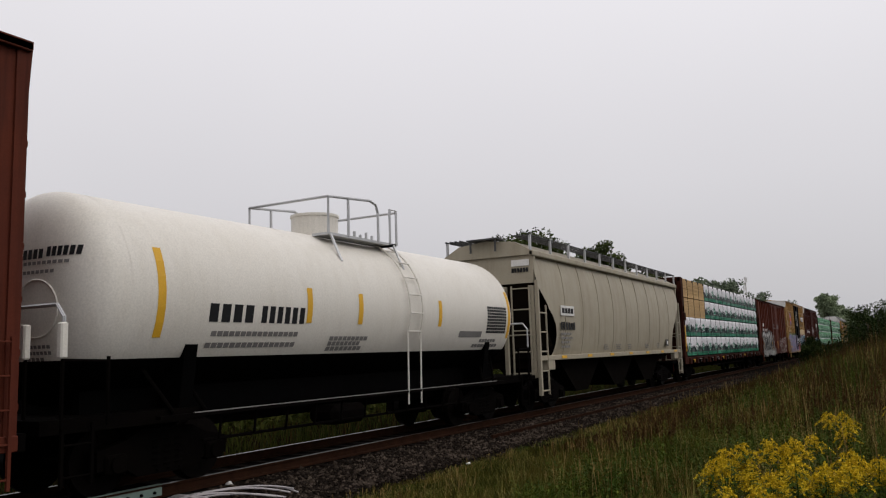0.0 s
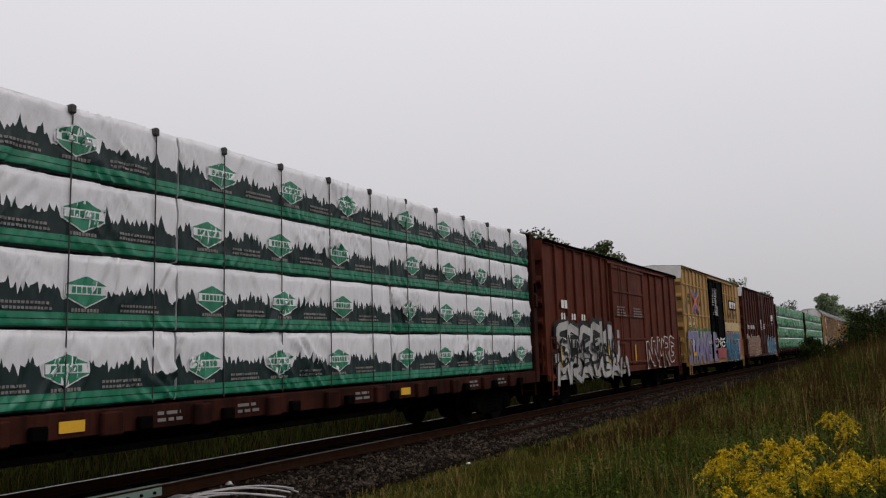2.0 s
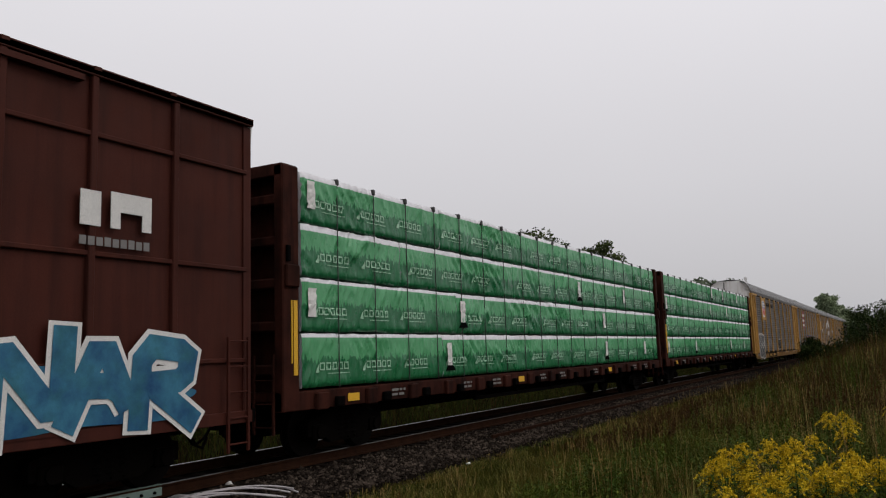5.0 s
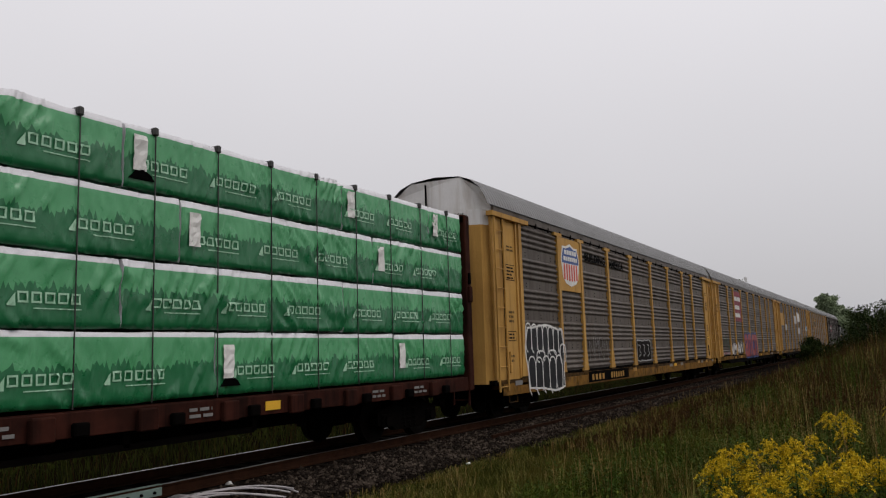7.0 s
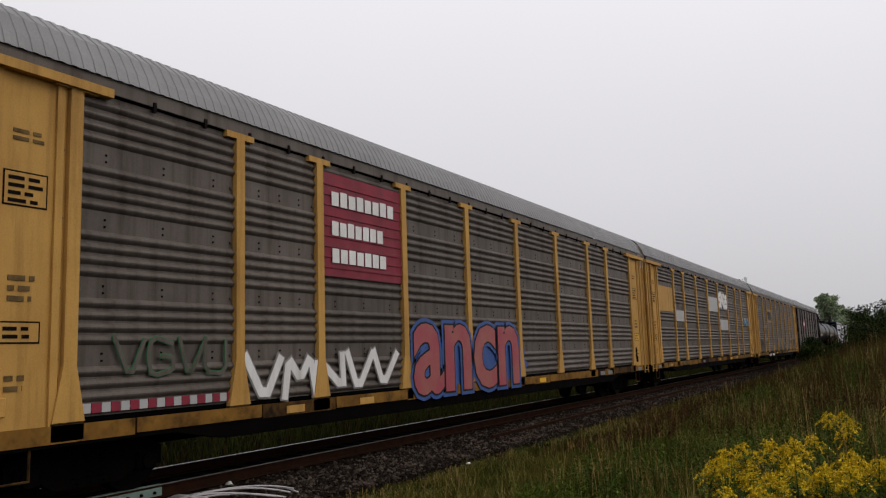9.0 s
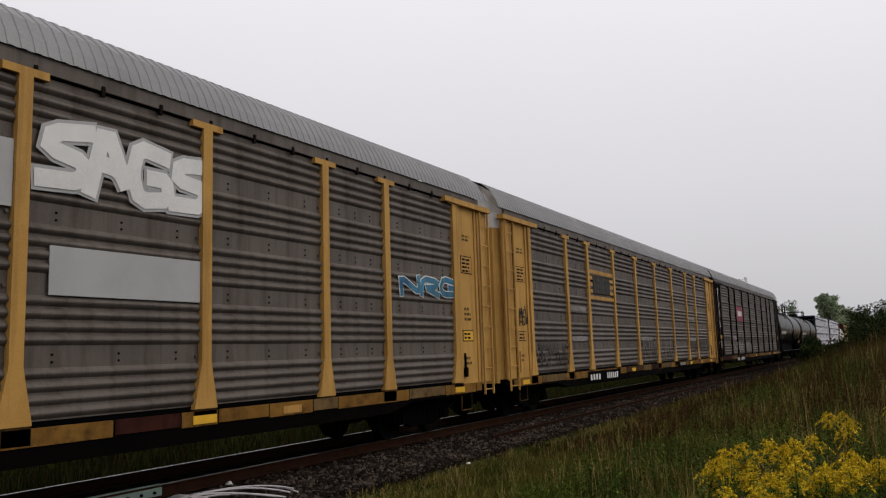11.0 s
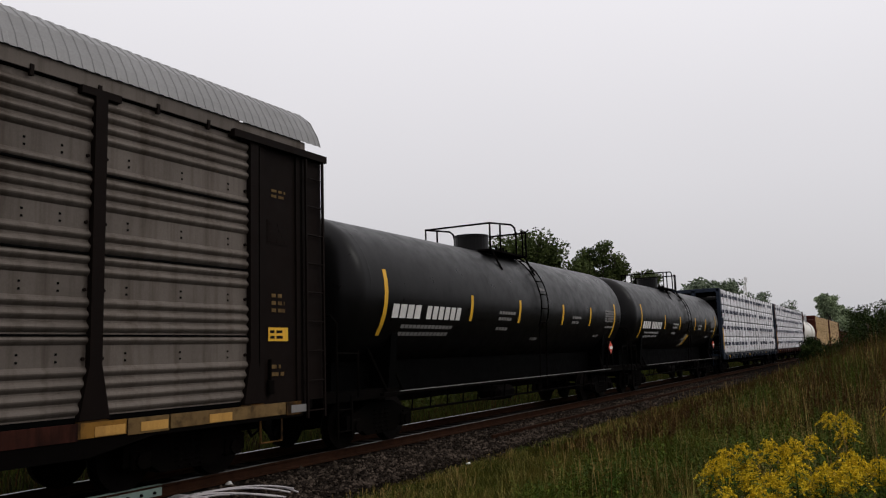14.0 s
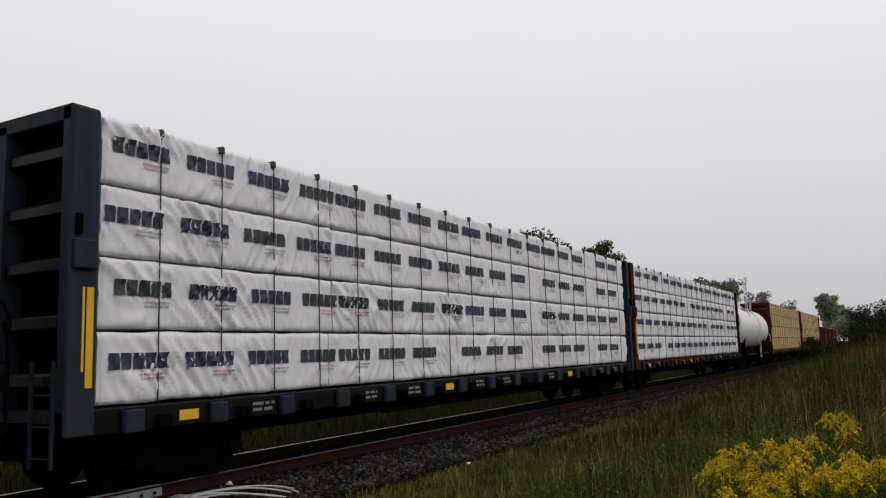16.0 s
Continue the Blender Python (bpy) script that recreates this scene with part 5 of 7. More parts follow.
def white_tank():
    zc, R = 2.70, 1.5
    car = tankcar("white tank car with a black belly and grey handrails", 14.3, "white_paint", zc, R, 0.38, 13.6, 6.85, black_below=1.82, trim="galvanised", ladder_y=7.98)
    for y, a, b in ((1.53, 2.1, 3.35), (4.74, 2.35, 2.95), (6.26, 2.35, 2.92), (9.3, 2.35, 2.92), (12.92, 2.1, 3.3)):
        on_shell("reflector", zc, R, y, y + 0.14, a, b, "yellow_mark", car, "yellow reflective strip")
    shell_marks(zc, R, 2.5, 2.33, 1.0, 0.27, 4, "black_mark", car, 0.28)
    shell_marks(zc, R, 3.62, 2.33, 1.12, 0.27, 6, "black_mark", car, 0.32)
    for y, z, w, n in ((2.6, 2.12, 2.0, 16), (2.55, 1.95, 2.05, 16), (5.5, 2.05, 1.2, 9), (5.5, 1.96, 1.0, 8), (5.5, 1.87, 1.1, 8), (11.5, 2.0, 0.9, 6), (11.2, 1.88, 1.4, 9)):
        shell_marks(zc, R, y, z, w, 0.075, n, "grey_mark", car, 0.15)
    for k in range(9):
        shell_marks(zc, R, 11.72, 2.22 + k * 0.075, 1.1, 0.058, 9, "black_mark", car, 0.1, "small_print")
    on_shell("data_plate", zc, R, 10.35, 11.5, 2.12, 2.26, "grey_mark", car)
    # round head plate and writing at the leading end
    def on_head(x, z, d=0.008):
        r = min(math.hypot(x, z - zc), R * 0.999)
        return (x, 0.38 + 0.58 * (1 - math.sqrt(1 - (r / R) ** 3.226)) - d, z)

    def head_row(x, z, width, height, count, material):
        bm = bmesh.new()
        w = width / count
        for i in range(count):
            q = [(x + i * w, z), (x + i * w + w * 0.75, z), (x + i * w + w * 0.75, z + height), (x + i * w, z + height)]
            bm.faces.new([bm.verts.new(on_head(*p)) for p in q])
        tagged(part("head_marks", bm, material, car), kind="stuff")

    head_row(0.22, 3.16, 0.40, 0.13, 4, "black_mark")
    head_row(0.66, 3.18, 0.52, 0.13, 6, "black_mark")
    for k, (z, w, n) in enumerate(((3.08, 0.95, 9), (2.96, 0.7, 7), (1.98, 0.6, 7), (1.9, 0.6, 8), (1.82, 0.45, 5))):
        head_row(0.24, z, w * 0.85, 0.045, n, "grey_mark")
    bm = bmesh.new()
    ring = [on_head(0.52 + 0.38 * math.cos(q), 2.5 + 0.38 * math.sin(q), 0.012) for q in np.linspace(0, math.tau, 29)]
    path(bm, ring, 0.012, 6)
    part("head_plate", bm, "white_paint", car, "round reinforcing plate on the tank head")
    for s in (0.75, 1.48):
        boxes("grab_cover", [(s - 0.05, 0.06, 1.84, s + 0.05, 0.16, 2.28)], "white_paint", car, bev=0.02)
    bm = bmesh.new()
    rod(bm, (0.42, 0.12, 2.5), (0.42, 0.02, 2.5), 0.05, 8)
    path(bm, [(0.42, 0.03, 2.5), (0.44, 0.0, 2.36), (0.6, 0.0, 2.32)], 0.02, 6)
    part("brake_handle", bm, "band_black", car)
    return car


def grey_hopper():
    L = 17.6
    car = hopper("light grey covered hopper with curved sides and a roof walkway", L, top=4.78)
    panel("mark_plate", 1.552, 1.95, 2.78, 3.1, 3.08, "white_mark", car, "white plate with a lettering block")
    marks("plate_marks", 1.562, 2.05, 2.85, 1.0, 0.17, 4, "black_mark", car)
    marks("number_block", 1.545, 1.95, 2.35, 1.3, 0.24, 6, "black_mark", car)
    stencil(1.53, 1.95, 2.2, 1.0, 4, car, "grey_mark", 0.13, 5)
    for y in (6.2, 7.6, 9.0, 11.4, 13.2):
        stencil(1.45, y, 1.85, 0.55, 3, car, "grey_mark", 0.07, int(y * 3))
    panel("placard", 1.51, 14.55, 1.78, 14.95, 2.05, "black_mark", car)
    panel("placard", 1.516, 14.65, 1.84, 14.85, 2.0, "white_mark", car)
    boxes("end_plate", [(0.75, 0.27, 4.18, 1.3, 0.3, 4.36)], "white_mark", car, "white lettered plate")
    boxes("end_marks", [(0.75 + i * 0.09, 0.27, 4.0, 0.81 + i * 0.09, 0.3, 4.12) for i in range(6)], "black_mark", car)
    return car


def spruce_load():
    L = 24.2
    car = centerbeam("red-brown lumber flatcar loaded with bare lumber and white-green wrapped bundles", L, "rust_frame")
    rng = random.Random(11)
    a, b, sp = 0.62, L - 0.28, 5.7
    for k in range(4):
        z0, z1 = LAYERS[k] + 0.015, LAYERS[k + 1] - 0.015
        if k >= 2:
            lumber_pack(car, a, z0, sp - 0.02, z1, rng, 11)
        y, ends = (a if k < 2 else sp), []
        while y < b - 0.5:
            w = min(5.55 if y > sp - 0.2 or k > 1 else sp - a, b - y)
            ph = y + rng.uniform(0.5, 0.9)
            line = skyline(y, y + w, 0.40, 0.72, rng, 0.2, 1.62, ph)
            bundle, seed = wrapped_pack("wrapped_pack", y + 0.015, z0, y + w - 0.015, z1, rng, ("wrap_white", "wrap_pine", "wrap_teal"),
                                  ((0, 1, 1), (0.03, 2, 2), (0.115, 1, 1), (0.13, 2, 1), (0.21, 1, 3), (line, 0, 5)), car, "lumber pack in white film with a green tree print")
            yy = ph
            while yy < y + w - 0.35:
                slope = lambda q, c=yy: abs(q - c) / 0.31
                film_print("emblem_border", [(yy - 0.31, lambda q: z0 + 0.25 + 0.15 * slope(q), yy + 0.31, lambda q: z0 + 0.68 - 0.12 * slope(q))], seed, "wrap_white", bundle, 0.014)
                film_print("emblem", [(yy - 0.29, lambda q: z0 + 0.268 + 0.15 * slope(q), yy + 0.29, lambda q: z0 + 0.662 - 0.12 * slope(q))], seed, "wrap_teal", bundle, 0.020)
                film_print("emblem_band", [(yy - 0.285, z0 + 0.425, yy + 0.285, z0 + 0.54)], seed, "wrap_white", bundle, 0.025)
                film_print("print_mark", block_cells(yy - 0.21, z0 + 0.44, 0.44, 0.08, 6, 0.25), seed, "wrap_teal", bundle, 0.030)
                film_print("print_mark", block_cells(yy - 0.2, z0 + 0.205, 0.4, 0.045, 9, 0.25), seed, "grey_mark", bundle, 0.016)
                if yy + 1.3 < y + w:
                    film_print("print_mark", block_cells(yy + 0.52, z0 + 0.285, 0.6, 0.035, 12, 0.25) + block_cells(yy + 0.52, z0 + 0.22, 0.64, 0.035, 13, 0.25), seed, "grey_mark", bundle, 0.016)
                yy += 1.62
            y += w
    straps(car, np.arange(a + 0.95, b, 1.32), LAYERS[0], LAYERS[4] - 0.01)
    return car


def oxide_box():
    L = 16.15
    car = boxcar("oxide-red steel boxcar with a silver spray-painted piece", L, "box_oxide", top=5.0, bottom=1.0, door=(6.1, 10.2), posts=(0.9, 1.75, 2.55, 3.45, 4.3, 5.2, 5.85, 10.5, 11.5, 12.5, 13.8, 14.9), roof="band_black", end_top="box_oxide", end_step=0.6)
    marks("mark_block", 1.545, 1.15, 3.0, 0.55, 0.26, 2, "white_mark", car, seed=2)
    for y in (1.1, 2.0, 2.9):
        marks("number_block", 1.545, y, 2.66, 0.42, 0.2, 2, "white_mark", car, seed=3)
    for k, (a, b, c, d) in enumerate(((0.45, 0.8, 2.2, 2.0), (1.6, 0.7, 3.6, 2.5), (3.0, 0.75, 5.2, 2.35), (4.6, 0.7, 6.3, 2.45), (5.6, 0.75, 7.6, 1.9))):
        cloud("spray_ground", 1.535, a, b, c, d, "chrome", car, 100 + k, 9, "silver sprayed patch", lift=0.0006 * k)
    spray(1.545, 0.45, 1.35, 6.7, 2.6, 6, "chrome", "black_mark", car, 5, fat=0.2, label="silver and black spray-painted letters", shadow="black_mark")
    spray(1.575, 0.5, 0.78, 7.6, 1.5, 7, "chrome", "black_mark", car, 8, fat=0.26, label="silver and black spray-painted letters")
    spray(1.60, 0.7, 1.2, 6.2, 2.2, 8, "black_mark", "black_mark", car, 18, fat=0.07)
    spray(1.61, 10.2, 1.0, 14.6, 2.1, 5, "box_oxide", "white_mark", car, 12, fat=0.2, label="thin white spray-painted outline letters")
    stencil(1.61, 6.5, 3.2, 1.2, 4, car, "grey_mark", 0.1, 3)
    stencil(1.61, 8.6, 3.2, 1.2, 4, car, "grey_mark", 0.1, 4)
    for y in (0.75, 5.3, 8.55, 10.4):
        panel("reflector", 1.6, y, 1.25, y + 0.12, 1.85, "yellow_mark", car, "yellow reflective strip")
    return car


def yellow_box():
    L = 15.95
    car = boxcar("yellow ribbed boxcar with a black door and a lilac sprayed piece", L, "box_yellow", top=5.62, bottom=0.9, door=(5.95, 9.75), door_paint="band_black",
                 posts=(0.66, 1.53, 2.35, 3.18, 4.0, 4.85, 5.75, 9.85, 10.77, 11.64, 12.51, 13.4, 14.49), rails=(4.74, 3.25, 1.85), end_top="white_mark", end_step=0.72, roof="box_yellow")
    x = 1.54
    lettering("lettering", "next", 0.36, "black_mark", car, x - 0.07, 0.80, 4.12, 0.012)
    lettering("lettering", "load", 0.36, "black_mark", car, x - 0.07, 0.80, 3.8, 0.012)
    lettering("lettering", "any", 0.36, "black_mark", car, x - 0.07, 3.27, 4.12, 0.012)
    lettering("lettering", "road", 0.36, "black_mark", car, x - 0.07, 3.27, 3.8, 0.012)
    for m, pts in (("red_bright", [[(1.62, 4.42), (2.35, 3.95)], [(1.62, 3.5), (2.35, 3.95)], [(2.35, 3.95), (3.05, 4.3)], [(2.35, 3.95), (3.05, 3.6)]]),
                   ("blue_mark", [[(1.66, 4.6), (2.4, 4.1), (3.08, 4.5)], [(1.66, 3.32), (2.4, 3.82), (3.08, 3.4)]])):
        bm = bmesh.new()
        for q, p in enumerate(pts):
            ribbon(bm, p, 0.15, x + 0.004 + q * 0.0011 + (0.008 if m == "blue_mark" else 0))
        part("painted_cross", bm, m, car, "red and blue painted cross")
    for y, w in ((0.72, 0.72), (1.62, 0.7)):
        panel("number_plate", 1.49, y, 2.5, y + w, 3.18, "pale_spray", car)
        marks("number_block", 1.5, y + 0.1, 2.9, 0.46, 0.22, 2, "black_mark", car, gap=0.4)
        marks("number_block", 1.5, y + 0.1, 2.56, 0.46, 0.2, 2, "black_mark", car, gap=0.4)
    panel("logo_panel", 1.545, 11.75, 3.85, 14.2, 4.42, "band_black", car, "black panel with white blocks")
    for i in range(3):
        bm = bmesh.new()
        q = 11.92 + i * 0.74
        prism(bm, [(q + 0.08, 3.94), (q + 0.6, 3.94), (q + 0.66, 4.34), (q + 0.02, 4.34)], "x", 1.552, 1.562)
        part("logo_block", bm, "white_mark", car)
    for z in (4.02, 4.1):
        panel("logo_line", 1.565, 12.4, z, 13.7, z + 0.03, "band_black", car)
    lettering("lettering", "Railcar Pooling", 0.46, "black_mark", car, 1.545, 11.2, 3.38, 0.008)
    stencil(1.605, 6.5, 4.4, 1.5, 5, car, "white_mark", 0.12, 7)
    stencil(1.605, 6.6, 3.5, 1.2, 2, car, "white_mark", 0.12, 8)
    spray(1.61, 6.6, 4.4, 7.7, 4.9, 4, "grey_mark", "silver", car, 21, fat=0.12)
    spray(1.61, 6.9, 3.35, 7.8, 3.9, 3, "silver", "grey_mark", car, 22, fat=0.14)
    spray(1.61, 6.5, 1.6, 9.4, 2.2, 4, "white_mark", "band_black", car, 23, fat=0.14)
    # lilac piece
    for k in range(6):
        cloud("spray_leaf", 1.545, 0.75 + k * 0.9, 2.1, 1.3 + k * 0.9, 2.72 - 0.08 * (k % 2), "green_spray", car, 40 + k, 5)
    cloud("spray_ground", 1.54, 0.05, 1.7, 6.3, 2.5, "silver", car, 50, 30)
    for nm, m, th, dx in (("spray_outline", "black_mark", 0.075, 0.0), ("spray_glow", "silver", 0.055, 0.006), ("spray_fill", "lilac", 0.04, 0.012)):
        grown = (th - 0.04) * 3.4
        worded(nm, "STRANG", 5.55 + grown, 1.62 + grown, m, car, (1.553 + dx, 0.16 - grown / 2, 0.84 - grown / 2), label="lilac block letters with a dark outline", thick=th)
        worded(nm, "E", 0.95 + grown, 1.5 + grown, m, car, (1.606 + dx, 6.05 - grown / 2, 0.9 - grown / 2), label="lilac block letters with a dark outline", thick=th)
    cloud("spray_ground", 1.605, 6.9, 0.95, 9.8, 1.6, "pink", car, 51, 20)
    cloud("spray_glow", 1.545, 9.85, 2.3, 15.2, 3.1, "pale_spray", car, 52, 30)
    cloud("spray_glow", 1.549, 9.85, 2.0, 15.4, 2.55, "pink", car, 53, 30)
    cloud("spray_ground", 1.553, 9.9, 0.9, 14.6, 1.9, "cyan", car, 54, 24)
    cloud("spray_ground", 1.549, 13.9, 0.95, 15.5, 2.1, "pink", car, 55, 12)
    for nm, m, th, dx in (("spray_outline", "black_mark", 0.20, 0.0), ("spray_glow", "white_mark", 0.125, 0.005), ("spray_fill", "cyan", 0.10, 0.01)):
        lettering(nm, "MUGET", 2.1, m, car, 1.56 + dx, 9.75, 0.9, th, 0.0, 0.72, "blue block letters with a white outline")
    spray(1.50, 0.15, 3.3, 0.6, 3.9, 2, "cyan", "cyan", car, 24, fat=0.06)
    panel("reflector", 1.60, 1.0, 1.25, 1.75, 1.42, "yellow_mark", car)
    return car


def maroon_box():
    L = 16.0
    car = boxcar("dark maroon ribbed boxcar with tan and blue sprayed pieces", L, "box_maroon", top=5.58, bottom=0.95, door=(6.3, 9.3), posts=(0.7, 1.9, 2.98, 4.03, 5.07, 6.1, 9.46, 10.7, 11.86, 13.1, 14.45), rails=(4.7, 3.15, 1.75), end_top="white_mark", end_step=0.74, roof="box_maroon")
    for y, w, n in ((0.95, 0.8, 3), (2.25, 0.75, 3), (3.25, 0.7, 3)):
        marks("number_block", 1.545, y, 2.75, w, 0.28, n, "white_mark", car, seed=9)
    for i, (a, b, c, d) in enumerate(((12.9, 3.5, 13.2, 3.95), (13.35, 3.5, 13.5, 3.98), (13.5, 3.72, 13.85, 3.98), (13.85, 3.5, 14.0, 3.98))):
        panel("logo_block", 1.545, a, b, c, d, "white_mark", car)
    marks("stencilling", 1.545, 12.9, 3.25, 1.1, 0.12, 9, "grey_mark", car)
    stencil(1.61, 6.5, 3.4, 1.1, 6, car, "white_mark", 0.13, 13)
    stencil(1.61, 7.9, 3.1, 1.0, 3, car, "white_mark", 0.13, 14)
    for k in range(5):
        cloud("spray_ground", 1.536, 0.15 + k * 1.2, 0.9, 1.75 + k * 1.2, 2.3 - 0.1 * (k % 2), "tan_spray", car, 110 + k, 9, "tan sprayed patch", lift=0.0006 * k)
    spray(1.548, 0.2, 1.55, 6.5, 2.35, 6, "tan_spray", "white_mark", car, 33, fat=0.17, label="tan spray-painted letters with white outlines")
    spray(1.565, 0.3, 0.95, 6.5, 1.65, 6, "tan_spray", "white_mark", car, 35, fat=0.2, label="tan spray-painted letters with white outlines")
    cloud("spray_ground", 1.552, 9.5, 0.95, 14.9, 1.75, "cyan", car, 36, 20)
    spray(1.556, 9.6, 1.0, 14.8, 2.15, 5, "cyan", "white_mark", car, 37, fat=0.28, label="blue spray-painted letters with white outlines")
    return car


def green_load(start, frame_paint="rust_frame"):
    L = 24.2
    car = centerbeam("red-brown lumber flatcar loaded with green film-wrapped bundles", L, frame_paint)
    rng = random.Random(start)
    a, b = 0.6, L - 0.28
    for k in range(4):
        z0, z1 = LAYERS[k] + 0.02, LAYERS[k + 1] - 0.02
        y = a
        while y < b - 0.3:
            w = min(rng.choice((3.2, 4.9, 4.9, 5.6)), b - y)
            if b - (y + w) < 1.2:
                w = b - y
            line = skyline(y, y + w, 0.44, 0.66, rng)
            edge = 0.9 + rng.uniform(-0.02, 0.03)
            bundle, seed = wrapped_pack("wrapped_pack", y + 0.015, z0, y + w - 0.015, z1, rng, ("wrap_green", "wrap_mid", "wrap_white"),
                                  ((0, 0, 6), (line, 1, 5), (edge, 2, 1)), car, "lumber pack in glossy green printed film")
            x = 1.428
            yy = y + rng.uniform(0.15, 0.5)
            while yy < y + w - 1.1:
                film_print("print_mark", open_cells(yy, z0 + 0.29, 0.88, 0.135, 5), seed, "wrap_pale", bundle)
                film_print("print_line", [(yy + 0.2, z0 + 0.222, yy + 0.86, z0 + 0.236), (yy - 0.13, z0 + 0.25, yy - 0.03, lambda q, c=yy: z0 + 0.27 + (q - c + 0.13) * 1.4)], seed, "wrap_pale", bundle)
                yy += 1.42
            if rng.random() < 0.55:
                loose_tag(y + 0.12, z0 + 0.25, 0.22, 0.5, x, rng, bundle)
            y += w
    straps(car, np.arange(a + 1.0, b, 1.2), LAYERS[0], LAYERS[4] - 0.01)
    return car


def white_load(start, frame_paint):
    L = 24.0
    car = centerbeam(("blue-grey" if frame_paint == "blue_frame" else "red-brown") + " lumber flatcar loaded with white film-wrapped bundles", L, frame_paint)
    rng = random.Random(start)
    a, b = 0.5, L - 0.55
    for k in range(4):
        z0, z1 = LAYERS[k] + 0.02, LAYERS[k + 1] - 0.02
        y = a
        while y < b - 0.3:
            w = min(rng.choice((4.9, 4.9, 4.8)), b - y)
            if b - (y + w) < 1.2:
                w = b - y
            bundle, seed = wrapped_pack("wrapped_pack", y + 0.015, z0, y + w - 0.015, z1, rng, ("wrap_white",), ((0, 0, 16),), car, "lumber pack in white printed film", dy=0.035)
            x = 1.428
            yy = y + rng.uniform(0.05, 0.35)
            while yy < y + w - 0.8:
                film_print("print_mark", block_cells(yy, z0 + 0.44, 0.98, 0.215, 5, 0.15), seed, "navy_print", bundle)
                film_print("print_line", block_cells(yy + 0.5, z0 + 0.355, 0.46, 0.026, 9, 0.25) + block_cells(yy + 0.5, z0 + 0.30, 0.42, 0.026, 8, 0.25), seed, "print_pink", bundle)
                yy += 1.28
            y += w
    straps(car, np.arange(a + 0.95, b, 1.18), LAYERS[0], LAYERS[4] - 0.01)
    return car


def lumber_load(start):
    L = 24.0
    car = centerbeam("brown lumber flatcar loaded with bare tan lumber", L, "box_brown")
    rng = random.Random(start)
    for k in range(4):
        y = 0.6
        while y < L - 1.5:
            w = min(4.9, L - 0.6 - y)
            lumber_pack(car, y, LAYERS[k] + 0.02, y + w - 0.04, LAYERS[k + 1] - 0.02, rng, 7)
            y += w
    straps(car, np.arange(1.5, L - 1, 1.6), LAYERS[0], LAYERS[4] - 0.01)
    return car


def shield_rack():
    car = autorack("grey screened autorack with yellow posts and a shield sign", "rack_yellow", "rack_yellow", POSTS, plates=0)
    x = 1.50
    panel("sign_panel", x - 0.015, 4.94, 3.55, 6.76, 5.2, "rack_yellow", car, "yellow sign panel", d=0.02)
    sh = [(5.1, 4.3), (5.05, 4.55), (5.2, 4.95), (5.5, 4.95), (5.85, 5.05), (6.2, 4.95), (6.5, 4.95), (6.65, 4.55), (6.6, 4.3), (6.5, 3.95), (6.3, 3.8), (5.85, 3.7), (5.4, 3.8), (5.2, 3.95)]
    ins = lambda k: [(5.85 + (a - 5.85) * k, 4.37 + (b - 4.37) * k) for a, b in sh]
    for nm, m, k, d in (("shield_edge", "white_mark", 1.0, 0.0), ("shield_field", "white_mark", 0.9, 0.004)):
        bm = bmesh.new()
        prism(bm, ins(k), "x", x + 0.006 + d, x + 0.012 + d)
        part(nm, bm, m, car, "white shield with red stripes")
    bm = bmesh.new()
    prism(bm, [(5.13, 4.42), (5.12, 4.56), (5.26, 4.88), (5.5, 4.88), (5.85, 4.97), (6.2, 4.88), (6.44, 4.88), (6.58, 4.56), (6.57, 4.42)], "x", x + 0.012, x + 0.02)
    part("shield_top", bm, "blue_mark", car, "blue top field of the shield")
    marks("sign_mark", x + 0.024, 5.32, 4.7, 1.1, 0.14, 5, "white_mark", car)
    marks("sign_mark", x + 0.024, 5.24, 4.5, 1.22, 0.14, 7, "white_mark", car)
    for i in range(6):
        panel("shield_stripe", x + 0.018, 5.24 + i * 0.215, 3.86 + 0.02 * abs(i - 2.5), 5.35 + i * 0.215, 4.4, "red_bright", car)
    worded("lettering", "BUILDING", 2.15, 0.29, "band_black", car, (1.498, 7.25, 4.64), label="black painted slogan", thick=0.045)
    worded("lettering", "AMERICA", 1.72, 0.29, "band_black", car, (1.498, 9.86, 4.62), label="black painted slogan", thick=0.045)
    worded("lettering", "EXCESS HEIGHT CAR", 0.9, 0.09, "black_mark", car, (-0.05, -0.012, 5.24), True)
    for i in range(4):
        boxes("number_block", [(0.28 + i * 0.12, -0.012, 4.8, 0.36 + i * 0.12, 0.0, 4.92)], "black_mark", car)
    for i in range(6):
        boxes("number_block", [(0.22 + i * 0.1, -0.012, 4.6, 0.29 + i * 0.1, 0.0, 4.72)], "black_mark", car)
    cloud("spray_halo", 1.533, 1.92, 0.55, 5.0, 2.55, "white_mark", car, 60, 10, "white outline of the black sprayed piece")
    cloud("spray_ground", 1.537, 1.98, 0.61, 4.94, 2.49, "black_mark", car, 60, 10, "black spray-painted bubble letters")
    fingers = [(2.2 + 0.4 * i, 2.1 - 0.02 * i, 0.21, 0.4) for i in range(7)] + [(2.36 + 0.5 * i, 1.08 - 0.03 * (i % 2), 0.27, 0.52) for i in range(5)] + [(3.0, 1.58, 0.3, 0.16), (3.85, 1.6, 0.34, 0.15), (4.72, 1.62, 0.24, 0.3)]
    for k, (by, bz, bw, bh) in enumerate(fingers):
        bm = bmesh.new()
        loop = [(by + bw * math.copysign(abs(math.cos(q)) ** 0.7, math.cos(q)), bz + bh * math.copysign(abs(math.sin(q)) ** 0.7, math.sin(q))) for q in (math.tau * i / 16 - 0.7 for i in range(14))]
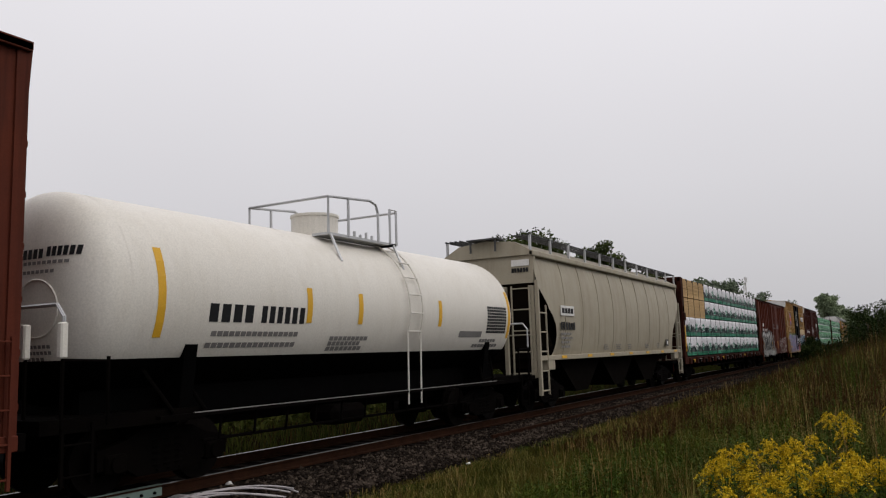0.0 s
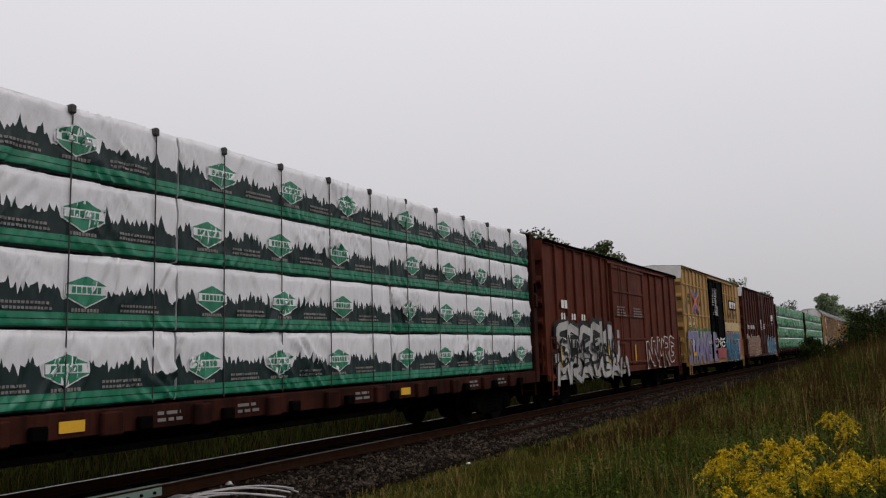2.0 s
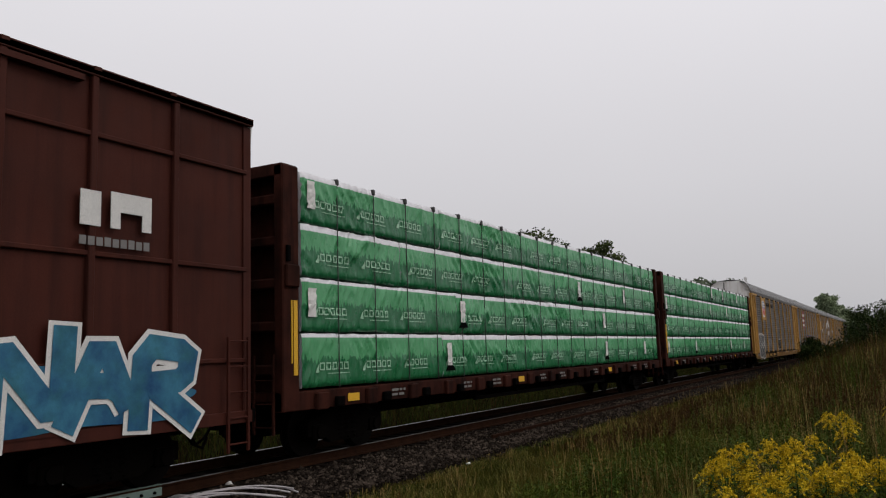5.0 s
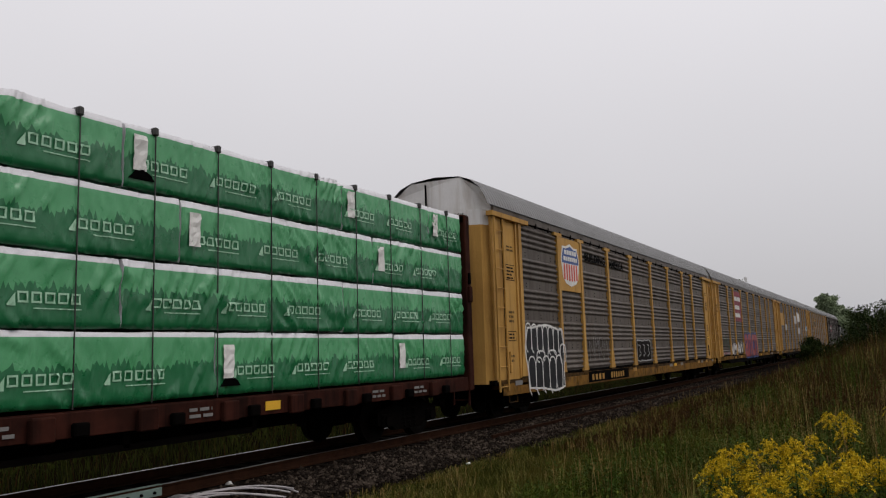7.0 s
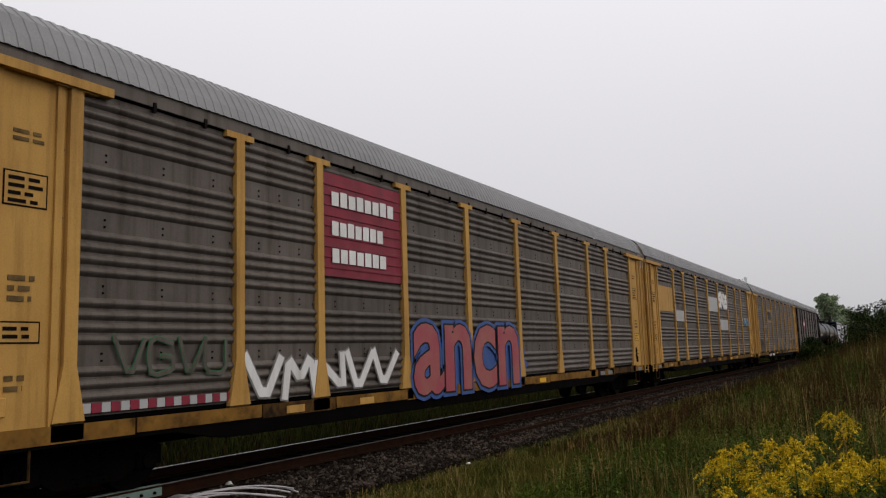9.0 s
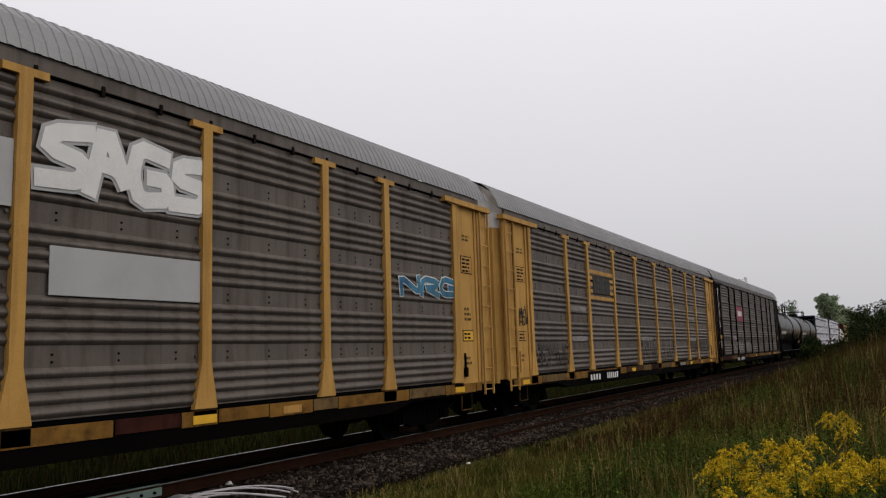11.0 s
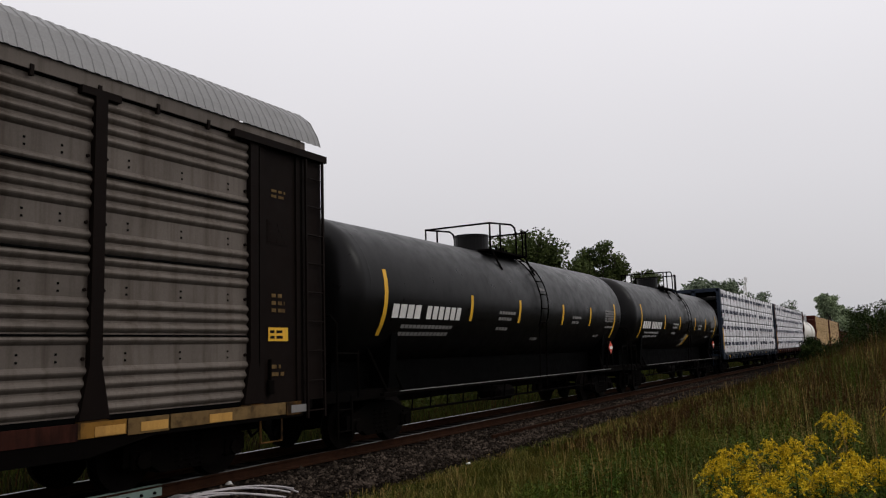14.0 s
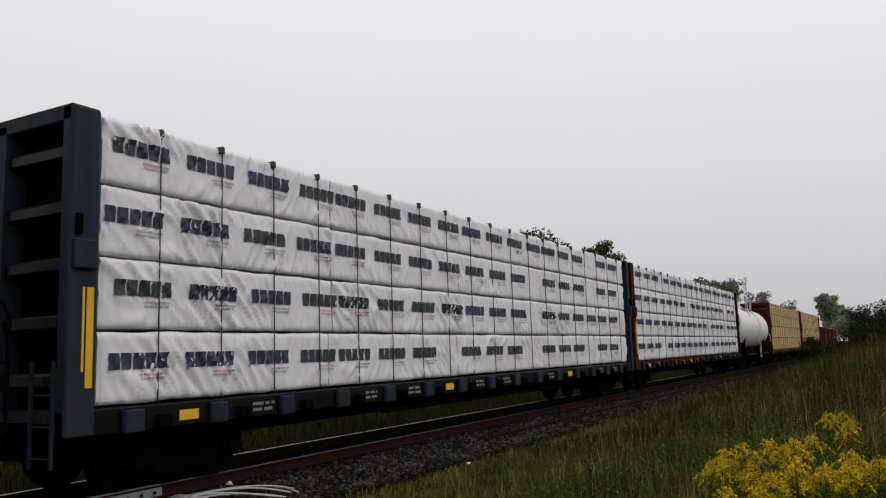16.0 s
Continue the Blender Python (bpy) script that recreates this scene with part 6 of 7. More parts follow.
        ribbon(bm, loop, 0.045, 1.541 + 0.0006 * k)
        part("spray_outline", bm, "white_mark", car)
    for k in range(3):
        for nm, m, r, dx in (("spray_outline", "silver", 1.0, 0.0), ("spray_fill", "rack_brown", 0.9, 0.004)):
            cloud(nm, 1.534 + dx + 0.0007 * k, 13.05 + k * 0.62 - 0.4 * r, 1.62 - 0.46 * r, 13.05 + k * 0.62 + 0.4 * r, 1.62 + 0.46 * r, m, car, 63 + k, 10, "dark rounded sprayed letters with a pale edge")
        bm = bmesh.new()
        ribbon(bm, [(12.85 + k * 0.62, 1.85), (13.15 + k * 0.62, 1.8), (12.95 + k * 0.62, 1.62), (13.20 + k * 0.62, 1.5), (12.85 + k * 0.62, 1.4)], 0.04, 1.545)
        part("spray_line", bm, "silver", car)
    spray(1.49, 7.3, 1.4, 9.2, 2.2, 4, "rack_steel", "silver", car, 64, fat=0.06)
    panel("number_plate", 1.525, 7.0, 0.68, 11.4, 1.02, "band_black", car)
    marks("number_block", 1.533, 7.3, 0.74, 1.4, 0.2, 4, "rack_yellow", car)
    marks("number_block", 1.533, 9.3, 0.74, 1.6, 0.2, 6, "rack_yellow", car)
    return car


def red_sign_rack():
    car = autorack("grey screened autorack with yellow posts and a red sign", "rack_yellow", "rack_yellow", POSTS)
    panel("sign_panel", 1.475, 6.98, 3.2, 9.58, 5.1, "red_mark", car, "dark red sign panel", d=0.012)
    for z in np.arange(3.35, 5.05, 0.19):
        boxes("sign_ridge", [(1.47, 6.98, z, 1.505, 9.58, z + 0.03)], "red_mark", car)
    for z, n, w in ((4.5, 8, 2.1), (3.95, 7, 1.7), (3.45, 7, 1.8)):
        marks("sign_mark", 1.512, 7.2, z, w, 0.28, n, "white_mark", car, gap=0.2)
    spray(1.50, 5.0, 1.1, 9.2, 1.85, 5, "hood_white", "scrape", car, 70, fat=0.2, label="white sprayed letters")
    cloud("spray_ground", 1.50, 9.6, 0.9, 16.0, 2.0, "blue_mark", car, 71, 18)
    for nm, m, th, dx in (("spray_outline", "blue_mark", 0.19, 0.0), ("spray_glow", "black_mark", 0.115, 0.006), ("spray_fill", "pink", 0.075, 0.012)):
        lettering(nm, "ancn", 2.9, m, car, 1.54 + dx, 9.85, 1.0, th, 0.0, 1.0, "pink block letters with a blue outline")
    spray(1.495, 2.6, 1.5, 4.6, 2.1, 4, "rack_steel", "green_spray", car, 72, fat=0.09)
    for i in range(18):
        panel("reflector", 1.482, 2.15 + i * 0.145, 1.16, 2.28 + i * 0.145, 1.28, "red_mark" if i % 2 else "silver", car)
    return car


def patched_rack():
    car = autorack("grey screened autorack with yellow posts and pale patches", "rack_yellow", "rack_yellow", POSTS)
    panel("sign_panel", 1.482, 2.2, 3.3, 4.6, 4.4, "rack_yellow", car)
    panel("patch", 1.482, 5.0, 2.9, 6.7, 3.4, "silver", car)
    panel("patch", 1.482, 12.8, 3.6, 15.3, 4.4, "silver", car)
    panel("patch", 1.482, 15.8, 2.6, 18.2, 3.2, "silver", car)
    spray(1.49, 15.6, 3.9, 18.3, 4.8, 4, "white_mark", "silver", car, 80, fat=0.25)
    spray(1.49, 23.6, 3.0, 26.1, 3.4, 3, "cyan", "white_mark", car, 81, fat=0.3)
    return car


def yellow_sign_rack():
    car = autorack("grey screened autorack with yellow posts and a small yellow sign", "rack_yellow", "rack_yellow", POSTS)
    boxes("sign_stripe", [(1.47, 6.98, 3.4 + i * 0.22, 1.5, 9.58, 3.52 + i * 0.22) for i in range(5)], "rack_yellow", car)
    marks("sign_mark", 1.508, 7.3, 3.62, 1.9, 0.6, 3, "black_mark", car, gap=0.12)
    spray(1.472, 1.15, 2.4, 1.75, 3.0, 3, "black_mark", "black_mark", car, 90, fat=0.08)
    spray(1.495, 12.4, 1.2, 18.2, 2.1, 7, "rack_steel", "silver", car, 91, fat=0.07)
    spray(1.495, 1.95, 1.25, 4.9, 1.95, 5, "rack_steel", "black_mark", car, 93, fat=0.07)
    spray(1.495, 21.5, 1.4, 26.2, 2.1, 6, "rack_steel", "black_mark", car, 92, fat=0.1)
    for y, z, w, h in ((5.0, 2.95, 1.6, 0.16), (5.0, 2.0, 1.6, 0.17), (12.75, 2.0, 1.9, 0.17), (21.4, 3.0, 1.4, 0.15), (21.4, 1.98, 1.5, 0.16)):
        cloud("patch", 1.492, y, z, y + w, z + h, "scrape", car, int(y * 7 + z), 9, "pale scraped band")
    panel("sill_board", 1.524, 18.55, 0.8, 20.15, 1.04, "band_black", car, "black board with a pale mark")
    for i in range(3):
        bm = bmesh.new()
        q = 18.95 + i * 0.36
        prism(bm, [(q + 0.04, 0.87), (q + 0.26, 0.87), (q + 0.29, 1.0), (q + 0.01, 1.0)], "x", 1.531, 1.537)
        part("logo_block", bm, "hopper_grey", car)
    panel("number_plate", 1.525, 6.3, 0.68, 9.7, 1.02, "band_black", car)
    marks("number_block", 1.533, 6.5, 0.74, 1.1, 0.2, 4, "white_mark", car)
    marks("number_block", 1.533, 8.2, 0.74, 1.3, 0.2, 6, "white_mark", car)
    return car


def brown_rack():
    car = autorack("grey screened autorack with dark brown posts and a small red sign", "rack_brown", "rack_brown", POSTS, white_top=False, split=True)
    panel("sign_panel", 1.475, 6.98, 3.2, 9.58, 4.15, "red_mark", car, "red sign panel", d=0.014)
    marks("sign_mark", 1.5, 7.55, 3.55, 1.5, 0.34, 6, "white_mark", car, gap=0.2)
    worded("lettering", "CRACK", 1.95, 0.62, "silver", car, (1.49, 4.85, 1.27), label="white hand-sprayed letters", thick=-0.012)
    worded("lettering", "+", 0.22, 0.2, "silver", car, (1.535, 6.75, 1.5), thick=-0.01)
    worded("lettering", "PUNK", 1.75, 0.60, "silver", car, (1.49, 7.1, 1.25), label="white hand-sprayed letters", thick=-0.012)
    worded("lettering", "VENTURA", 1.35, 0.22, "silver", car, (1.493, 5.15, 2.02), label="white hand-sprayed letters", thick=0.0)
    cloud("spray_ground", 1.489, 9.95, 1.2, 12.2, 1.85, "scrape", car, 94, 12, "faded silver sprayed patch")
    spray(1.496, 10.0, 1.22, 12.0, 1.85, 4, "scrape", "silver", car, 95, fat=0.12)
    for word, at, wide in (("PUNK", 1.18, 0.30), ("CRACK", 0.42, 0.28)):
        for i, ch in enumerate(word):
            worded("lettering", ch, wide, 0.46, "white_mark", car, (1.50, at + 0.02 * (i % 2), 4.52 - i * 0.60 if word == "PUNK" else 4.3 - i * 0.62), thick=-0.012)
    worded("lettering", "VTA", 0.62, 0.42, "white_mark", car, (1.478, 1.08, 1.55), thick=-0.012)
    panel("label_plate", 1.476, 1.15, 2.08, 1.72, 2.28, "rack_yellow", car, "yellow notice plate")
    panel("number_plate", 1.525, 5.9, 0.68, 9.0, 1.02, "band_black", car)
    marks("number_block", 1.533, 6.1, 0.74, 0.9, 0.2, 4, "white_mark", car)
    marks("number_block", 1.533, 7.5, 0.74, 1.2, 0.2, 6, "white_mark", car)
    return car


def black_tank(y_dome, seed, tag=False):
    zc, R, L = 3.02, 1.56, 18.1
    car = tankcar("black tank car with yellow reflectors and a railed top platform", L, "tank_black", zc, R, 0.4, 17.7, y_dome, ladder_y=y_dome + 1.0)
    for y, a, b in ((1.6, 2.15, 3.45), (5.3, 2.5, 3.1), (8.1, 2.5, 3.1), (11.3, 2.5, 3.1), (13.8, 2.5, 3.1), (16.4, 2.15, 3.3)):
        on_shell("reflector", zc, R, y, y + 0.13, a, b, "yellow_mark", car, "yellow reflective strip")
    shell_marks(zc, R, 1.95, 2.5, 1.15, 0.28, 4, "white_mark", car, 0.2)
    shell_marks(zc, R, 3.3, 2.5, 1.6, 0.28, 6, "white_mark", car, 0.25)
    for y, z, w, n in ((2.4, 2.3, 2.2, 14), (2.4, 2.15, 2.1, 13), (6.9, 2.7, 1.0, 6), (6.9, 2.55, 0.8, 5), (6.9, 2.3, 0.7, 4), (9.6, 3.45, 0.5, 4), (12.2, 2.7, 0.8, 5), (12.2, 2.55, 0.6, 4), (9.4, 2.05, 0.5, 4), (14.6, 2.15, 0.5, 3), (15.5, 2.45, 0.9, 7)):
        shell_marks(zc, R, y, z, w, 0.075, n, "grey_mark" if seed % 2 else "silver", car, 0.15)
    for k in range(5):
        shell_marks(zc, R, 15.4, 2.66 + k * 0.085, 0.95, 0.055, 7, "grey_mark", car, 0.12)
    bm = bmesh.new()
    prism(bm, [(16.02, 1.77), (16.24, 1.55), (16.46, 1.77), (16.24, 1.99)], "x", 1.40, 1.42)
    board = part("placard", bm, "red_bright", car, "red diamond placard with a white band")
    boxes("placard_band", [(1.42, 16.09, 1.72, 1.428, 16.39, 1.82)], "white_mark", board)
    boxes("placard_holder", [(1.36, 16.0, 1.42, 1.395, 16.05, 1.99), (1.36, 16.43, 1.42, 1.395, 16.48, 1.99)], "dark_iron", car)
    if tag:
        on_shell("paper_sheet", zc, R, 9.72, 10.05, 1.75, 2.3, "hopper_grey", car, "weathered pale half of a paper sheet")
        on_shell("paper_sheet", zc, R, 10.06, 10.4, 1.75, 2.3, "yellow_mark", car, "yellow half of a paper sheet")
    boxes("head_marks", [(0.2 + i * 0.15, 0.55, 3.25, 0.3 + i * 0.15, 0.6, 3.38) for i in range(6)], "silver", car)
    return car


def small_white_tank():
    return tankcar("white tank car with a grey underframe", 13.6, "white_paint", 2.85, 1.5, 0.5, 13.1, 6.5, trim="galvanised")


def tail_box(paint):
    return boxcar("brown steel boxcar at the tail of the train", 15.8, paint, top=3.7, posts=(1, 2, 3, 4, 5, 10.5, 11.5, 12.5, 13.5, 14.5))


couple(brown_lead(), -9.84)
couple(white_tank(), 6.2)
couple(grey_hopper(), 20.85)
couple(spruce_load(), 39.0)
couple(oxide_box(), 63.85)
couple(yellow_box(), 81.45)
couple(maroon_box(), 98.95)
couple(green_load(3), 115.7)
couple(green_load(9), 140.7)
couple(shield_rack(), 165.9)
couple(red_sign_rack(), 194.12)
couple(patched_rack(), 222.3)
couple(yellow_sign_rack(), 250.75)
couple(brown_rack(), 278.9)
couple(black_tank(8.47, 1), 306.95)
couple(black_tank(8.6, 2, True), 325.3)
couple(white_load(5, "blue_frame"), 344.0)
couple(white_load(6, "rust_frame"), 368.3)
couple(small_white_tank(), 393.2)
couple(lumber_load(7), 407.5)
couple(lumber_load(8), 432.0)
couple(tail_box("box_brown"), 456.8)
couple(tail_box("box_oxide"), 473.4)


# ---- plants ----
def verge_height(x, y):
    """How tall the growth stands: mown short by the stones, waist-high up the bank."""
    return np.clip(0.075 + 0.088 * (x + 8.0), 0.06, 1.0) * np.clip(1 + 0.022 * (y - 13), 0.85, 1.7)


def grow(n, x0, x1, y0, y1, seed, near=1.5, edge=-8.0, clump=0.4, bunch=7, spread=0.10, tall=1.0, least=0.0):
    """Plan points in bunches, denser towards the viewer, thinned in patches, each with its own height."""
    rng = np.random.default_rng(seed)
    c = scatter(n // bunch, x0, x1, y0, y1, seed, near, edge, clump)
    k = np.repeat(np.arange(len(c)), bunch)
    x, y = c[k, 0] + rng.normal(0, spread, len(k)), c[k, 1] + rng.normal(0, spread, len(k))
    lift = np.array([0.75 + 0.55 * noise.noise((a * 0.8, b * 0.6, seed)) for a, b in c[:, :2]])[k]
    h = np.maximum(verge_height(x, y) * tall * c[k, 2] * lift * 1.25, least)
    keep = x > edge - 0.1
    return np.stack([x[keep], y[keep], h[keep]], -1)


def plumed(name, label, category, pts, material, head=0.25, n=9, size=0.016, seed=1):
    """Thin upright stalks that carry a feathery seed head."""
    rng = np.random.default_rng(seed)
    m = len(pts)
    h = pts[:, 2] * rng.uniform(0.75, 1.15, m)
    z = np.array([ground_z(p[0], p[1]) for p in pts]) - 0.03
    a, l = rng.uniform(0, 6.283, m), rng.uniform(0.03, 0.2, m) * h
    at = lambda t: np.stack([pts[:, 0] + np.cos(a) * l * t * t, pts[:, 1] + np.sin(a) * l * t * t, z + h * t], -1)
    quads = []
    side = np.stack([np.cos(a + 1.5), np.sin(a + 1.5), np.zeros(m)], -1) * 0.0035
    for t0, t1 in ((0, 0.5), (0.5, 1.0)):
        quads.append(np.stack([at(t0) - side, at(t0) + side, at(t1) + side * 0.6, at(t1) - side * 0.6], 1))
    for k in range(n):
        t = 1 - head * rng.random(m)
        w = size * (1.15 - (t - 1 + head) / head * 0.8)
        u = rng.normal(0, 1, (m, 3))
        u /= np.linalg.norm(u, axis=1)[:, None]
        u[:, 2] = np.abs(u[:, 2]) + 0.6
        b = rng.uniform(0, 6.283, m)
        q = np.stack([np.cos(b), np.sin(b), np.zeros(m)], -1) * (w * 0.35)[:, None]
        p = np.stack([pts[:, 0] + np.cos(a) * l * t * t, pts[:, 1] + np.sin(a) * l * t * t, z + h * t], -1)
        e = p + u * (w * 1.6)[:, None]
        quads.append(np.stack([p, (p + e) / 2 + q, e, (p + e) / 2 - q], 1))
    v = np.stack(quads, 1).reshape(-1, 3)
    f = np.arange(len(v)).reshape(-1, 4)
    me = bpy.data.meshes.new(name)
    me.from_pydata(v.tolist(), [], f.tolist())
    me.materials.append(M[material])
    return tagged(new(name, me), label, category, kind="stuff")


def leafy_stems(name, label, pts, material, leaves=16, size=0.075, seed=1):
    """Upright weeds whose stems carry narrow leaves all the way up."""
    rng = np.random.default_rng(seed)
    m = len(pts)
    h = pts[:, 2] * rng.uniform(0.7, 1.1, m)
    z = np.array([ground_z(p[0], p[1]) for p in pts]) - 0.03
    a, l = rng.uniform(0, 6.283, m), rng.uniform(0.02, 0.15, m) * h
    quads = []
    for k in range(leaves):
        t = 0.25 + 0.75 * (k + rng.random(m)) / leaves
        p = np.stack([pts[:, 0] + np.cos(a) * l * t * t, pts[:, 1] + np.sin(a) * l * t * t, z + h * t], -1)
        b = k * 2.4 + rng.uniform(0, 6.283, m)
        w = size * rng.uniform(0.6, 1.2, m) * (1.15 - 0.6 * t)
        d = np.stack([np.cos(b), np.sin(b), rng.uniform(-0.3, 0.6, m)], -1) * w[:, None]
        q = np.stack([-np.sin(b), np.cos(b), np.zeros(m)], -1) * (w * 0.17)[:, None]
        quads.append(np.stack([p, p + d * 0.5 + q, p + d - np.array([0, 0, 0.012]), p + d * 0.5 - q], 1))
    side = np.stack([np.cos(a + 1.5), np.sin(a + 1.5), np.zeros(m)], -1) * 0.004
    foot = np.stack([pts[:, 0], pts[:, 1], z], -1)
    top = np.stack([pts[:, 0] + np.cos(a) * l, pts[:, 1] + np.sin(a) * l, z + h], -1)
    quads.append(np.stack([foot - side, foot + side, top + side * 0.5, top - side * 0.5], 1))
    v = np.stack(quads, 1).reshape(-1, 3)
    f = np.arange(len(v)).reshape(-1, 4)
    me = bpy.data.meshes.new(name)
    me.from_pydata(v.tolist(), [], f.tolist())
    me.materials.append(M[material])
    return tagged(new(name, me), label, "weeds", kind="stuff")


def tuft_field():
    blades("verge_grass", "short green grass at the ballast edge", "grass", grow(90000, -8.5, -2.2, 7.5, 34, 21, 1.5, -8.3, 0.2, 9, 0.09, 0.85, 0.05), 1.0, 0.0055, "grass", 0.8, 1)
    blades("creeping_grass", "thin grass creeping among the stones", "grass", grow(9000, -9.0, -7.9, 8, 34, 20, 1.4, -9.0, 0.55, 14, 0.09, 0.5, 0.07), 1.0, 0.006, "grass", 0.9, 11)
    blades("tall_grass", "tall green and brown grass on the verge", "grass", grow(80000, -6.8, 4, 4.2, 75, 22, 1.7, -6.9, 0.25, 10, 0.11, 1.05), 1.0, 0.0085, "grass", 0.55, 2, 3)
    blades("pale_tufts", "pale yellow-green grass tufts near the viewer", "grass", grow(26000, -7.2, 1.5, 6.5, 24, 29, 1.5, -7.4, 0.5, 12, 0.07, 0.95), 1.0, 0.006, "pale_grass", 0.7, 9, 3)
    blades("dry_stalks", "pale dry grass stalks on the verge", "grass", grow(6000, -7.3, 3, 8, 30, 23, 1.5, -7.3, 0.5, 5, 0.12, 1.35, 0.22), 1.0, 0.005, "straw", 0.3, 3, 3)
    plumed("seeding_grass", "straw-coloured grass stalks with feathery heads", "grass", grow(2600, -7.0, 2.5, 9, 40, 31, 1.3, -7.0, 0.5, 4, 0.2, 1.45, 0.3), "straw", 0.28, 10, 0.017, 12)
    plumed("red_weeds", "reddish-brown seeding weeds on the bank", "weeds", grow(11000, -5.8, 3, 14, 62, 24, 1.2, -6.2, 0.5, 8, 0.25, 1.2), "red_weed", 0.6, 18, 0.034, 4)
    plumed("brown_weeds", "dark brown withered weeds on the bank", "weeds", grow(9000, -5.2, 3.5, 15, 60, 30, 1.1, -6, 0.55, 9, 0.3, 1.35), "red_weed", 0.7, 22, 0.04, 10)
    leafy_stems("green_weeds", "leafy green weeds on the bank", grow(15000, -4.2, 4, 4.6, 45, 25, 1.3, -5.2, 0.35, 8, 0.16, 1.25), "weed", 20, 0.105, 5)
    leafy_stems("low_weeds", "low leafy weeds among the grass", grow(5200, -7.4, 3, 7, 34, 28, 1.6, -7.6, 0.6, 9, 0.12, 0.8, 0.09), "weed", 9, 0.06, 8)
    blades("far_grass", "rough green grass beyond the track", "grass", scatter(60000, -34, -12.7, 0, 150, 26, 1.4, -7.7, 0.25), 0.62, 0.014, "dark_weed", 0.6, 6, 2)
    blades("far_stalks", "brown stalks beyond the track", "grass", scatter(9000, -30, -12.9, 0, 120, 27, 1.4, -7.7, 0.4), 0.85, 0.009, "red_weed", 0.4, 7, 2)


def goldenrod(seed):
    """One plant: a stem with narrow leaves and a pyramid of arching flower sprays."""
    rng = np.random.default_rng(seed)
    plant = thing("goldenrod", "goldenrod plant with bright yellow plumes and narrow green leaves", "plant", "goldenrod on the verge")
    H = 1.03 * rng.uniform(0.88, 1.08)
    bm = bmesh.new()
    bend = rng.uniform(-0.1, 0.1, 2)
    pts = [(bend[0] * t * t, bend[1] * t * t, H * t) for t in np.linspace(0, 1, 6)]
    path(bm, pts, 0.005, 5)
    part("stem", bm, "weed", plant)
    bm = bmesh.new()
    for k in range(150):
        t = rng.uniform(0.25, 0.92)
        a, l = rng.uniform(0, 6.283), rng.uniform(0.08, 0.15)
        c = Vector((bend[0] * t * t, bend[1] * t * t, H * t))
        d, n = Vector((math.cos(a), math.sin(a), rng.uniform(-0.2, 0.5))), Vector((-math.sin(a), math.cos(a), 0)) * 0.012
        bm.faces.new([bm.verts.new(p) for p in (c, c + d * l * 0.5 + n, c + d * l + Vector((0, 0, -0.03)), c + d * l * 0.5 - n)])
    tagged(part("leaf", bm, "weed", plant), kind="stuff")
    count = int(rng.integers(11, 15))
    for q in range(count):
        bm = bmesh.new()
        u0 = q / count
        a, z0 = q * 2.4 + rng.uniform(-0.4, 0.4), H * (0.80 + 0.20 * u0)
        l = rng.uniform(0.16, 0.23) * (1.08 - 0.75 * u0)
        out, across = Vector((math.cos(a), math.sin(a), 0)), Vector((-math.sin(a), math.cos(a), 0))
        base = Vector((bend[0] * (z0 / H) ** 2, bend[1] * (z0 / H) ** 2, z0))
        for k in range(int(85 * (1.1 - 0.5 * u0))):
            t = rng.uniform(0.05, 1.0)
            thick = 0.020 * (1.2 - 0.8 * t)
            c = base + out * (l * t) + Vector((0, 0, l * (0.95 * t - 1.05 * t * t)))
            c += across * rng.normal(0, thick * 0.7) + Vector((0, 0, abs(rng.normal(0, thick))))
            u, w = Vector(rng.normal(0, 1, 3)).normalized(), Vector(rng.normal(0, 1, 3)).normalized()
            sz = rng.uniform(0.006, 0.012)
            bm.faces.new([bm.verts.new(p) for p in (c - u * sz, c - w * sz * 0.8, c + u * sz, c + w * sz * 0.8)])
        tagged(part("flower_spray", bm, "goldenrod", plant, "yellow flower spray"), kind="stuff")
    return plant


def plant_goldenrod():
    """Loose stands of goldenrod on the bank: a dense one near, scattered ones behind and up the slope."""
    rng = random.Random(5)
    kinds = [goldenrod(k) for k in range(6)]
    stands = ((-1.36, 8.1, 0.22, 4), (-0.88, 8.2, 0.36, 11), (-0.5, 7.6, 0.3, 5), (-1.2, 6.8, 0.22, 3), (-0.25, 10.4, 0.5, 4), (0.15, 8.8, 0.5, 5), (-1.12, 8.2, 0.2, 4), (-0.2, 15.0, 0.8, 4), (-0.8, 12.6, 0.5, 2))
    i = 0
    for cx, cy, r, count in stands:
        for _ in range(count):
            x, y = cx + rng.gauss(0, r * 0.75), cy + rng.gauss(0, r * 0.8)
            m = pose(x, y, ground_z(x, y) - abs(rng.gauss(0, 0.13)), rng.uniform(-7, 7), rng.uniform(-7, 7), rng.uniform(0, 360))
            if i < 6:
                kinds[i].matrix_basis = m
            else:
                copy_thing(kinds[i % 6], m)
            i += 1


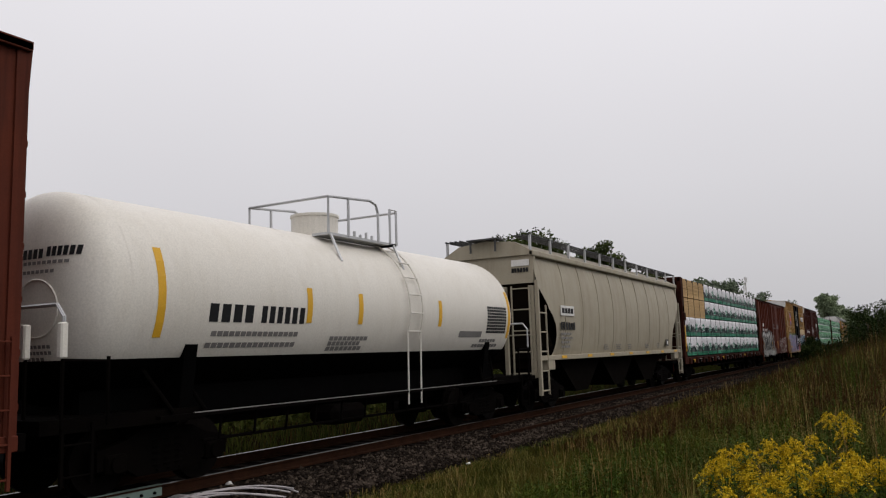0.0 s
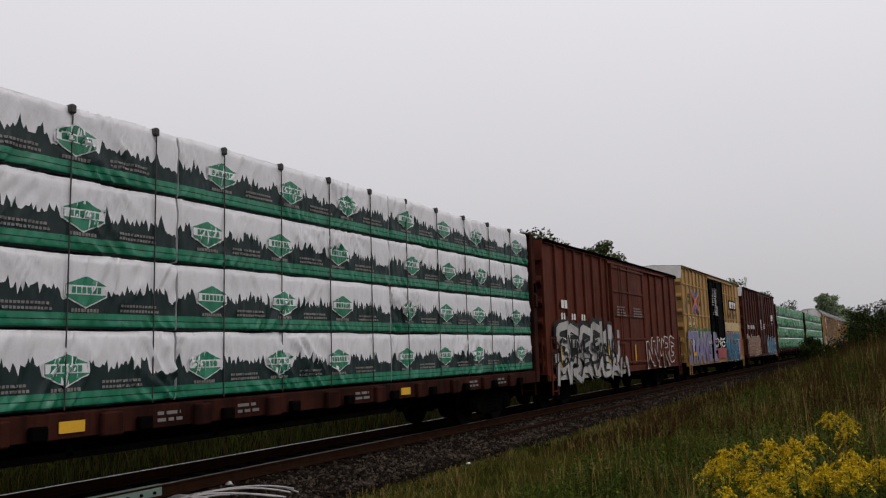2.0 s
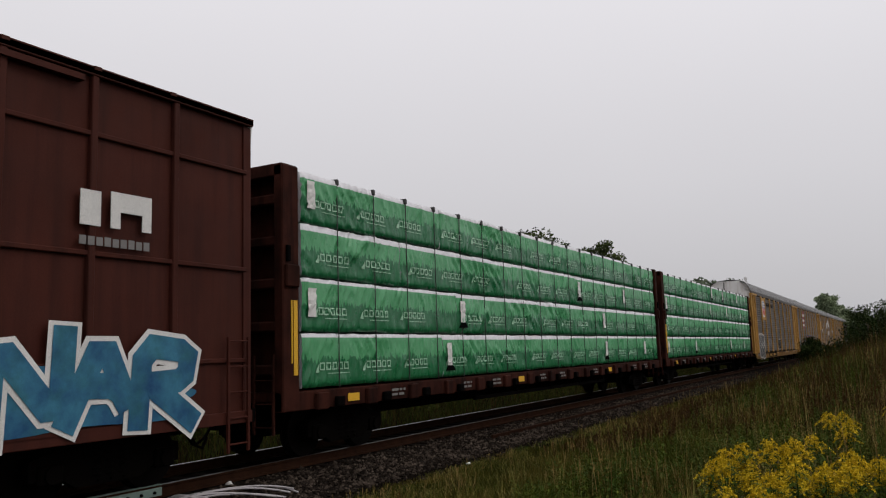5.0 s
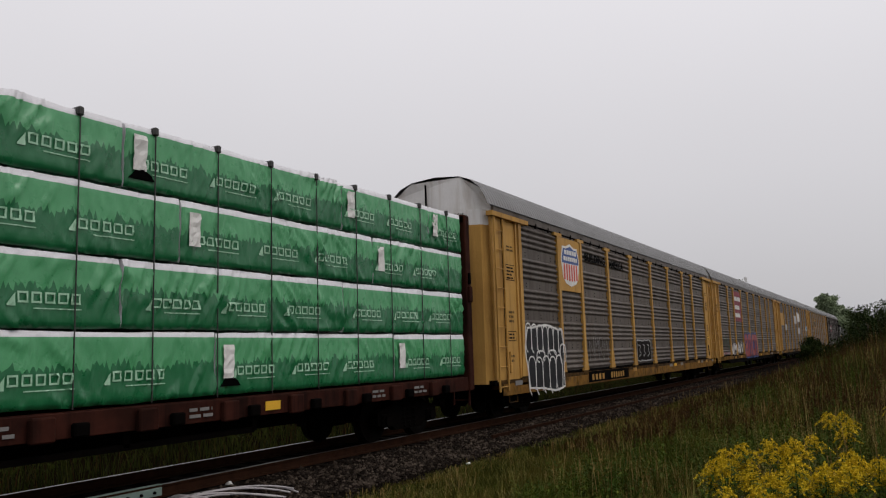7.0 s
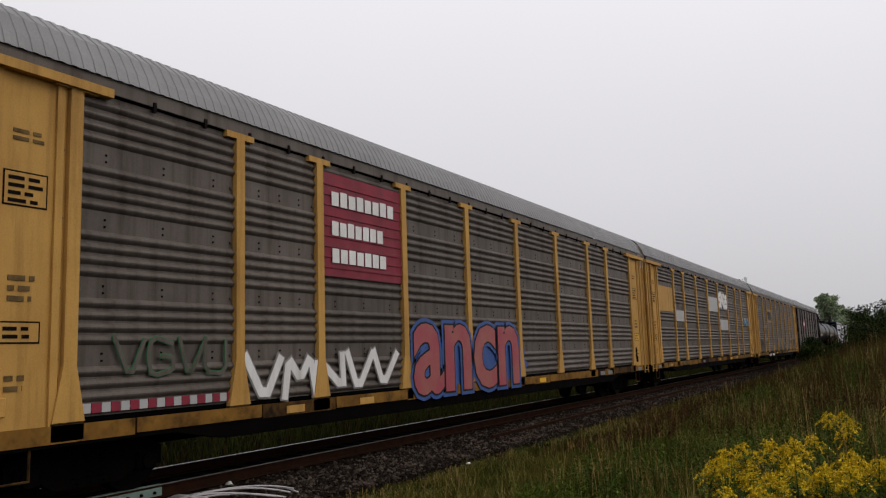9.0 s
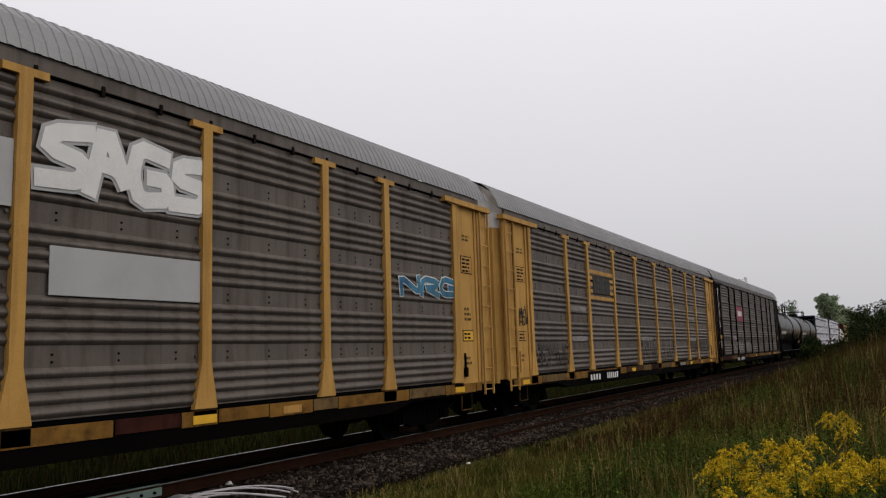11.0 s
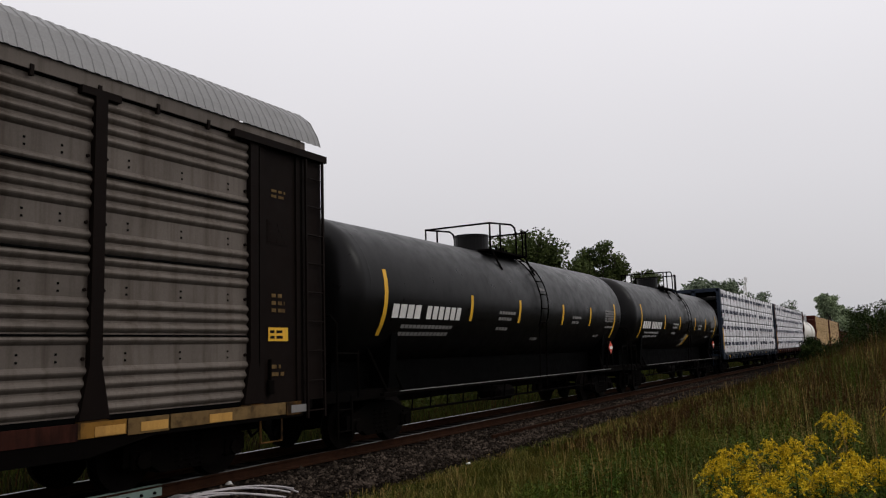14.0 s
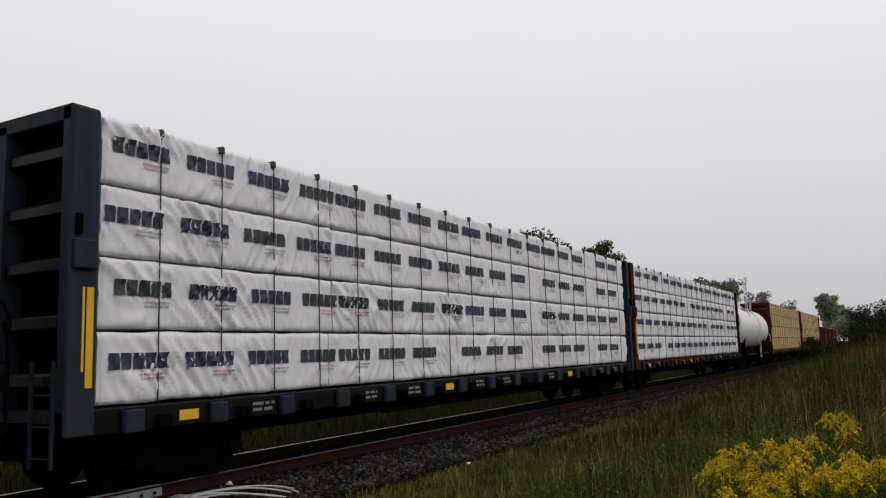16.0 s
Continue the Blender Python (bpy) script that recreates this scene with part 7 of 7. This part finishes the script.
def tree(label, x, y, height, spread, seed, leaf="leaf", leaves=20000, size=0.17, bare=0.25):
    """A tapered trunk, forking limbs and a loose crown of small leaves round the limb ends."""
    rng = np.random.default_rng(seed)
    t = thing("tree", label, "tree", "trees beyond the track")
    z0 = ground_z(x, y) - 0.2
    bm = bmesh.new()
    bmesh.ops.create_cone(bm, segments=9, radius1=height * 0.028, radius2=height * 0.012, depth=height * 0.7, cap_ends=True, matrix=Matrix.Translation((0, 0, height * 0.35)))
    part("trunk", bm, "bark", t)
    tips = []
    for k in range(16):
        a, h0 = k * 2.4 + rng.uniform(-0.4, 0.4), height * rng.uniform(bare, 0.7)
        r = spread * rng.uniform(0.5, 1.0) * (1.1 - 0.5 * (h0 / height - bare))
        p = [Vector((0, 0, h0)), Vector((math.cos(a) * r * 0.5, math.sin(a) * r * 0.5, h0 + height * 0.1)), Vector((math.cos(a) * r, math.sin(a) * r, min(h0 + height * rng.uniform(0.16, 0.34), height * 0.97)))]
        bm = bmesh.new()
        path(bm, p, height * 0.006, 6)
        part("limb", bm, "bark", t)
        tips += [p[2], (p[1] + p[2]) / 2, p[1] + Vector((0, 0, height * 0.06))]
    tips.append(Vector((0, 0, height * 0.93)))
    tp = np.array([tuple(v) for v in tips])
    c = tp[rng.integers(0, len(tp), leaves)]
    r = spread * 0.36
    o = rng.normal(0, 1, (leaves, 3))
    o /= np.linalg.norm(o, axis=1)[:, None]
    c = c + o * (r * rng.random((leaves, 1)) ** 0.5) * np.array([1, 1, 0.75])
    u, w = rng.normal(0, 1, (leaves, 3)), rng.normal(0, 1, (leaves, 3))
    u /= np.linalg.norm(u, axis=1)[:, None]
    w -= u * (u * w).sum(1)[:, None]
    w /= np.linalg.norm(w, axis=1)[:, None]
    s = size * rng.uniform(0.5, 1.2, (leaves, 1))
    v = np.stack([c - u * s, c + w * s * 0.5, c + u * s, c - w * s * 0.5], 1).reshape(-1, 3)
    f = (np.array([0, 1, 2, 3])[None] + (np.arange(leaves) * 4)[:, None])
    me = bpy.data.meshes.new("crown")
    me.from_pydata(v.tolist(), [], f.tolist())
    me.materials.append(M[leaf])
    crown = new("crown", me)
    crown.parent = t
    t.matrix_basis = pose(x, y, z0, 0, 0, rng.uniform(0, 360))
    return t


def bush(label, x, y, height, spread, seed, leaf="bush_leaf", leaves=5500, size=0.1):
    b = tree(label, x, y, height, spread, seed, leaf, leaves, size, 0.08)
    b.name = "bush"
    return tagged(b, category="bush", group="bushes by the track")


def far_woods():
    """The distant wooded skyline, as one ragged mass of leaf clumps."""
    rng = np.random.default_rng(8)
    n = 60000
    y = 130 + 420 * rng.random(n)
    x = -(30 + 130 * rng.random(n)) - (y - 130) * 0.05
    hgt = np.array([7 + 4.5 * noise.noise((a * 0.06, b * 0.03, 1)) + 2.5 * noise.noise((a * 0.25, b * 0.15, 3)) for a, b in zip(x, y)])
    z = hgt * rng.random(n) ** 0.5
    c = np.stack([x, y, z], 1)
    u, w = rng.normal(0, 1, (n, 3)), rng.normal(0, 1, (n, 3))
    u /= np.linalg.norm(u, axis=1)[:, None]
    w /= np.linalg.norm(w, axis=1)[:, None]
    s = rng.uniform(0.3, 0.9, (n, 1))
    v = np.stack([c - u * s, c + w * s * 0.7, c + u * s, c - w * s * 0.7], 1).reshape(-1, 3)
    f = (np.array([0, 1, 2, 3])[None] + (np.arange(n) * 4)[:, None])
    me = bpy.data.meshes.new("far_woods")
    me.from_pydata(v.tolist(), [], f.tolist())
    me.materials.append(M["far_haze_leaf"])
    tagged(new("far_woods", me), "distant hazy green woods beyond the track", "woods", kind="stuff")


def far_scrub():
    """Low dense scrub beyond the track, as one mass of leaf clumps."""
    rng = np.random.default_rng(18)
    n = 70000
    y = -25 + 150 * rng.random(n)
    x = -27 + 9.5 * rng.random(n)
    top = np.array([1.15 + 0.7 * noise.noise((a * 0.35, b * 0.28, 6)) + 0.4 * noise.noise((a * 1.1, b * 0.9, 2)) for a, b in zip(x, y)])
    z = np.array([ground_z(a, b) for a, b in zip(x, y)]) + np.maximum(top, 0.3) * rng.random(n) ** 0.6
    c = np.stack([x, y, z], 1)
    u, w = rng.normal(0, 1, (n, 3)), rng.normal(0, 1, (n, 3))
    u /= np.linalg.norm(u, axis=1)[:, None]
    w /= np.linalg.norm(w, axis=1)[:, None]
    s = rng.uniform(0.05, 0.16, (n, 1))
    v = np.stack([c - u * s, c + w * s * 0.6, c + u * s, c - w * s * 0.6], 1).reshape(-1, 3)
    f = (np.array([0, 1, 2, 3])[None] + (np.arange(n) * 4)[:, None])
    me = bpy.data.meshes.new("far_scrub")
    me.from_pydata(v.tolist(), [], f.tolist())
    me.materials.append(M["dark_weed"])
    tagged(new("far_scrub", me), "low dark green scrub beyond the track", "bushes", kind="stuff")


far_scrub()
tuft_field()
plant_goldenrod()
far_woods()
tree("broad green tree with an uneven crown beyond the track", -25.8, 60, 12.0, 4.0, 1)
tree("green tree with a thin top beyond the track", -22.6, 63, 9.8, 3.2, 2)
tree("green tree with an open crown beyond the track", -27.6, 85, 14.2, 3.0, 3)
tree("small green tree beside taller ones", -25.6, 92, 11.4, 2.6, 4)
tree("dark green tree in the distance", -26.5, 140, 12.6, 6.0, 5, "far_haze_leaf", 12000, 0.36)
tree("dark green tree in the distance", -30, 150, 12.2, 6.0, 6, "far_haze_leaf", 12000, 0.36)
tree("slender distant tree with a sparse top", -22.5, 165, 12.4, 3.2, 7, "far_haze_leaf", 3000, 0.26)
tree("slender distant tree with a sparse top", -19.5, 180, 11.0, 3.0, 8, "far_haze_leaf", 3000, 0.26)
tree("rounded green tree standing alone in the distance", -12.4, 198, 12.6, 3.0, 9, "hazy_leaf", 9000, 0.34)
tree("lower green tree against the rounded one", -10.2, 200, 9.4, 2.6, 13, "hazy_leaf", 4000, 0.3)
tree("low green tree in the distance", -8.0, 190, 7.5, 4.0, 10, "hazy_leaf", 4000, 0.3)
bush("dense green bush at the edge of the track", -6.5, 78, 2.6, 1.3, 11)
bush("low green bush at the edge of the track", -4.9, 62, 1.7, 1.1, 12)
for i, (bx, by, bh) in enumerate(((-1.6, 62, 3.9), (0.6, 58, 4.0), (-2.5, 88, 4.6), (2.5, 66, 4.6), (-0.6, 75, 4.6), (-2.2, 70, 2.8))):
    bush("dark green bush on the verge", bx, by, bh, 2.1, 20 + i)


# ---- litter beside the near rail ----
def radio_mast():
    """A thin far mast with its braces and a few antennas."""
    mast = thing("radio_mast", "thin pale lattice mast far beyond the trees", "mast")
    bm = bmesh.new()
    for dx, dy in ((0, 0.55), (0.48, -0.28), (-0.48, -0.28)):
        rod(bm, (dx, dy, 0), (dx * 0.4, dy * 0.4, 22.5), 0.07, 5)
    part("leg", bm, "hood_white", mast)
    bm = bmesh.new()
    c = [(0, 0.55), (0.48, -0.28), (-0.48, -0.28)]
    for k in range(15):
        for i in range(3):
            (a, b), (p, q) = c[i], c[(i + 1) % 3]
            u, w = 1 - 0.04 * k, 1 - 0.04 * (k + 1)
            rod(bm, (a * u, b * u, k * 1.5), (p * w, q * w, k * 1.5 + 1.5), 0.04, 4)
    part("brace", bm, "hood_white", mast)
    for z, o in ((21.5, 0.5), (19.0, -0.55)):
        bm = bmesh.new()
        rod(bm, (o, 0, z - 0.8), (o, 0, z + 0.8), 0.12, 6)
        rod(bm, (0, 0, z), (o, 0, z), 0.05, 5)
        part("antenna", bm, "hood_white", mast)
    mast.matrix_basis = pose(-38.5, 257, -0.5)
    return mast


def cable_bundle():
    b = thing("cable_bundle", "tangled bundle of pale cable lying beside the rail", "cable")
    rng = random.Random(2)
    for k in range(13):
        bm = bmesh.new()
        y0, lift = 7.4 + k * 0.13, rng.uniform(0.05, 0.16)
        pts = []
        for i in range(9):
            t = i / 8
            pts.append((TRACK + 1.05 + 1.15 * t + 0.1 * math.sin(k), y0 + 0.55 * t + 0.35 * math.sin(t * 2.6 + k * 0.5), -0.26 + math.sin(math.pi * t) * lift + 0.03 * (k % 3)))
        path(bm, pts, 0.014, 6)
        part("cable_strand", bm, "cable_white", b)
    return b


def pale_stones():
    rng = random.Random(7)
    for x, y, s in ((-8.05, 9.5, 0.09), (-9.35, 9.6, 0.06), (-7.9, 9.0, 0.06), (-7.4, 14.0, 0.05), (-5.6, 13.5, 0.05)):
        bm = bmesh.new()
        bmesh.ops.create_icosphere(bm, subdivisions=2, radius=s)
        for v in bm.verts:
            v.co *= rng.uniform(0.8, 1.15)
            v.co.z *= 0.7
        ob = new("stone", finish(bm, "stone", "white_mark"))
        ob.matrix_basis = pose(x, y, (-0.2 if x < -8.7 else ground_z(x, y)) + s * 0.4)
        tagged(ob, "pale rounded stone lying on the ballast edge", "stone", "pale stones")


radio_mast()
cable_bundle()
pale_stones()


# ---- movement ----
# metres that the train runs ahead of an even pace, by the second
DRIFT = {0.0: 0.1, 0.5: 0.15, 1.5: -0.1, 2.5: 0.15, 3.5: 0.1, 4.0: -0.1, 4.5: -0.45, 7.0: 0.2, 7.5: 0.25, 8.5: -0.12, 9.0: -0.12, 12.0: -0.2, 16.0: 0.15}


def motions():
    steps = [i * 0.5 for i in range(33)]
    for car, y in TRAIN:
        walk(car, [(t, pose(TRACK, y - SPEED * t - DRIFT.get(t, 0.0), 0)) for t in steps])
        # the wheels roll while their wagon passes
        a, b = max(0, int((y - 60) / SPEED * FPS)), min(480, int((y + 30) / SPEED * FPS))
        spin = [k for k in range(481) if a <= k <= b or k in (0, 480)]
        for bog in [o for o in car.children if o.name.startswith("bogie")]:
            for ws in [o for o in bog.children if o.name.startswith("wheelset")]:
                at = ws.matrix_basis.translation.copy()
                walk(ws, [(k / FPS, pose(*at, math.degrees(min(max(k, a), b) / FPS * SPEED / WHEEL) % 360)) for k in spin])


motions()
